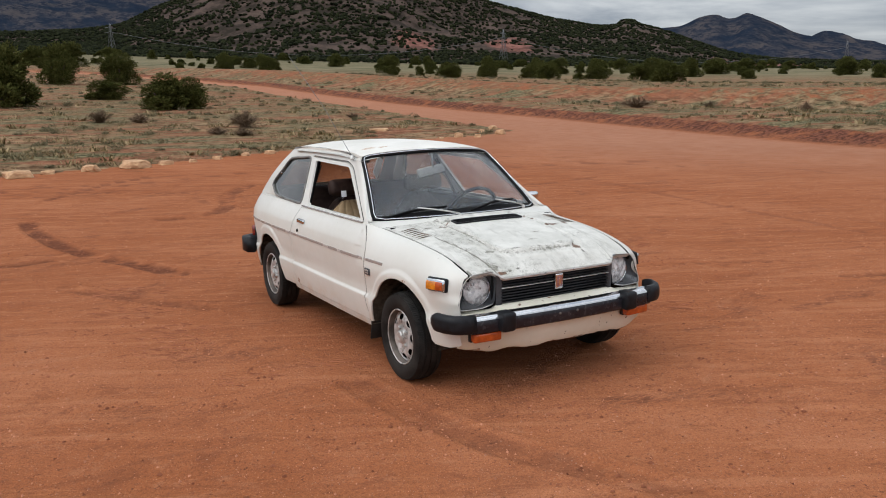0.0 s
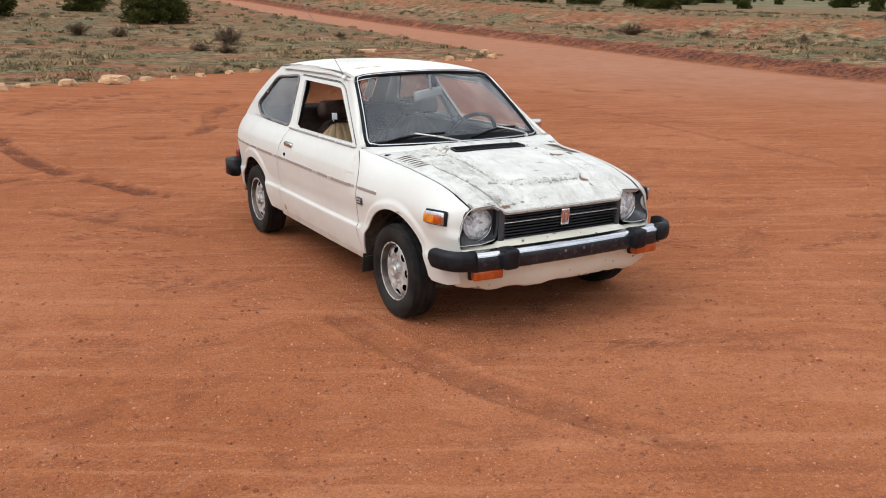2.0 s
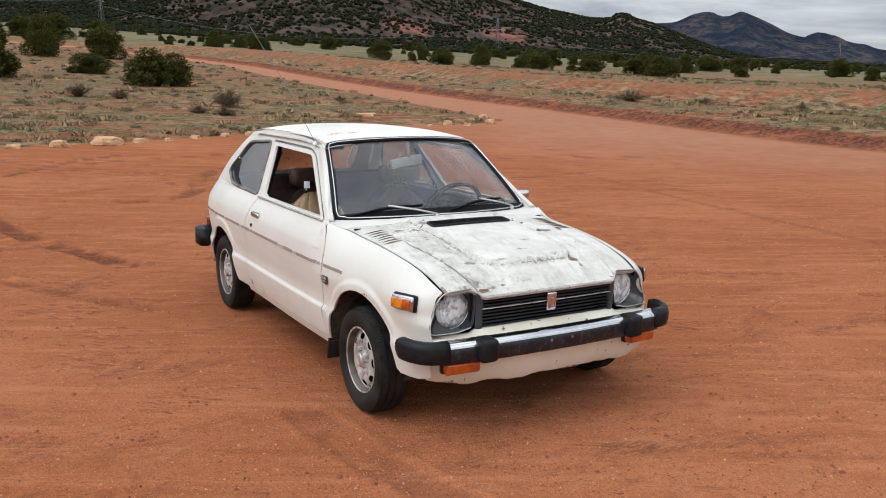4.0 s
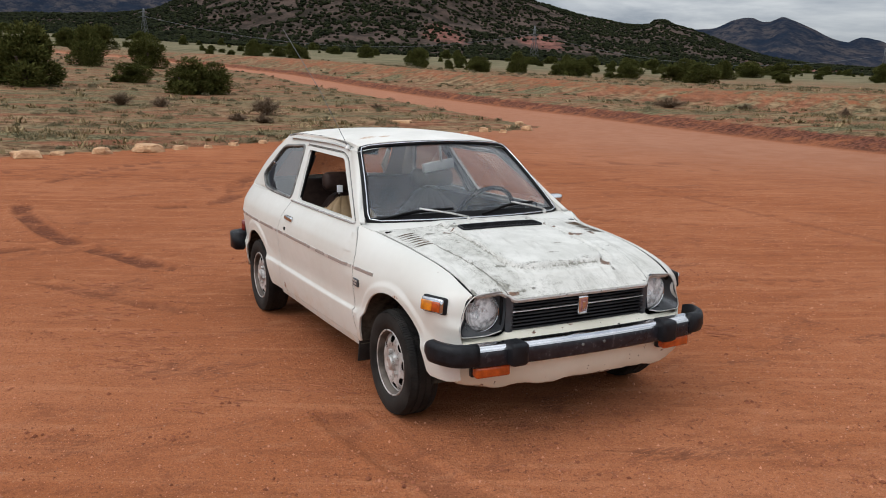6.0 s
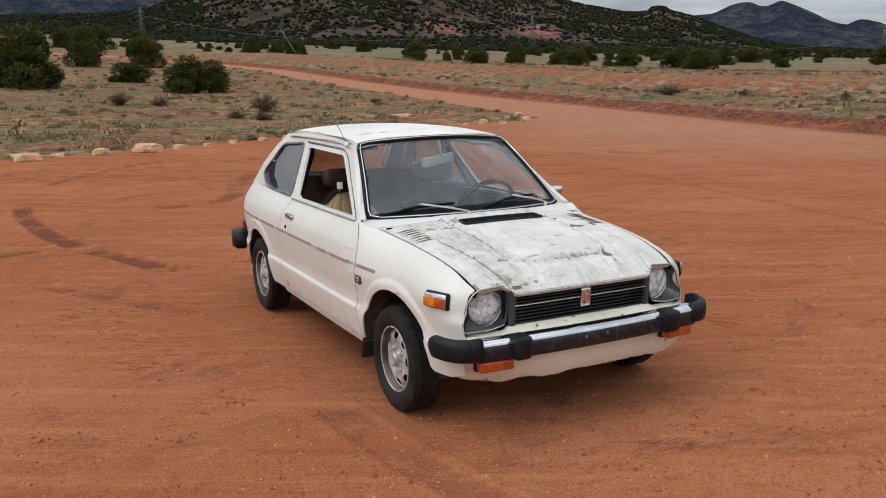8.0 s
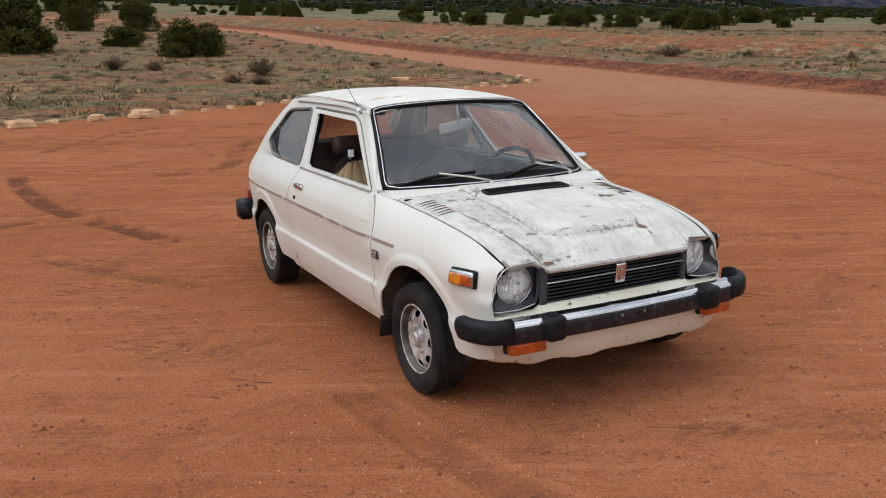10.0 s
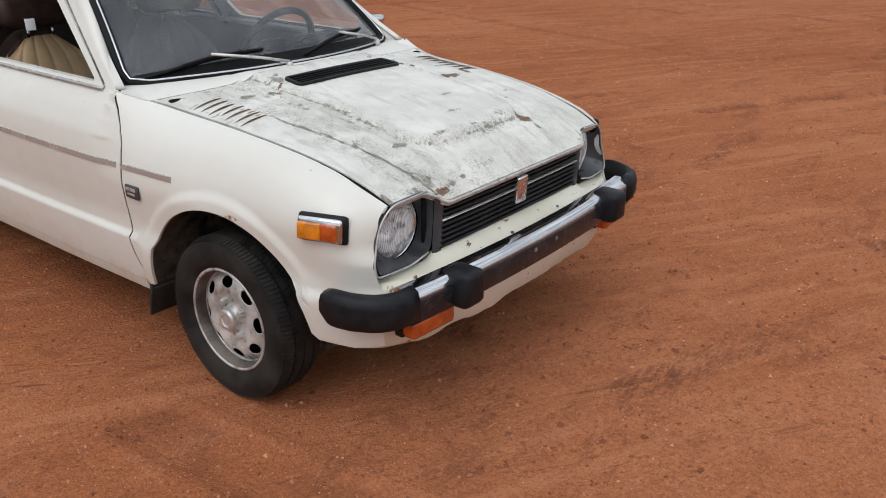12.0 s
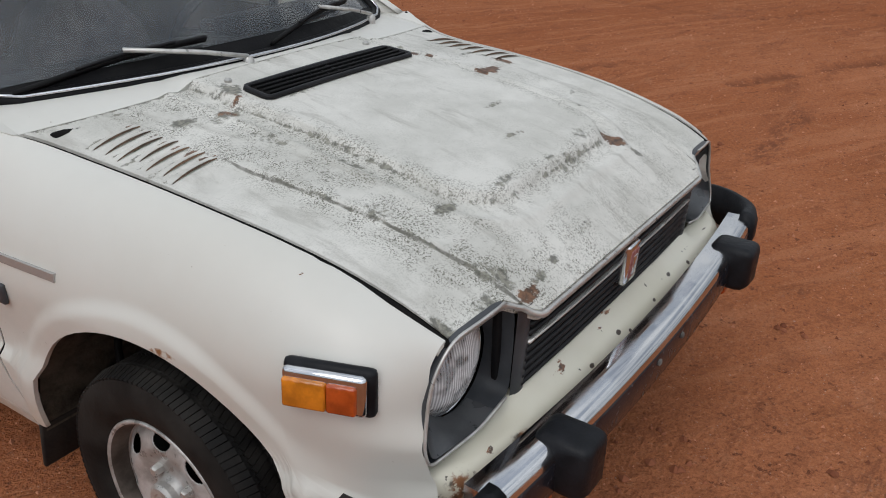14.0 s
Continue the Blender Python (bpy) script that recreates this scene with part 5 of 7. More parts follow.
    for r in range(17):
        v = r / 16
        q = along([(0.487, BELT), (0.745, 1.014), (0.955, 1.144), (1.030, 1.192)], v)
        a, b = on_flank(side, q.x, q.y), screen_point(side * 1.03, v)
        rows.append([a.lerp(b, k / 5) + Vector((side * 0.5, -0.6, 0.4)) * 0.010 * 4 * (k / 5) * (1 - k / 5) for k in range(6)])
    part("windscreen_pillar", edged(grid_bm(rows), (-side * 0.02, 0.02, -0.01)), PAINT, car)
    upper = [on_flank(side, y, z, 0.0) for y, z in ((0.556, 0.860), (1.000, 1.149), (1.112, 1.180), (1.755, 1.189))]
    part("door_seal", sweep(rounded(upper, 0.05, 4, False), ring(0.0035, 6), up=(side, 0, 0.3)), OLD_SEAL, car)
    # dark strips laid in the door gaps stand for their shade
    for line, shift in ((DOOR_FRONT, -0.0035), (DOOR_REAR, 0.003)):
        shade = [on_flank(side, y + shift, z, -0.0045) for y, z in dense([(y, z) for y, z in line], 0.02, False)]
        part("door_gap_seal", sweep(shade, [(-0.0040, -0.004), (0.0040, -0.004), (0.0040, 0.0025), (-0.0040, 0.0025)], up=(side, 0, 0)), DARK, car)
    moulding = [(-0.004, -0.0085), (0.005, -0.0085), (0.009, -0.003), (0.0075, 0.004), (0.002, 0.0075), (-0.004, 0.0075)]
    for y0, y1, owner in ((0.162, 0.386, fender), (0.410, 1.628, door), (1.650, 2.70, car)):
        pts = [on_flank(side, y0 + (y1 - y0) * k / 26, 0.657, 0.0) for k in range(27)]
        part("chrome_moulding", sweep(pts, moulding, up=(0, 0, 1), sharp=True), MOULDING, owner)
    handle = part("door_handle", block(on_flank(side, 1.455, 0.757, 0.008), (0.020, 0.135, 0.030), 0.008), CHROME, door, "chrome door handle")
    part("recess", block(on_flank(side, 1.455, 0.751, 0.0), (0.008, 0.118, 0.044), 0.003), DARK, door)
    part("keyhole", moved(lathe([(-0.004, 0.011), (0.004, 0.011), (0.006, 0.008), (0.006, 0.0)], 16), Matrix.Translation(on_flank(side, 1.500, 0.690, 0.001))), DARK, door)
    emblem = part("fender_emblem", block(on_flank(side, 0.335, 0.588, 0.003), (0.010, 0.064, 0.040), 0.004, (0, 0, 0)), BUCKET, fender, "small worn metal emblem with dark lettering bars")
    for k, (tall, up) in enumerate(((0.010, 0.009), (0.007, -0.006))):
        part("bar", block(on_flank(side, 0.335, 0.588 + up, 0.0085), (0.003, 0.048 - 0.012 * k, tall), 0.001), DULL_CHROME, emblem)
    # the amber lamp on the fender's side
    ends = on_flank(side, -0.312, 0.630), on_flank(side, -0.446, 0.630)
    spot = (ends[0] + ends[1]) * 0.5 + Vector((side * 0.004, 0, 0))
    aim = (ends[0] - ends[1]).normalized()
    turn = math.degrees(math.atan2(aim.y, aim.x)) - 90
    lean = -side * 6
    marker = part("side_marker", block(spot + Vector((side * 0.004, 0, 0)), (0.020, 0.136, 0.074), 0.009, (0, lean, turn)), RUBBER, car, "black gasket with an amber side marker lamp")
    part("chrome_frame", block(spot + Vector((side * 0.014, 0, 0)), (0.022, 0.122, 0.061), 0.007, (0, lean, turn)), CHROME, marker)
    part("lens", block(spot + Vector((side * 0.019, 0, 0)) + aim * 0.025 + Vector((0, 0, -0.004)), (0.026, 0.064, 0.044), 0.004, (0, lean, turn)), AMBER, marker, "amber lens")
    part("lens", block(spot + Vector((side * 0.019, 0, 0)) - aim * 0.029 + Vector((0, 0, -0.004)), (0.026, 0.043, 0.044), 0.004, (0, lean, turn)), ORANGE, marker, "orange lens")
    # wheel housings
    for c, a in ((FRONT_WHEEL, 0.330), (REAR_WHEEL, 0.338)):
        rows = []
        for x in (0.716, 0.66, 0.55, 0.45):
            rows.append([(side * (x + min(0.0, narrow(c.y + a * math.cos(t)) + 0.02)), c.y + (a + 0.012) * math.cos(t), c.z + 0.012 + (a + 0.010) * math.sin(t)) for t in np.linspace(-0.03, math.pi + 0.03, 26)])
        rows.append([(side * 0.44, c.y, c.z)] * 26)
        part("wheel_housing", grid_bm(rows), MUDDY, car)
    strut = part("suspension_strut", sweep([(side * 0.50, 0.045, 0.24), (side * 0.475, 0.060, 0.62)], ring(0.027, 12), up=(0, 1, 0)), MUDDY, car, "dusty suspension strut in the wheel housing")
    coil = [(side * (0.488 + 0.052 * math.cos(t)), 0.054 + 0.052 * math.sin(t), 0.40 + 0.18 * t / 31.4) for t in np.linspace(0, 31.4, 80)]
    part("spring", sweep(coil, ring(0.006, 6)), MUDDY, strut)
    part("brake_hose", sweep(rounded([(side * 0.55, 0.10, 0.26), (side * 0.60, 0.20, 0.33), (side * 0.58, 0.27, 0.42), (side * 0.50, 0.28, 0.52)], 0.06, 5, False), ring(0.008, 8), up=(1, 0, 0)), SEAL, strut)
    part("mud_flap", block((side * 0.655, 0.345, 0.228), (0.14, 0.012, 0.116), 0.004, (12, 0, 0)), FLAP, car, "black rubber mud flap")
    tail = part("tail_lamp", block((side * 0.650, 2.812, 0.520), (0.075, 0.040, 0.085), 0.012, (-4, 0, side * 24)), RED_LENS, car, "red tail lamp in a black surround")
    part("surround", block((side * 0.640, 2.806, 0.60), (0.05, 0.028, 0.25), 0.010, (-6, 0, side * 26)), PLASTIC, tail)
    return door


def bulge(a, y):
    """Signed distance from the rim of the hood's raised middle."""
    dx, dy = a - 0.272 + 0.10, -0.368 + 0.10 - y
    return math.hypot(max(dx, 0), max(dy, 0)) + min(max(dx, dy), 0.0) - 0.10


def hood_rear(u):
    return 0.328 + 0.052 * u**4


def hood_point(u, y):
    x = u * hood_half(y)
    a = abs(x)
    k = abs(u) ** 2
    z = hood_mid(y) * (1 - k) + hood_side(y) * k + 0.004 * (1 - abs(u) ** 6)
    z += 0.0175 * step(bulge(a, y), 0.007, -0.007) + 0.0055 * math.exp(-((bulge(a, y) - 0.052) / 0.010) ** 2)
    z += 0.0075 * step(a, 0.456 + 0.137 * min(y, 0), 0.446 + 0.137 * min(y, 0)) * step(y, 0.03, -0.02) + 0.0075 * step(y, -0.02, 0.03) * (1 - abs(u) ** 8)
    return x, z


def hood_front(x):
    """The lip's place: forward over the grille, back and higher over the lamps."""
    a = abs(x)
    y = -0.536 + 0.040 * float(step(a, 0.355, 0.425)) + 0.012 * max(0, (a - 0.42) / 0.12)
    z = 0.657 + 0.030 * float(step(a, 0.355, 0.425)) - 0.008 * max(0, (a - 0.42) / 0.12)
    return y, z


def hood_at(x, y, out=0.0):
    return Vector((x, y, float(hood_point(x / hood_half(y), y)[1]) + out))


def build_hood(car):
    rows = []
    cols = [k / 85 - 1 for k in range(171)]
    for r in range(96):
        v = (r / 95) ** 1.2
        row = []
        for u in cols:
            x0 = u * 0.545
            yf, zf = hood_front(x0)
            y = yf + (hood_rear(u) - yf) * v
            wide = hood_half(y) - 0.0105
            if y < -0.45:
                wide = 0.533 + (wide - 0.533) * max(0, (y + 0.536) / 0.086)
            x = u * wide
            z = float(hood_point(x / hood_half(y), y)[1])
            z += (zf - float(hood_point(x0 / 0.545, yf)[1])) * math.exp(-(y - yf) / 0.055)
            row.append((x, y, z))
        rows.append(row)
    hood = part("hood", edged(grid_bm(rows), (0, 0.004, -0.020)), HOOD, car, "white hood with peeling paint, mildew specks and rust")
    # where the paint is soiled, rusted and speckled: x, y, reach across, reach along, strength
    stains = [(-0.301, -0.322, 0.030, 0.014, 1.0), (-0.322, 0.174, 0.045, 0.022, 0.75), (-0.394, 0.208, 0.036, 0.016, 1.0), (-0.342, 0.035, 0.020, 0.060, 0.55), (-0.314, -0.127, 0.020, 0.060, 0.5), (0.113, -0.154, 0.045, 0.012, 0.6),
              (0.017, -0.259, 0.034, 0.012, 0.7), (0.009, -0.353, 0.030, 0.014, 0.6), (-0.238, -0.494, 0.016, 0.010, 0.9), (-0.375, -0.470, 0.045, 0.040, 0.58), (-0.44, -0.485, 0.05, 0.02, 0.55), (-0.30, -0.50, 0.03, 0.016, 0.55), (-0.530, -0.475, 0.030, 0.030, 0.75), (-0.246, 0.240, 0.028, 0.045, 0.75),
              (0.252, -0.425, 0.010, 0.055, 0.65), (-0.585, 0.355, 0.028, 0.007, 0.45), (-0.530, 0.330, 0.030, 0.006, 0.42), (-0.44, 0.325, 0.030, 0.008, 0.6), (-0.16, -0.345, 0.060, 0.016, 0.55), (0.06, -0.372, 0.080, 0.020, 0.50),
              (0.16, -0.340, 0.040, 0.030, 0.50), (-0.40, -0.250, 0.020, 0.030, 0.55), (-0.10, -0.480, 0.050, 0.012, 0.5), (0.40, -0.20, 0.030, 0.014, 0.5), (0.33, -0.25, 0.014, 0.040, 0.5), (0.44, 0.12, 0.08, 0.012, 0.55), (-0.17, 0.135, 0.050, 0.012, 0.6), (0.30, 0.245, 0.05, 0.02, 0.5)]
    rusts = [(0.237, -0.380, 0.024, 0.030, 1.1), (0.339, 0.003, 0.060, 0.018, 1.4), (0.463, 0.030, 0.018, 0.024, 1.1), (0.285, 0.155, 0.055, 0.014, 1.25), (-0.315, 0.180, 0.020, 0.018, 1.0), (-0.352, -0.508, 0.036, 0.016, 0.95), (-0.262, 0.200, 0.030, 0.012, 0.8), (-0.530, -0.498, 0.022, 0.014, 0.8)]
    for k in range(7):
        rusts.append((-0.472, 0.060 + 0.034 * k, 0.020, 0.010, 1.0 - 0.06 * k))
        for side in (-1, 1):
            stains.append((side * 0.530, 0.052 + 0.034 * k, 0.050, 0.008, 0.8 if side < 0 else 0.5))
    layers = {name: hood.data.attributes.new(name, "FLOAT", "POINT") for name in ("grime_and_crease", "rust", "speck")}
    for v in hood.data.vertices:
        x, a, y = v.co.x, abs(v.co.x), v.co.y
        d = bulge(a, y)
        crease = 0.451 + 0.137 * min(y, 0)
        # folds are darkened with the stains: dirt and crease shade together
        dirt = 0.55 * math.exp(-(((d - 0.004) / 0.006) ** 2)) + 0.62 * math.exp(-(((a - crease) / 0.0045) ** 2)) * float(step(y, 0.05, 0.0))
        dirt = max(dirt, 0.55 * math.exp(-((y - hood_rear(x / 0.6)) / 0.010) ** 2))
        dirt = max([dirt] + [s * math.exp(-((x - px) / rx) ** 2 - ((y - py) / ry) ** 2) for px, py, rx, ry, s in stains])
        worn = max(s * math.exp(-((x - px) / rx) ** 2 - ((y - py) / ry) ** 2) for px, py, rx, ry, s in rusts)
        band = float(step(a, 0.25, 0.29) * step(a, 0.50, 0.44)) * (1.0 if x < 0 else 0.45)
        band = max(band, 0.9 * float(step(y, -0.40, -0.47)) * (1.0 if x < -0.1 else 0.5), 0.7 * float(step(d, 0.05, 0.02) * step(d, -0.05, -0.02)))
        for name, value in (("grime_and_crease", dirt), ("rust", worn), ("speck", band)):
            layers[name].data[v.index].value = value
    for side in (-1, 1):
        # black strip fills the gap beside the hood in place of its shade
        rail = [Vector((side * (hood_half(y) - 0.004), y, hood_side(y) - 0.006)) for y in np.linspace(-0.49, 0.378, 34)]
        part("hood_gutter", sweep(rail, [(-0.0065, -0.030), (0.0065, -0.030), (0.0065, 0.002), (-0.0065, 0.002)]), DARK, hood)
    lip = [Vector(p) + Vector((0, -0.003, -0.006)) for p in rows[0]]
    part("lip_trim", sweep(lip, [(-0.004, -0.006), (0.004, -0.006), (0.004, 0.003), (-0.004, 0.003)], up=(0, 0, 1)), DULL_CHROME, hood, "bright trim along the hood's front lip")
    # the air slot near the windscreen
    slot = part("air_vent", block(hood_at(0, 0.184, -0.002), (0.454, 0.074, 0.012), 0.005, (7, 0, 0)), DARK, hood, "black plastic air vent with fine bars")
    for k in range(4):
        part("vent_bar", block(hood_at(0, 0.1575 + k * 0.0175, 0.005), (0.438, 0.0045, 0.009), 0.0015, (25, 0, 0)), SEAL, slot)
    for k in range(13):
        part("vent_rib", block(hood_at(-0.2085 + 0.03475 * k, 0.184, 0.003), (0.004 if k % 6 else 0.010, 0.066, 0.006), 0.001, (7, 0, 0)), SEAL, slot)
    rim = rounded([(-0.234, 0.145), (0.234, 0.145), (0.228, 0.223), (-0.228, 0.223)], 0.014, 3)
    part("vent_rim", sweep([hood_at(p.x, p.y, 0.001) for p in dense([(a.x, a.y) for a in rim], 0.03)], [(-0.007, 0), (0.006, 0), (0.003, 0.008), (-0.004, 0.008)], True), PLASTIC, slot)
    # pressed louvres at both rear corners
    for side in (-1, 1):
        for k in range(7):
            jog = [0.004 * noise.noise(Vector((k * 1.7, side, q * 3.1))) * 2 for q in range(3)]
            y = 0.050 + 0.034 * k + jog[0]
            rows, mouth = [], []
            for q in range(9):
                f = q / 8
                x = side * (0.458 + jog[1] * 2 + (0.106 + jog[2] * 3) * f)
                swell = math.sin(math.pi * min(1.0, 0.12 + f * 0.88)) ** 0.7 if f < 0.999 else 0.0
                line = []
                for w in range(5):
                    g = w / 4
                    at = hood_at(x, y - 0.010 * f + 0.018 * g - 0.002, -0.001)
                    line.append(at + Vector((0, 0, 0.0075 * swell * (1 - g) ** 0.6 * (1 if w else 0.92))))
                rows.append(line)
                mouth.append([line[0] + Vector((0, -0.002, 0.0002 - 0.0036 * swell)), line[0] + Vector((0, -0.0005, -0.0005))])
            louvre = part("louvre", grid_bm(rows, side > 0), HOOD_PLAIN, hood)
            part("louvre_mouth", grid_bm(mouth, side > 0), LOUVRE_RUST_SHADE, louvre)
    for x in (-0.22, 0.22):
        part("washer_jet", moved(lathe([(-0.004, 0.008), (0.004, 0.008), (0.008, 0.004), (0.009, 0)], 12, "z"), Matrix.Translation(hood_at(x, 0.275))), DULL_CHROME, hood)
    return hood


def screen_low(x):
    return Vector((x, 0.366 + 0.165 * (x / 0.592) ** 2, 0.866 - 0.012 * (x / 0.592) ** 2))


def screen_high(x):
    return Vector((x, 0.868 + 0.082 * (x / 0.465) ** 2, 1.242 - 0.027 * (x / 0.465) ** 2))


def screen_point(u, v):
    """The windscreen, u across and v up."""
    p = screen_low(u * 0.592).lerp(screen_high(u * 0.468), v)
    return p + Vector((0, -0.030, 0.020)) * (4 * v * (1 - v)) * (1 - 0.6 * u * u)


def build_screen(car):
    n = 24
    rows = [[screen_point(k / n * 2 - 1, v / 14) + Vector((0, 0.010, -0.004)) for k in range(n + 1)] for v in range(15)]
    glass = part("windscreen", grid_bm(rows), GLASS, car, "dusty curved windscreen")
    glass.visible_shadow = False
    loop = [(-1 + 2 * k / 20, 0.0) for k in range(20)] + [(1, k / 12) for k in range(12)] + [(1 - 2 * k / 20, 1.0) for k in range(20)] + [(-1, 1 - k / 12) for k in range(12)]
    rim = []
    for u, v in loop:
        cu, cv = max(-0.955, min(0.955, u)), max(0.08, min(0.92, v))
        d = Vector(((u - cu) / 0.045, (v - cv) / 0.08))
        if d.length > 1:
            d.normalize()
        rim.append(screen_point(cu + d.x * 0.045, cv + d.y * 0.08))
    part("windscreen_seal", sweep(rim, [(-0.014, -0.010), (0.015, -0.010), (0.016, 0.001), (0.010, 0.007), (-0.010, 0.007), (-0.014, 0.003)], True, up=(0, -0.62, 0.78)), SEAL, glass, "black rubber windscreen seal")
    part("bright_bead", sweep([p + Vector((0, -0.008, 0.006)) for p in rim], ring(0.0040, 6, 0.8), True, up=(0, -0.62, 0.78)), CHROME, glass, "thin chrome bead round the windscreen")
    # cowl between hood and glass
    def cowl_at(u, v):
        yr = hood_rear(u) + 0.006
        a = Vector((u * (hood_half(yr) - 0.006), yr, float(hood_point(u * 0.985, yr - 0.006)[1]) - 0.001))
        b = screen_low(u * 0.602) + Vector((0, 0.002, -0.004))
        return a.lerp(b, v) + Vector((0, 0, 0.003 * 4 * v * (1 - v)))

    rows = [[cowl_at(k / 24 - 1, r / 8) for k in range(49)] for r in range(9)]
    part("cowl", edged(grid_bm(rows), (0, 0, -0.02)), PAINT, car)
    for side in (-1, 1):
        rows = []
        for r in range(9):
            v = r / 8
            y = 0.384 + 0.096 * v
            b = Vector((side * (hood_half(y) + 0.004), y, hood_side(y) + 0.001))
            rows.append([cowl_at(side, v).lerp(b, k / 5) + Vector((0, 0, 0.001)) for k in range(6)])
        part("cowl_corner", edged(grid_bm(rows, side > 0), (0, 0, -0.012)), PAINT, car)
    # the black band under the glass's foot
    band = [[screen_point(k / 12 - 1, v) + Vector((0, 0.006, -0.001)) for k in range(25)] for v in (0.0, 0.035, 0.07)]
    for k in range(25):
        u = k / 12 - 1
        band[2][k] = screen_point(u, 0.035 + 0.045 * (1 - u * u) ** 0.5) + Vector((0, 0.006, -0.001))
    part("blackout_band", grid_bm(band), SEAL, glass)
    # wipers
    for shift, drop in ((0.0, 0.0), (0.55, 0.02)):
        base = Vector((-0.095 + shift, 0.345 + 0.19 * shift, 0.868))
        wiper = part("wiper", moved(lathe([(-0.016, 0.012), (0.002, 0.012), (0.009, 0.008), (0.011, 0)], 16, "z"), Matrix.Translation(base)), DULL_CHROME, car, "wiper with a dull metal arm and black blade")

        def on_glass(x, v, lift):
            return screen_point((x + shift) / (0.592 - 0.127 * v), v + drop) + Vector((0, -0.62, 0.78)) * lift

        line = [on_glass(x, v, 0.012) for x, v in ((-0.545, 0.010), (-0.45, 0.050), (-0.34, 0.088), (-0.225, 0.100), (-0.150, 0.104))]
        mid = line[2] + Vector((0, -0.012, 0.014))
        part("arm", sweep([base + Vector((0, 0, 0.010)), base.lerp(mid, 0.4) + Vector((0, -0.004, 0.010)), mid], [(-0.0055, -0.002), (0.0055, -0.002), (0.003, 0.004), (-0.003, 0.004)], up=(0, -0.5, 0.8)), DULL_CHROME, wiper)
        pts = rounded(line, 0.04, 4, False)
        part("blade", sweep(pts, [(-0.003, -0.012), (0.003, -0.012), (0.004, 0.002), (-0.004, 0.002)], up=(0, -0.62, 0.78)), SEAL, wiper)
        part("blade_bridge", sweep([p + Vector((0, -0.004, 0.005)) for p in pts[4:14]], [(-0.003, -0.002), (0.003, -0.002), (0.0025, 0.002), (-0.0025, 0.002)], up=(0, -0.62, 0.78)), PLASTIC, wiper)


roof_mid = curve((0.86, 1.250), (1.0, 1.274), (1.25, 1.289), (1.6, 1.292), (2.0, 1.282), (2.22, 1.262), (2.32, 1.232))
roof_edge = curve((0.86, 1.222), (0.955, 1.220), (1.06, 1.234), (1.4, 1.248), (2.05, 1.245), (2.24, 1.228), (2.32, 1.196))


def build_roof(car):
    rows = []
    for r in range(40):
        v = r / 39
        row = []
        for k in range(49):
            u = k / 24 - 1
            y0 = 0.872 + 0.084 * u * u
            y = y0 + (2.30 - y0) * v
            wide = 0.472 + (half(y, 1.240) + 0.004 - 0.472) * min(1.0, v * 8)
            z = roof_edge(y) + (roof_mid(y) - roof_edge(y)) * (1 - abs(u) ** 2.6)
            row.append((u * wide, y, z))
        rows.append(row)
    roof = part("roof", edged(grid_bm(rows), (0, 0, -0.02)), ROOF_PAINT, car, "white roof with a rust blister near the windscreen")
    rows = [[Vector((u * 0.50, y, roof_edge(y) + (roof_mid(y) - roof_edge(y)) * (1 - abs(u) ** 2.6) - 0.03)) for u in np.linspace(-1, 1, 13)] for y in np.linspace(0.90, 2.15, 14)]
    part("headliner", grid_bm(rows, True), LINING, car, "pale grey roof lining")
    base = on_flank(-1, 1.045, 1.190, 0.004) + Vector((-0.002, 0.012, 0.016))
    foot = part("antenna", moved(lathe([(-0.004, 0.020), (0.006, 0.018), (0.016, 0.010), (0.020, 0.0)], 16, "z"), Matrix.Translation(base)), DULL_CHROME, car, "thin bent whip antenna on a chrome base")
    part("whip", sweep([base + Vector((0, 0, 0.01)), base + Vector((-0.05, 0.33, 0.33)), base + Vector((-0.125, 0.78, 0.70))], ring(0.0017, 5), up=(1, 0, 0)), STEEL, foot)
    return roof


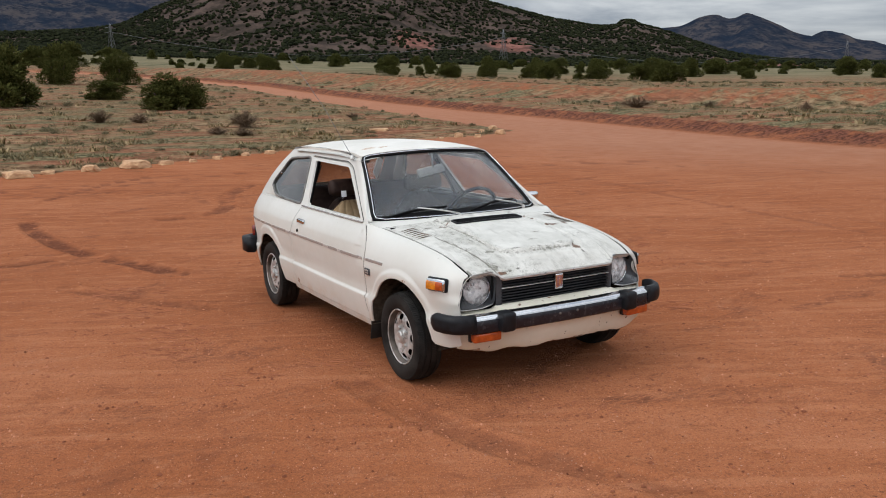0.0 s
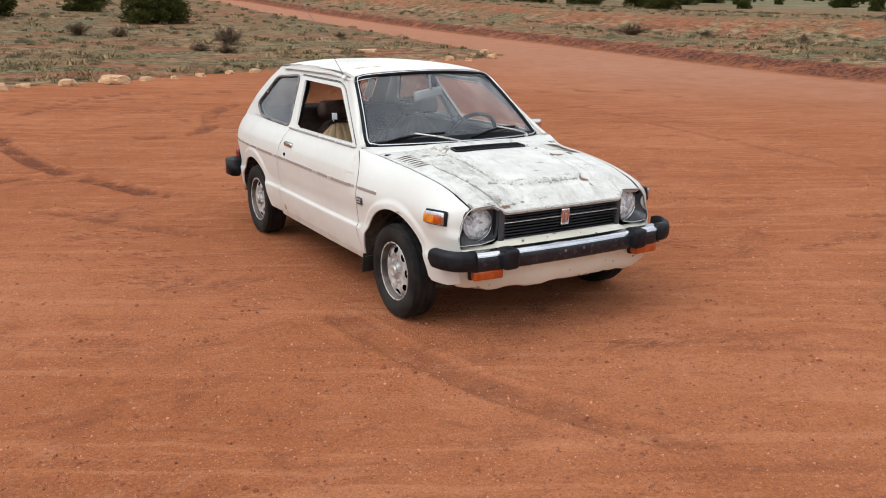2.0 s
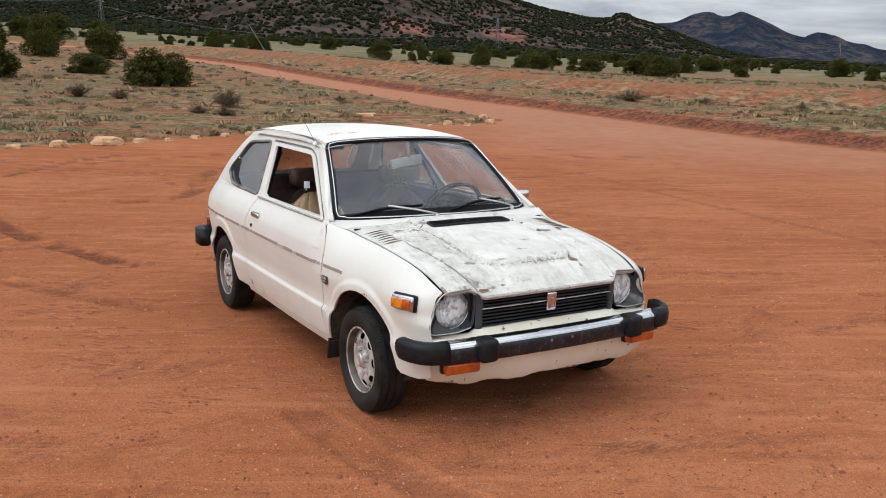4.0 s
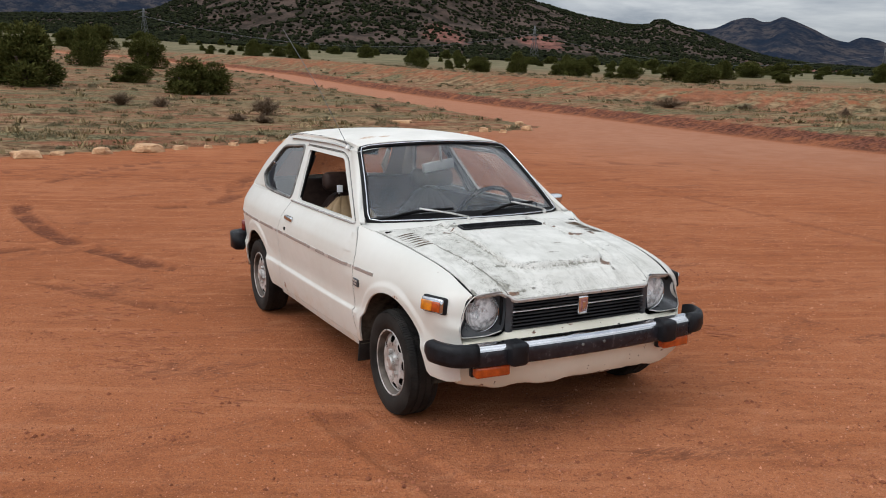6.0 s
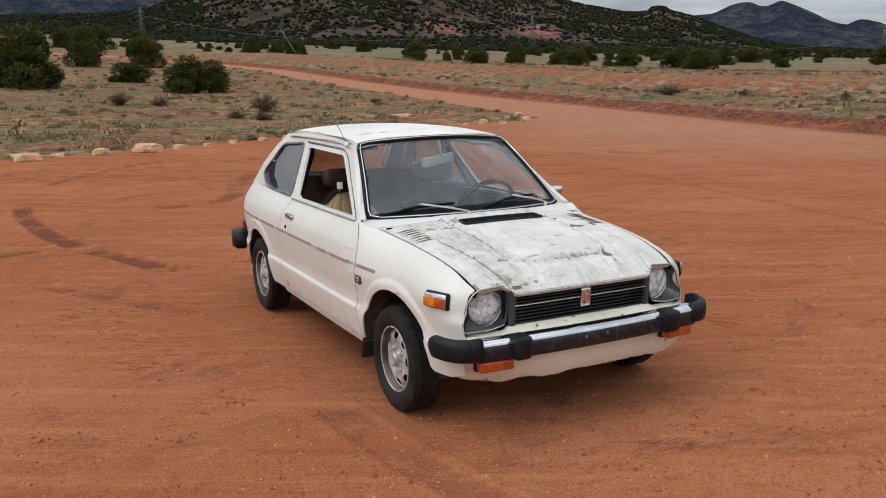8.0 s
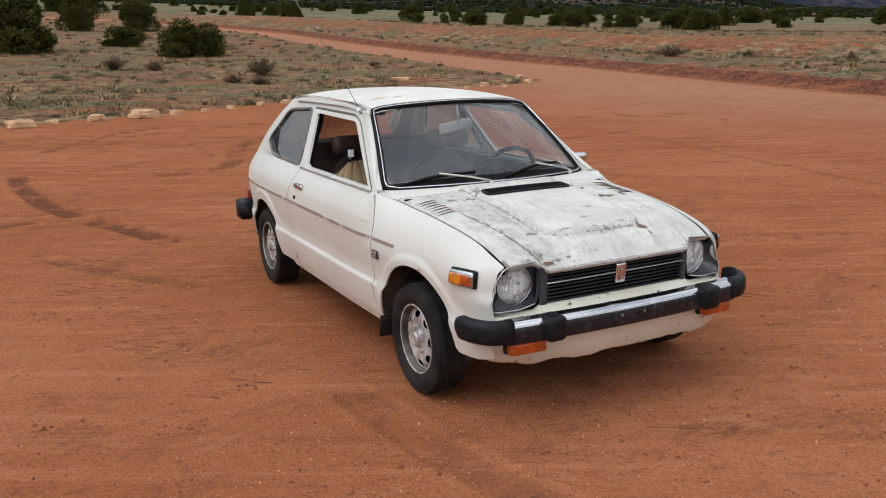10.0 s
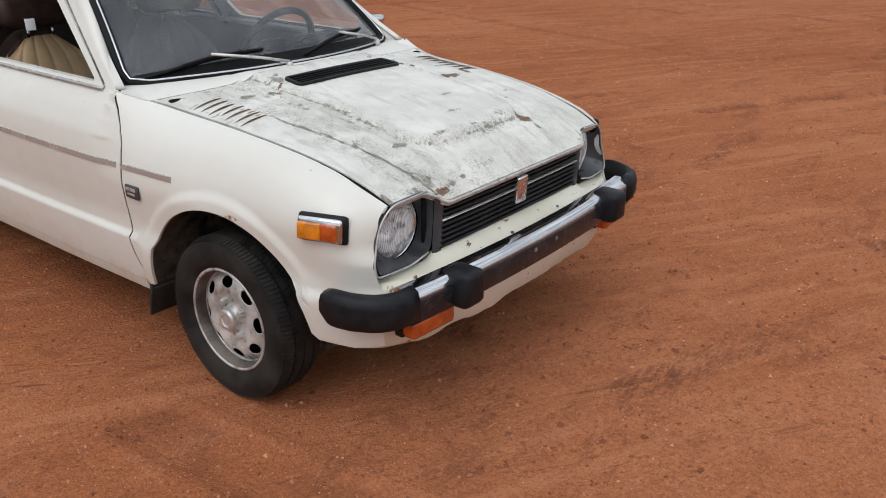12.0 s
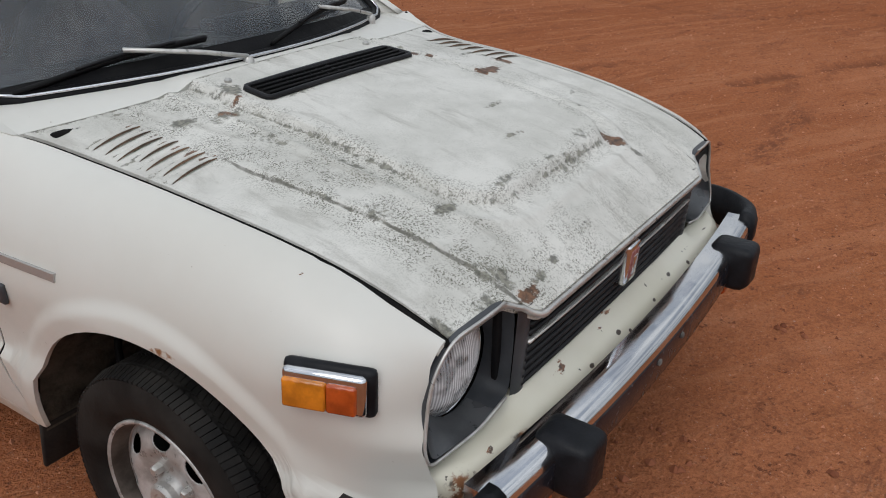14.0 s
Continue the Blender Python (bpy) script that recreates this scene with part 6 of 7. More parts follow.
def build_tail(car):
    """Hatch, tail panel and the rear bumper."""
    line = [(2.30, 1.205), (2.40, 1.140), (2.56, 1.022), (2.70, 0.890), (2.79, 0.775), (2.838, 0.66), (2.842, 0.44)]

    def width(y, z):
        return half(min(y, 2.84), z) - 0.012

    def sheet(a, b, lo, hi, n=10):
        rows = []
        for k in range(n + 1):
            p = Vector(a).lerp(Vector(b), k / n)
            rows.append([(u * width(p.x, p.y), p.x + 0.02 * (1 - u * u), p.y + 0.008 * (1 - u * u)) for u in np.linspace(lo, hi, 21)])
        return rows

    for lo, hi in ((-1, -0.78), (0.78, 1)):
        part("hatch_pillar", grid_bm(sheet(line[0], line[3], lo, hi)), PAINT, car)
    part("hatch_header", grid_bm(sheet(line[0], line[1], -0.78, 0.78, 4)), PAINT, car)
    for a, b in zip(line[3:], line[4:]):
        part("hatch_panel" if a[1] > 0.7 else "tail_panel", grid_bm(sheet(a, b, -1, 1)), PAINT, car)
    glass = part("rear_window", grid_bm(sheet(line[1], line[3], -0.78, 0.78)), SIDE_GLASS, car, "dusty rear hatch window")
    glass.visible_shadow = False
    path = [(-0.712, 2.68), (-0.716, 2.83), (-0.692, 2.895), (-0.62, 2.935), (0, 2.955), (0.62, 2.935), (0.692, 2.895), (0.716, 2.83), (0.712, 2.68)]
    pts = rounded([(x, y, 0.415) for x, y in path], 0.05, 4, False)
    part("rear_bumper", sweep(pts, [(-0.06, -0.055), (0.0, -0.06), (0.022, -0.03), (0.022, 0.03), (0.0, 0.06), (-0.06, 0.055)], up=(0, 0, 1), sharp=False), RUBBER, car, "black rubber-faced rear bumper")


def build_front(car):
    """Grille, lamps, nose panel, valance and the front bumper."""
    nose = part("nose_panel", bmesh.new(), NOSE, car, "white nose panel with chipped rusty paint")
    rows = []
    for y, z in ((-0.500, 0.488), (-0.508, 0.511), (-0.517, 0.510), (-0.533, 0.498), (-0.550, 0.485), (-0.566, 0.470), (-0.570, 0.452), (-0.562, 0.400), (-0.562, 0.345), (-0.553, 0.280), (-0.538, 0.268)):
        rows.append([])
        for u in np.linspace(-1, 1, 41):
            bend = 0.030 * abs(u) ** 2.5 + 0.036 * max(0.0, (abs(u) - 0.88) / 0.12) ** 2 * (1.0 if z > 0.41 else 0.3)
            wide = 0.590 + 0.25 * max(0.0, min(0.05, 0.50 - z)) if z > 0.41 else 0.625 - 0.12 * (0.41 - z)
            low = z + (0.030 * abs(u) ** 3 - 0.022 * math.exp(-((abs(u) - 0.74) / 0.17) ** 2) if z < 0.29 else 0.0) + (0.020 * noise.noise(Vector((u * 3.3, 0.4, 1.0))) + 0.006 * noise.noise(Vector((u * 14, 0.7, 2.0))) if z < 0.29 else 0)
            if z > 0.487:
                low -= 0.019 * float(step(abs(u * wide), 0.378, 0.418))
            rows[-1].append((u * wide, y + bend * (1.0 if z > 0.41 else 1.4), low))
    made = edged(grid_bm(rows), (0, 0.014, 0))
    for f in made.faces:
        f.smooth = True
    made.to_mesh(nose.data)
    made.free()
    grille = part("grille", block((0, -0.482, 0.582), (0.80, 0.012, 0.162), 0.003), SEAL, car, "black slatted plastic grille with one bright bar")
    for side in (-1, 1):
        rows = [[Vector((side * x, -0.514 - 0.008 * (z - 0.515) / 0.15 + lift, z)) for x, lift in ((0.347, 0.030), (0.352, 0.003), (0.358, 0.0), (0.370, 0.0), (0.381, 0.002), (0.389, 0.007))] for z in np.linspace(0.505, 0.668, 6)]
        part("grille_side_panel", grid_bm(rows, side > 0), BUCKET, grille)
    for k in range(9):
        z = 0.5165 + 0.0156 * k
        lean = -0.506 - 0.010 * (k / 8)
        wide = 0.355 + 0.010 * (1 - k / 8)
        bright = k == 5
        part("slat", sweep([(-wide, lean, z), (-0.2, lean - 0.004, z), (0, lean - 0.005, z), (0.2, lean - 0.004, z), (wide, lean, z)], [(-0.012, -0.0036), (0.008, -0.0036), (0.010, 0.0), (0.006, 0.0036), (-0.012, 0.0045)] if not bright else [(-0.012, -0.0022), (0.009, -0.0022), (0.011, 0.0), (0.009, 0.0022), (-0.012, 0.0022)]), DULL_CHROME if bright else PLASTIC, grille)
    badge = part("badge", block((0, -0.524, 0.594), (0.052, 0.036, 0.084), 0.006, (4, 0, 0)), CHROME, grille, "chrome shield badge with a red field")
    part("badge_field", block((0, -0.5415, 0.594), (0.034, 0.006, 0.058), 0.003, (4, 0, 0)), BADGE_RED, badge)
    part("badge_mark", block((0, -0.5445, 0.592), (0.016, 0.003, 0.040), 0.001, (4, 0, 0)), CHROME, badge)
    for side in (-1, 1):
        build_lamp(side, car)
    build_bumper(car)


def build_lamp(side, car):
    """A round lamp in its dark bucket, with a bright rim outside."""
    c = Vector((side * 0.470, -0.437, 0.588))
    loop = rounded([(side * 0.384, 0.660), (side * 0.410, 0.690), (side * 0.534, 0.680), (side * 0.572, 0.640), (side * 0.604, 0.535), (side * 0.600, 0.504), (side * 0.480, 0.502), (side * 0.398, 0.518)], 0.025, 4)
    loop = dense(loop, 0.02)
    n = len(loop)

    def front_y(x, z):
        a = abs(x)
        return -0.510 + 0.032 * max(0.0, (a - 0.42) / 0.2) ** 1.5 * (0.4 + 0.6 * min(1.0, max(0.0, (z - 0.50) / 0.10))) + 0.05 * max(0.0, z - 0.60)

    bm = bmesh.new()
    rings = []
    for f, deep in ((0.0, 0.0), (0.0, 0.010), (0.45, 0.028), (1.0, 0.056)):
        row = []
        for p in loop:
            d = Vector((p.x - c.x, p.y - c.z))
            q = d.normalized() * 0.085
            at = d.lerp(q, f)
            row.append(bm.verts.new((c.x + at.x, front_y(p.x, p.y) + deep, c.z + at.y)))
        rings.append(row)
    for a, b in zip(rings, rings[1:]):
        for k in range(n):
            bm.faces.new((a[k], a[(k + 1) % n], b[(k + 1) % n], b[k]))
    bmesh.ops.recalc_face_normals(bm, faces=bm.faces[:])
    bucket = part("lamp_surround", bm, BUCKET, car, "dark grey headlamp surround", smooth=True)
    low = [k for k in range(n) if loop[k].y < 0.532 and abs(loop[k].x) > 0.425]
    low = low if all(b - a == 1 for a, b in zip(low, low[1:])) else [k for k in range(n // 2, n) if k in low] + [k for k in range(n // 2) if k in low]
    rows = []
    for f, deep in ((0.08, -0.002), (0.22, 0.006), (0.55, 0.024), (0.98, 0.048)):
        row = []
        for k in low:
            d = Vector((loop[k].x - c.x, loop[k].y - c.z))
            at = d.lerp(d.normalized() * 0.081, f) * (1 - 0.03 * (1 - f))
            row.append((c.x + at.x, front_y(loop[k].x, loop[k].y) + deep, c.z + at.y))
        rows.append(row)
    part("lower_bezel", edged(grid_bm(rows), (0, 0.003, 0)), BEZEL, bucket, "satin grey metal strip below the lamp")
    edge = rounded([(side * x, z) for x, z in ((0.418, 0.690), (0.534, 0.680), (0.572, 0.640), (0.604, 0.535), (0.600, 0.504), (0.480, 0.502), (0.410, 0.518))], 0.025, 4, False)
    edge = [Vector((p.x, front_y(p.x, p.y) - 0.002, p.y)) for p in dense(edge, 0.02, False)]
    part("bright_rim", sweep(edge, ring(0.0028, 6), up=(0, -1, 0)), DULL_CHROME, bucket)
    lens = lathe([(-0.006, 0.080), (-0.012, 0.080), (-0.022, 0.073), (-0.030, 0.056), (-0.036, 0.033), (-0.038, 0.0)], 40, "y", 0.9, False)
    lamp = part("headlamp", moved(lens, Matrix.Translation(c + Vector((0, 0.004, 0)))), HEADLAMP, bucket, "round ribbed glass headlamp")
    lamp.visible_shadow = False
    bowl = lathe([(-0.004, 0.078), (0.014, 0.074), (0.036, 0.060), (0.052, 0.040), (0.060, 0.018), (0.060, 0.0)], 40, "y", 3.0, False)
    part("reflector", moved(bowl, Matrix.Translation(c + Vector((0, 0.0, 0)))), REFLECTOR, bucket)
    part("bulb", moved(block((0, -0.005, 0), (0.026, 0.05, 0.026), 0.010), Matrix.Translation(c + Vector((0, 0.035, 0)))), PAPER, bucket)
    rim = lathe([(0.004, 0.077), (-0.014, 0.079), (-0.017, 0.083), (-0.010, 0.087), (0.006, 0.088)], 40, "y", 0.9, False)
    part("lamp_ring", moved(rim, Matrix.Translation(c + Vector((0, 0.004, 0)))), CHROME, bucket)


def bumper_face(x):
    return -0.640 + 0.030 * (x / 0.6) ** 2


def build_bumper(car):
    xs = np.linspace(-0.59, 0.59, 37)
    path = [Vector((x, bumper_face(x) + 0.03, 0.445)) for x in xs]
    bar = part("front_bumper", sweep(path, [(-0.03, 0.047), (0.002, 0.047), (0.012, 0.0445), (0.021, 0.039), (0.027, 0.031), (0.0285, 0.024), (0.024, 0.019), (0.024, -0.042), (0.010, -0.047), (-0.03, -0.047)], sharp=True), CHROME, car, "pitted chrome bumper with black rubber facing")
    part("rubber_facing", sweep(path, [(0.020, 0.0225), (0.027, 0.0215), (0.0295, 0.017), (0.0285, -0.038), (0.025, -0.0445), (0.018, -0.0445)]), GLOSSY_BLACK, bar)
    for k, x in enumerate((-0.07, 0.045)):
        part("bolt", moved(lathe([(0, 0.007), (-0.004, 0.007), (-0.006, 0.004), (-0.007, 0)], 10, "y"), Matrix.Translation((x, bumper_face(x) + 0.002, 0.447))), OLD_SEAL, bar)
    for side in (-1, 1):
        pts = [(side * 0.572, bumper_face(0.572) + 0.026, 0.452), (side * 0.625, -0.585, 0.452), (side * 0.668, -0.562, 0.453), (side * 0.700, -0.515, 0.455), (side * 0.711, -0.470, 0.456), (side * 0.712, -0.425, 0.457)]
        pts = rounded(pts, 0.05, 4, False)
        prof = [(-0.006, -0.049), (0.010, -0.048), (0.025, -0.041), (0.032, -0.018), (0.032, 0.018), (0.025, 0.040), (0.012, 0.048), (-0.004, 0.049)]
        cap = sweep(pts if side < 0 else pts, [(o * (-1 if side < 0 else 1), u) for o, u in prof])
        for v in cap.verts:
            if v.co.y > -0.475:
                f = (v.co.y + 0.475) / 0.05
                v.co.z = 0.460 + (v.co.z - 0.460) * (1 - 0.30 * f * f)
                v.co.x -= side * 0.010 * f * f
        bmesh.ops.recalc_face_normals(cap, faces=cap.faces[:])
        part("bumper_end", cap, RUBBER, bar, "black rubber bumper end")
        x = side * 0.405
        guard = block((x, bumper_face(x) + 0.001, 0.451), (0.080, 0.098, 0.104), 0.018, (0, 0, 0), 3)
        for v in guard.verts:
            if v.co.z < 0.42:
                v.co.y += (0.42 - v.co.z) * 0.5
        part("overrider", guard, RUBBER, bar, "black rubber overrider")
        lens = part("turn_signal", block((side * 0.500, -0.584, 0.376), (0.160, 0.05, 0.050), 0.010, (0, 0, side * 4)), ORANGE, car, "orange turn signal under the bumper")
        part("signal_housing", block((side * 0.500, -0.558, 0.376), (0.166, 0.03, 0.056), 0.006, (0, 0, side * 4)), PLASTIC, lens)


def wheel(side):
    """A steel wheel at the origin, its outer face toward the given side."""
    shape = curve((0.036, 0.062), (0.042, 0.050), (0.050, 0.0445), (0.068, 0.046), (0.086, 0.0525), (0.098, 0.0540), (0.110, 0.0515), (0.122, 0.0465), (0.132, 0.0395), (0.140, 0.032), (0.146, 0.030))
    face = [(0.048, 0.162), (0.066, 0.1645), (0.069, 0.162), (0.068, 0.157), (0.060, 0.151), (0.036, 0.1475)]
    face += [(shape(r), r) for r in [0.146, 0.142, 0.137] + [0.1330 - 0.0022 * k for k in range(18)] + [0.090, 0.082, 0.070, 0.058, 0.050, 0.044, 0.040]] + [(0.060, 0.036), (0.064, 0.030), (0.065, 0.0)]
    seg = 240
    bm, rings = bmesh.new(), []
    for a, r in face:
        rings.append([bm.verts.new((side * a, r * math.cos(2 * math.pi * k / seg), r * math.sin(2 * math.pi * k / seg))) for k in range(seg)])
    for i, (a, b) in enumerate(zip(rings, rings[1:])):
        r = (face[i][1] + face[i + 1][1]) / 2
        for k in range(seg):
            across = (((k + 0.5) / seg * 8) % 1.0 - 0.5) / 8 * 2 * math.pi * 0.117
            if i > 8 and ((r - 0.1165) / 0.0168) ** 2 + (across / 0.0245) ** 2 < 1:
                continue
            try:
                bm.faces.new((a[k], a[(k + 1) % seg], b[(k + 1) % seg], b[k]))
            except ValueError:
                pass
    bmesh.ops.remove_doubles(bm, verts=bm.verts[:], dist=1e-5)
    edged_rim = [e for e in bm.edges if e.is_boundary and all(0.095 < math.hypot(v.co.y, v.co.z) < 0.134 for v in e.verts)]
    made = bmesh.ops.extrude_edge_only(bm, edges=edged_rim)
    for v in made["geom"]:
        if isinstance(v, bmesh.types.BMVert):
            v.co.x -= side * 0.002
    bmesh.ops.recalc_face_normals(bm, faces=bm.faces[:])
    hub = part("wheel", bm, RIM, None, "silver steel wheel with oval slots and dusty tyre")
    tyre_profile = [(-0.066, 0.165), (-0.076, 0.195), (-0.079, 0.225), (-0.072, 0.245), (-0.058, 0.252), (-0.030, 0.2555), (0.0, 0.256), (0.030, 0.2555), (0.058, 0.252), (0.072, 0.246), (0.079, 0.225), (0.079, 0.205), (0.0765, 0.190), (0.070, 0.172), (0.064, 0.164)]
    tyre = part("tyre", lathe([(side * a, r) for a, r in tyre_profile], 96, caps=False), TYRE, hub, "black dusty tyre with worn tread blocks")
    tread, me = bmesh.new(), bpy.data.meshes.new("block")
    count = 118
    for k in range(count):
        t = 360 * k / count
        for x, w, skew in ((-0.056, 0.032, 8), (-0.018, 0.031, -20), (0.018, 0.031, 20), (0.056, 0.032, -8)):
            one = bmesh.new()
            bmesh.ops.create_cube(one, size=1)
            bmesh.ops.transform(one, matrix=pose(0, 0, 0, t) @ pose(side * x, 0, 0.2555 - (0.0045 if abs(x) > 0.04 else 0), 0, side * (20 if x > 0.04 else -20 if x < -0.04 else 0), skew) @ Matrix.Diagonal((w, 0.0118, 0.010, 1)), verts=one.verts)
            one.to_mesh(me)
            one.free()
            tread.from_mesh(me)
    part("tread", tread, TYRE, tyre, smooth=False)
    well = [(side * a, r) for a, r in ((0.0660, 0.1555), (0.0590, 0.1498), (0.0400, 0.1466), (0.0345, 0.1454))]
    part("rim_well", lathe(well, 96, caps=False), RIM_DIRT, hub, "dirt-stained inner wall of the rim")
    drum = part("brake_drum", moved(lathe([(-0.06, 0.125), (0.0, 0.125), (0.005, 0.11), (0.005, 0.0)], 32), Matrix.Scale(side, 4, (1, 0, 0))), DARK, hub)
    for k in range(4):
        t = radians(90 * k + 40)
        nut = lathe([(0.040, 0.012), (0.058, 0.0115), (0.063, 0.008), (0.064, 0)], 6)
        part("wheel_nut", moved(nut, Matrix.Translation((0, 0.056 * math.cos(t), 0.056 * math.sin(t))) @ Matrix.Scale(side, 4, (1, 0, 0))), DULL_CHROME, hub)
    cap = lathe([(0.058, 0.037), (0.070, 0.036), (0.076, 0.030), (0.077, 0.020), (0.074, 0.016), (0.0745, 0.0)], 32)
    part("hub_cap", moved(cap, Matrix.Scale(side, 4, (1, 0, 0))), DULL_CHROME, hub, "small chrome hub cap")
    return hub


def seat(name, x, car, tan):
    """A front seat with a domed backrest, pleated facing and a headrest."""
    base = part(name, block((x, 1.16, 0.40), (0.50, 0.52, 0.16), 0.05, (4, 0, 0), 3), BROWN, car, "pleated tan vinyl seat with dark brown sides" if tan else "vinyl seat, paled in its colour for the windscreen's veil")
    rows = []
    for r in range(21):
        v = r / 20
        row = []
        for k in range(41):
            u = k / 20 - 1
            wide = 0.258 * (1 - 0.20 * v) * (1 - max(0.0, (v - 0.55) / 0.45) ** 3 * 0.45)
            top = 0.40 + 0.495 * v * (1 - 0.10 * v * u * u) - 0.055 * v * u**4
            row.append(Vector((x + u * wide, 1.385 + 0.165 * v + 0.055 * abs(u) ** 3 + 0.03 * max(0.0, v - 0.85) / 0.15, top)))
        rows.append(row)
    part("backrest", edged(grid_bm(rows), (0, 0.10, -0.012)), BROWN if tan else VEILED_VINYL, base)
    rows = []
    for r in range(25):
        v = r / 24
        row = []
        for k in range(61):
            u = k / 30 - 1
            wide = 0.222 * (1 - 0.14 * v) * (1 - max(0.0, (v - 0.6) / 0.4) ** 3 * 0.5)
            pleat = 0.007 * abs(math.sin(u * math.pi * 3)) ** 0.5
            z = 0.42 + 0.448 * v - 0.045 * v * u**4
            row.append(Vector((x + u * wide, 1.372 + 0.160 * v + 0.030 * abs(u) ** 4 - pleat + 0.025 * max(0.0, v - 0.85) / 0.15, z)))
        rows.append(row)
    part("pleated_facing", edged(grid_bm(rows), (0, 0.03, 0)), TAN if tan else VEILED_VINYL, base)
    part("headrest", block((x, 1.572, 0.962), (0.310, 0.095, 0.120), 0.040, (-12, 0, 0), 4), BROWN, base, "dark brown headrest")
    for d in (-0.05, 0.05):
        part("headrest_post", sweep([(x + d, 1.555, 0.84), (x + d, 1.565, 0.92)], ring(0.006, 8), up=(0, 1, 0)), CHROME, base)
    return base


def build_inside(car):
    floor_pan = part("floor_pan", block((0, 1.35, 0.235), (1.24, 2.75, 0.05), 0.01), DARK, car)
    part("firewall", block((0, 0.34, 0.55), (1.16, 0.03, 0.56), 0.01), DARK, car)
    part("engine_bay", block((0, -0.05, 0.46), (0.84, 0.78, 0.36), 0.03), DARK, car)
    part("radiator", block((0, -0.475, 0.45), (0.72, 0.03, 0.24), 0.01), DARK, car)
    dash = sweep([(-0.575, 0.66, 0.785), (-0.3, 0.605, 0.795), (0.0, 0.595, 0.80), (0.3, 0.605, 0.795), (0.575, 0.66, 0.785)], [(0.12, 0.035), (0.05, 0.045), (-0.16, 0.045), (-0.19, 0.0), (-0.17, -0.16), (0.12, -0.16)])
    dash = part("dashboard", dash, TRIM_BLACK, car, "black vinyl dashboard")
    part("instrument_cowl", block((0.33, 0.70, 0.862), (0.40, 0.17, 0.05), 0.02, (-8, 0, 0), 3), TRIM_BLACK, dash)
    centre, turn = Vector((0.33, 0.905, 0.800)), pose(0, 0, 0, -62)
    ring_pts = [centre + turn @ Vector((0.188 * math.cos(t), 0.188 * math.sin(t), 0)) for t in np.linspace(0, 2 * math.pi, 41)[:-1]]
    steer = part("steering_wheel", sweep(ring_pts, ring(0.0135, 10), True, up=turn @ Vector((0, 0, 1))), TRIM_BLACK, car, "thin-rimmed black steering wheel")
    part("steering_boss", moved(block((0, 0, -0.02), (0.13, 0.10, 0.05), 0.02, (0, 0, 0), 3), Matrix.Translation(centre) @ turn), TRIM_BLACK, steer)
    for t in (0.15, math.pi - 0.15):
        part("spoke", sweep([centre + turn @ Vector((0, 0, -0.015)), centre + turn @ Vector((0.185 * math.cos(t), -0.185 * math.sin(t), 0))], [(-0.014, -0.003), (0.014, -0.003), (0.014, 0.003), (-0.014, 0.003)], up=turn @ Vector((0, 0, 1))), TRIM_BLACK, steer)
    part("steering_column", sweep([centre + Vector((0, -0.02, -0.02)), (0.33, 0.60, 0.66)], ring(0.03, 12)), TRIM_BLACK, steer)
    seat("front_seat", -0.315, car, True)
    seat("front_seat", 0.300, car, False)
    tag = part("seat_tag", block((-0.395, 1.470, 0.925), (0.036, 0.004, 0.044), 0.001, (-14, 0, -20)), PAPER, car, "small white card tag on the seat")
    bench = part("rear_bench", block((0, 2.02, 0.46), (1.16, 0.46, 0.16), 0.05, (4, 0, 0), 3), BROWN, car, "dark brown rear bench seat")
    part("rear_backrest", block((0, 2.28, 0.70), (1.14, 0.12, 0.44), 0.05, (-18, 0, 0), 3), BROWN, bench)
    mirror = part("inside_mirror", block((-0.018, 0.852, 1.107), (0.215, 0.022, 0.058), 0.010, (-6, -8, 6), 3), LINING, car, "inside rear-view mirror")
    part("mirror_glass", block((-0.017, 0.8645, 1.106), (0.198, 0.003, 0.046), 0.001, (-6, -8, 6)), CHROME, mirror)
    part("mirror_stalk", sweep([(0.0, 0.850, 1.125), (0.0, 0.872, 1.222)], ring(0.008, 8), up=(1, 0, 0)), LINING, mirror)
    for side in (-1, 1):
        rows = [[Vector((side * (min(half(y, z), half(y, BELT)) - 0.035), y, z)) for y in np.linspace(0.50, 2.6, 20)] for z in np.linspace(0.26, BELT - 0.01, 8)]
        part("door_trim", grid_bm(rows, side < 0), BROWN if side < 0 else OLIVE, car, "dull tan inner door and side trim" if side > 0 else "dark brown inner door and side trim")
        part("sill_cap", sweep([Vector((side * (half(y, BELT) - 0.034), y, BELT - 0.010)) for y in np.linspace(0.52, 2.6, 20)], [(-0.028, -0.012), (0.028, -0.012), (0.028, 0.006), (-0.028, 0.006)]), LINING if side > 0 else TRIM_BLACK, car, "inner window ledge")
        pillar = [on_flank(side, y, z, -0.030) for y, z in ((1.585, 0.86), (1.735, 1.175))]
        part("pillar_trim", sweep(pillar, [(-0.03, -0.012), (0.03, -0.012), (0.03, 0.012), (-0.03, 0.012)], up=(side, 0, 0.3)), LINING if side > 0 else TRIM_BLACK, car)
        belt = [on_flank(side, y, z, -0.045) for y, z in ((1.68, 1.12), (1.64, 0.95), (1.56, 0.62))]
        part("seat_belt", sweep(belt, [(-0.022, -0.001), (0.022, -0.001), (0.022, 0.001), (-0.022, 0.001)], up=(side, 0, 0.3)), TRIM_BLACK, car)
    loop = [on_flank(1, p[0], p[1], -0.012) for p in dense(rounded(DOOR_WINDOW, 0.03, 4), 0.05)]
    bm = bmesh.new()
    bm.faces.new([bm.verts.new(p) for p in loop])
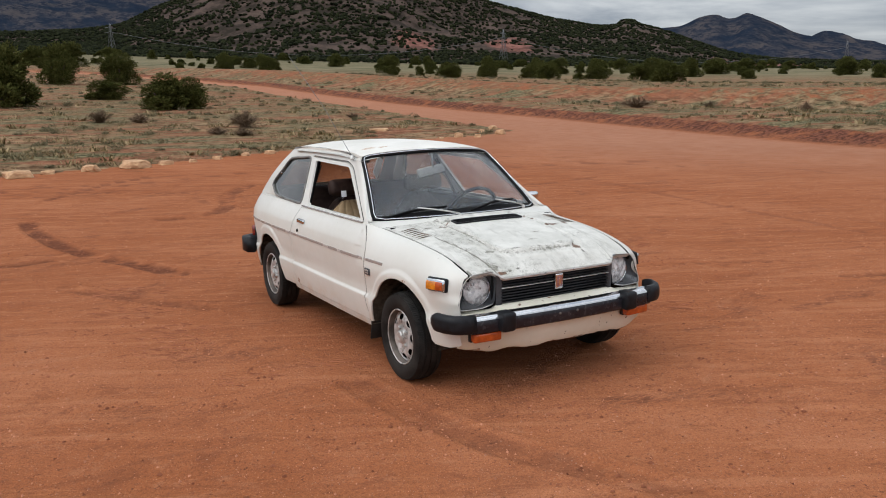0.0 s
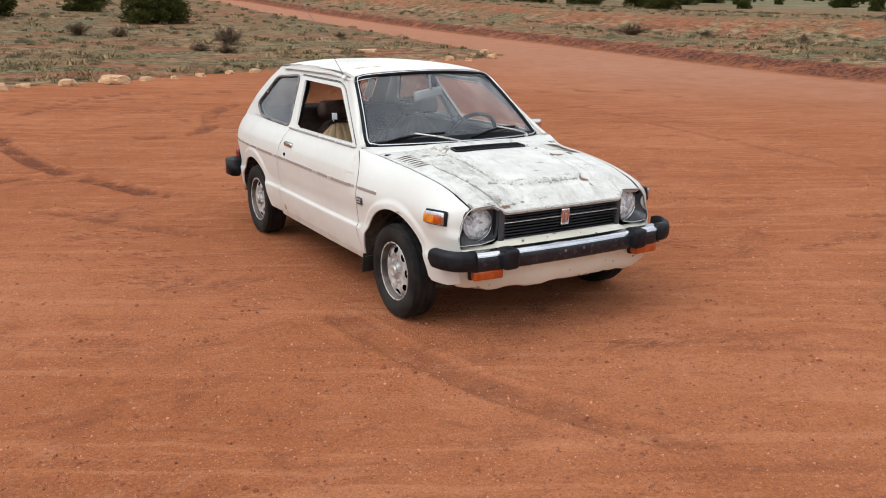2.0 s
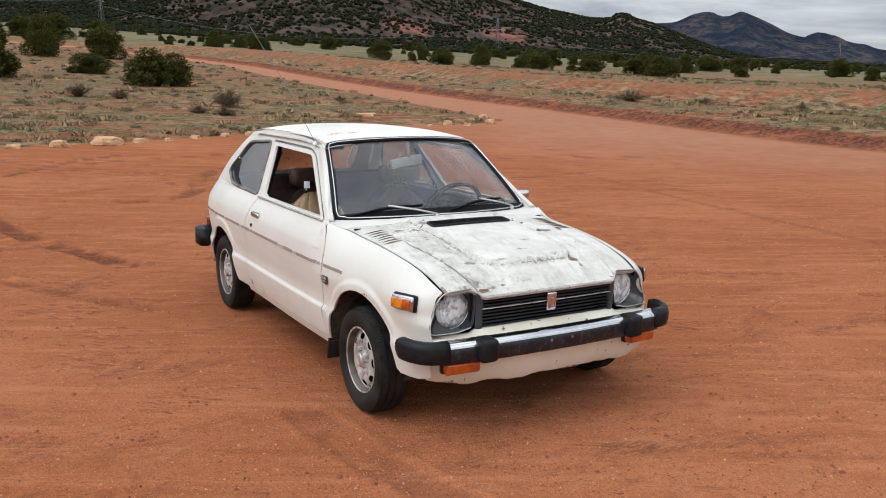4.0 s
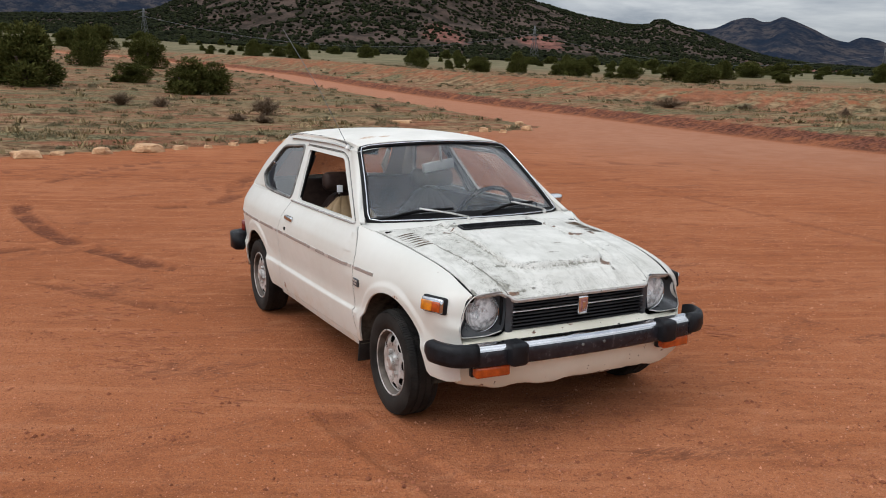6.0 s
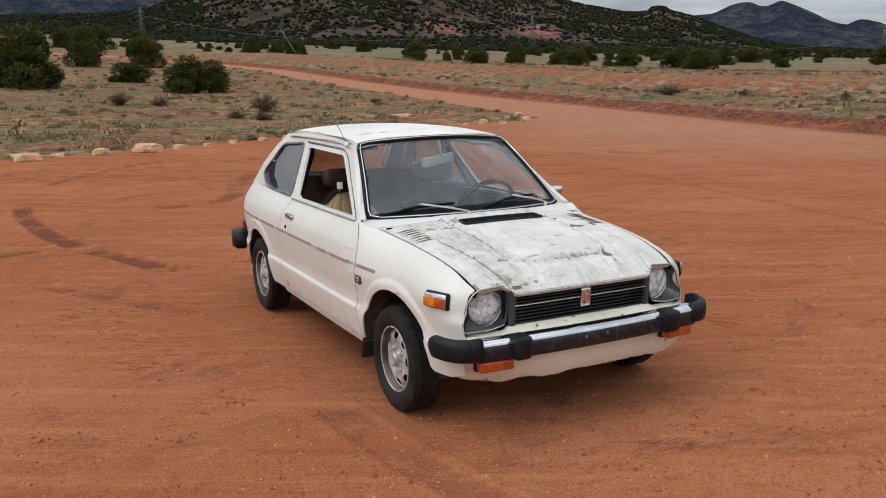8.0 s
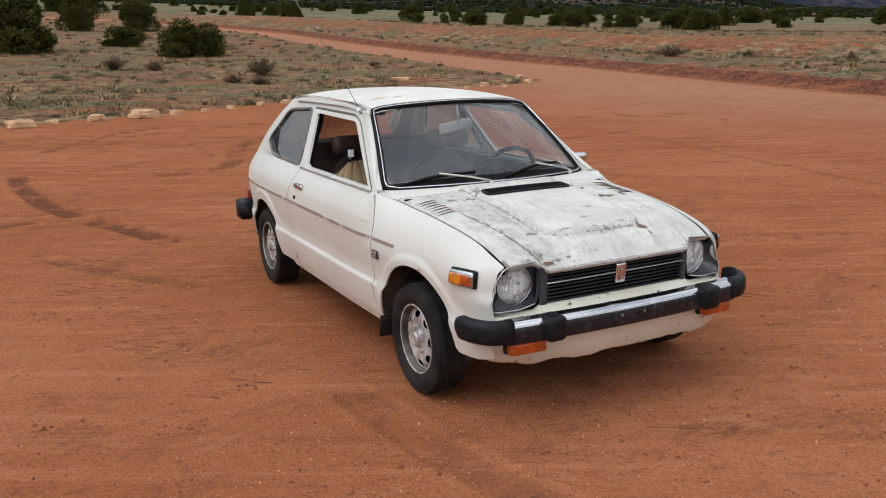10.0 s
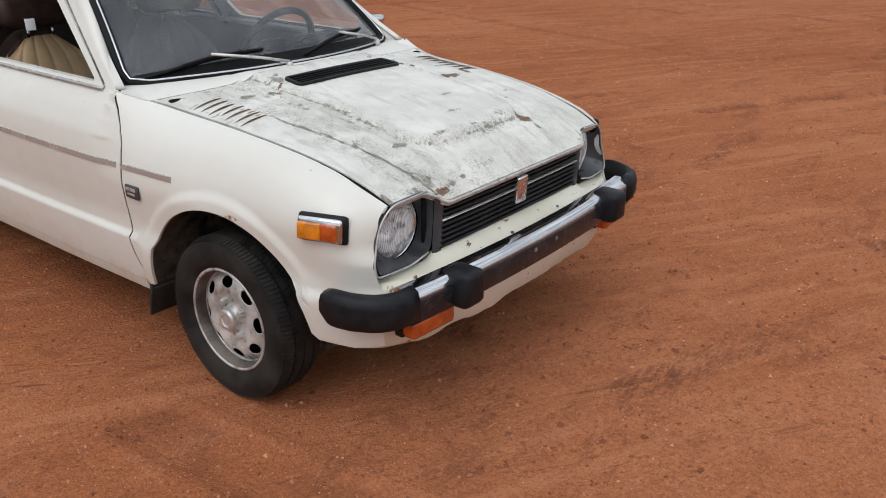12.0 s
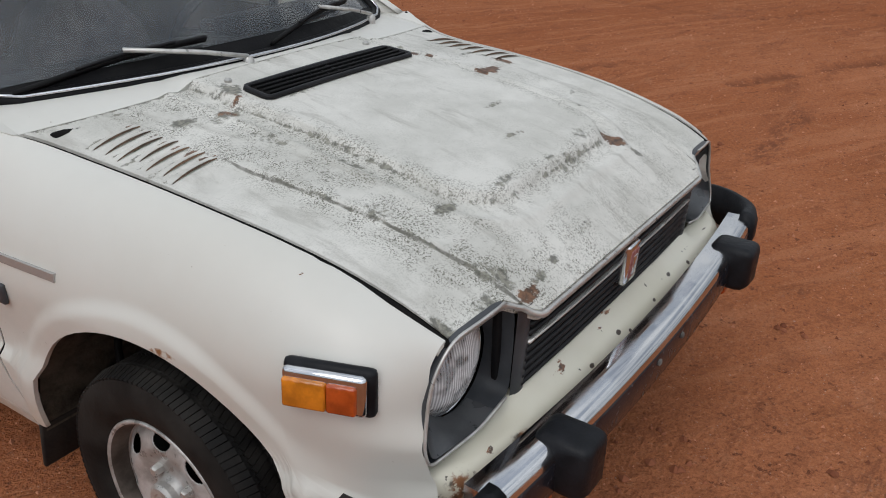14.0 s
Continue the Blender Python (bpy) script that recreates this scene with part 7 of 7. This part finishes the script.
    bmesh.ops.triangulate(bm, faces=bm.faces[:])
    pane = part("door_window", bm, DOOR_GLASS, car, "raised door window glass", smooth=False)
    pane.visible_shadow = False
    slot = [on_flank(-1, y, z, -0.016) for y, z in ((1.514, 0.862), (1.687, 1.157), (1.063, 1.145), (0.597, 0.862))]
    part("window_channel", sweep(rounded(slot, 0.03, 4, False), [(-0.004, -0.006), (0.004, -0.006), (0.004, 0.006), (-0.004, 0.006)], up=(-1, 0, 0.3)), SEAL, car)


def build_mirror(car):
    head = Vector((0.674, 0.676, 0.886))
    foot = Vector((0.652, 0.705, 0.800))
    stalk = part("door_mirror", sweep([foot, foot.lerp(head, 0.45) + Vector((0.012, 0, 0)), head + Vector((0, 0, -0.03))], ring(0.011, 10), up=(0, 1, 0)), CHROME, car, "small chrome door mirror tapering to its foot")
    part("mirror_foot", block(foot, (0.040, 0.060, 0.016), 0.006, (0, 25, 0)), CHROME, stalk)
    part("mirror_shell", block(head, (0.116, 0.072, 0.090), 0.024, (0, 180, -12), 5, None, (0.62, 0.72)), CHROME, stalk)
    part("mirror_glass", block(head + Vector((0.008, 0.036, 0.002)), (0.086, 0.004, 0.066), 0.001, (0, 0, -12)), CHROME, stalk)


def roof_paint():
    n = Nodes("faded_roof_paint")
    body = n.mix(n.ramp(n.noise(2.0, 6, 0.62), 0.36, 0.66), (0.79, 0.765, 0.705), (0.66, 0.635, 0.575))
    rust = n.math("MAXIMUM", n.near((-0.36, 1.10, 1.27), 0.035, (0.6, 1, 1), 1.0), n.near((-0.27, 1.06, 1.28), 0.026, (0.7, 1, 1), 1.0))
    body = n.mix(n.math("MULTIPLY", rust, n.ramp(n.noise(50, 5), 0.38, 0.55)), body, (0.42, 0.23, 0.10))
    body = n.mix(n.ramp(n.noise(120, 3), 0.66, 0.72, 0, 0.35), body, (0.22, 0.21, 0.17))
    n.set(Base_Color=body, Roughness=0.45, Coat_Weight=0.2, Coat_Roughness=0.3)
    return n.mat


ROOF_PAINT = roof_paint()
car = tagged(new("hatchback_car"), "small cream-white three-door hatchback with a weathered rusty hood, on red dirt", "car")
build_side(-1, car)
build_side(1, car)
build_hood(car)
build_screen(car)
build_roof(car)
build_tail(car)
build_front(car)
build_inside(car)
build_mirror(car)
for side in (-1, 1):
    for y, z, track, size, spin in ((-0.019, 0.2722, 0.647, 0.957, 17), (2.2, 0.257, 0.657, 0.972, 60)):
        one = wheel(side)
        one.matrix_world = pose(side * track, y, z, spin) @ Matrix.Diagonal((size, size, size, 1))
        one.parent = car
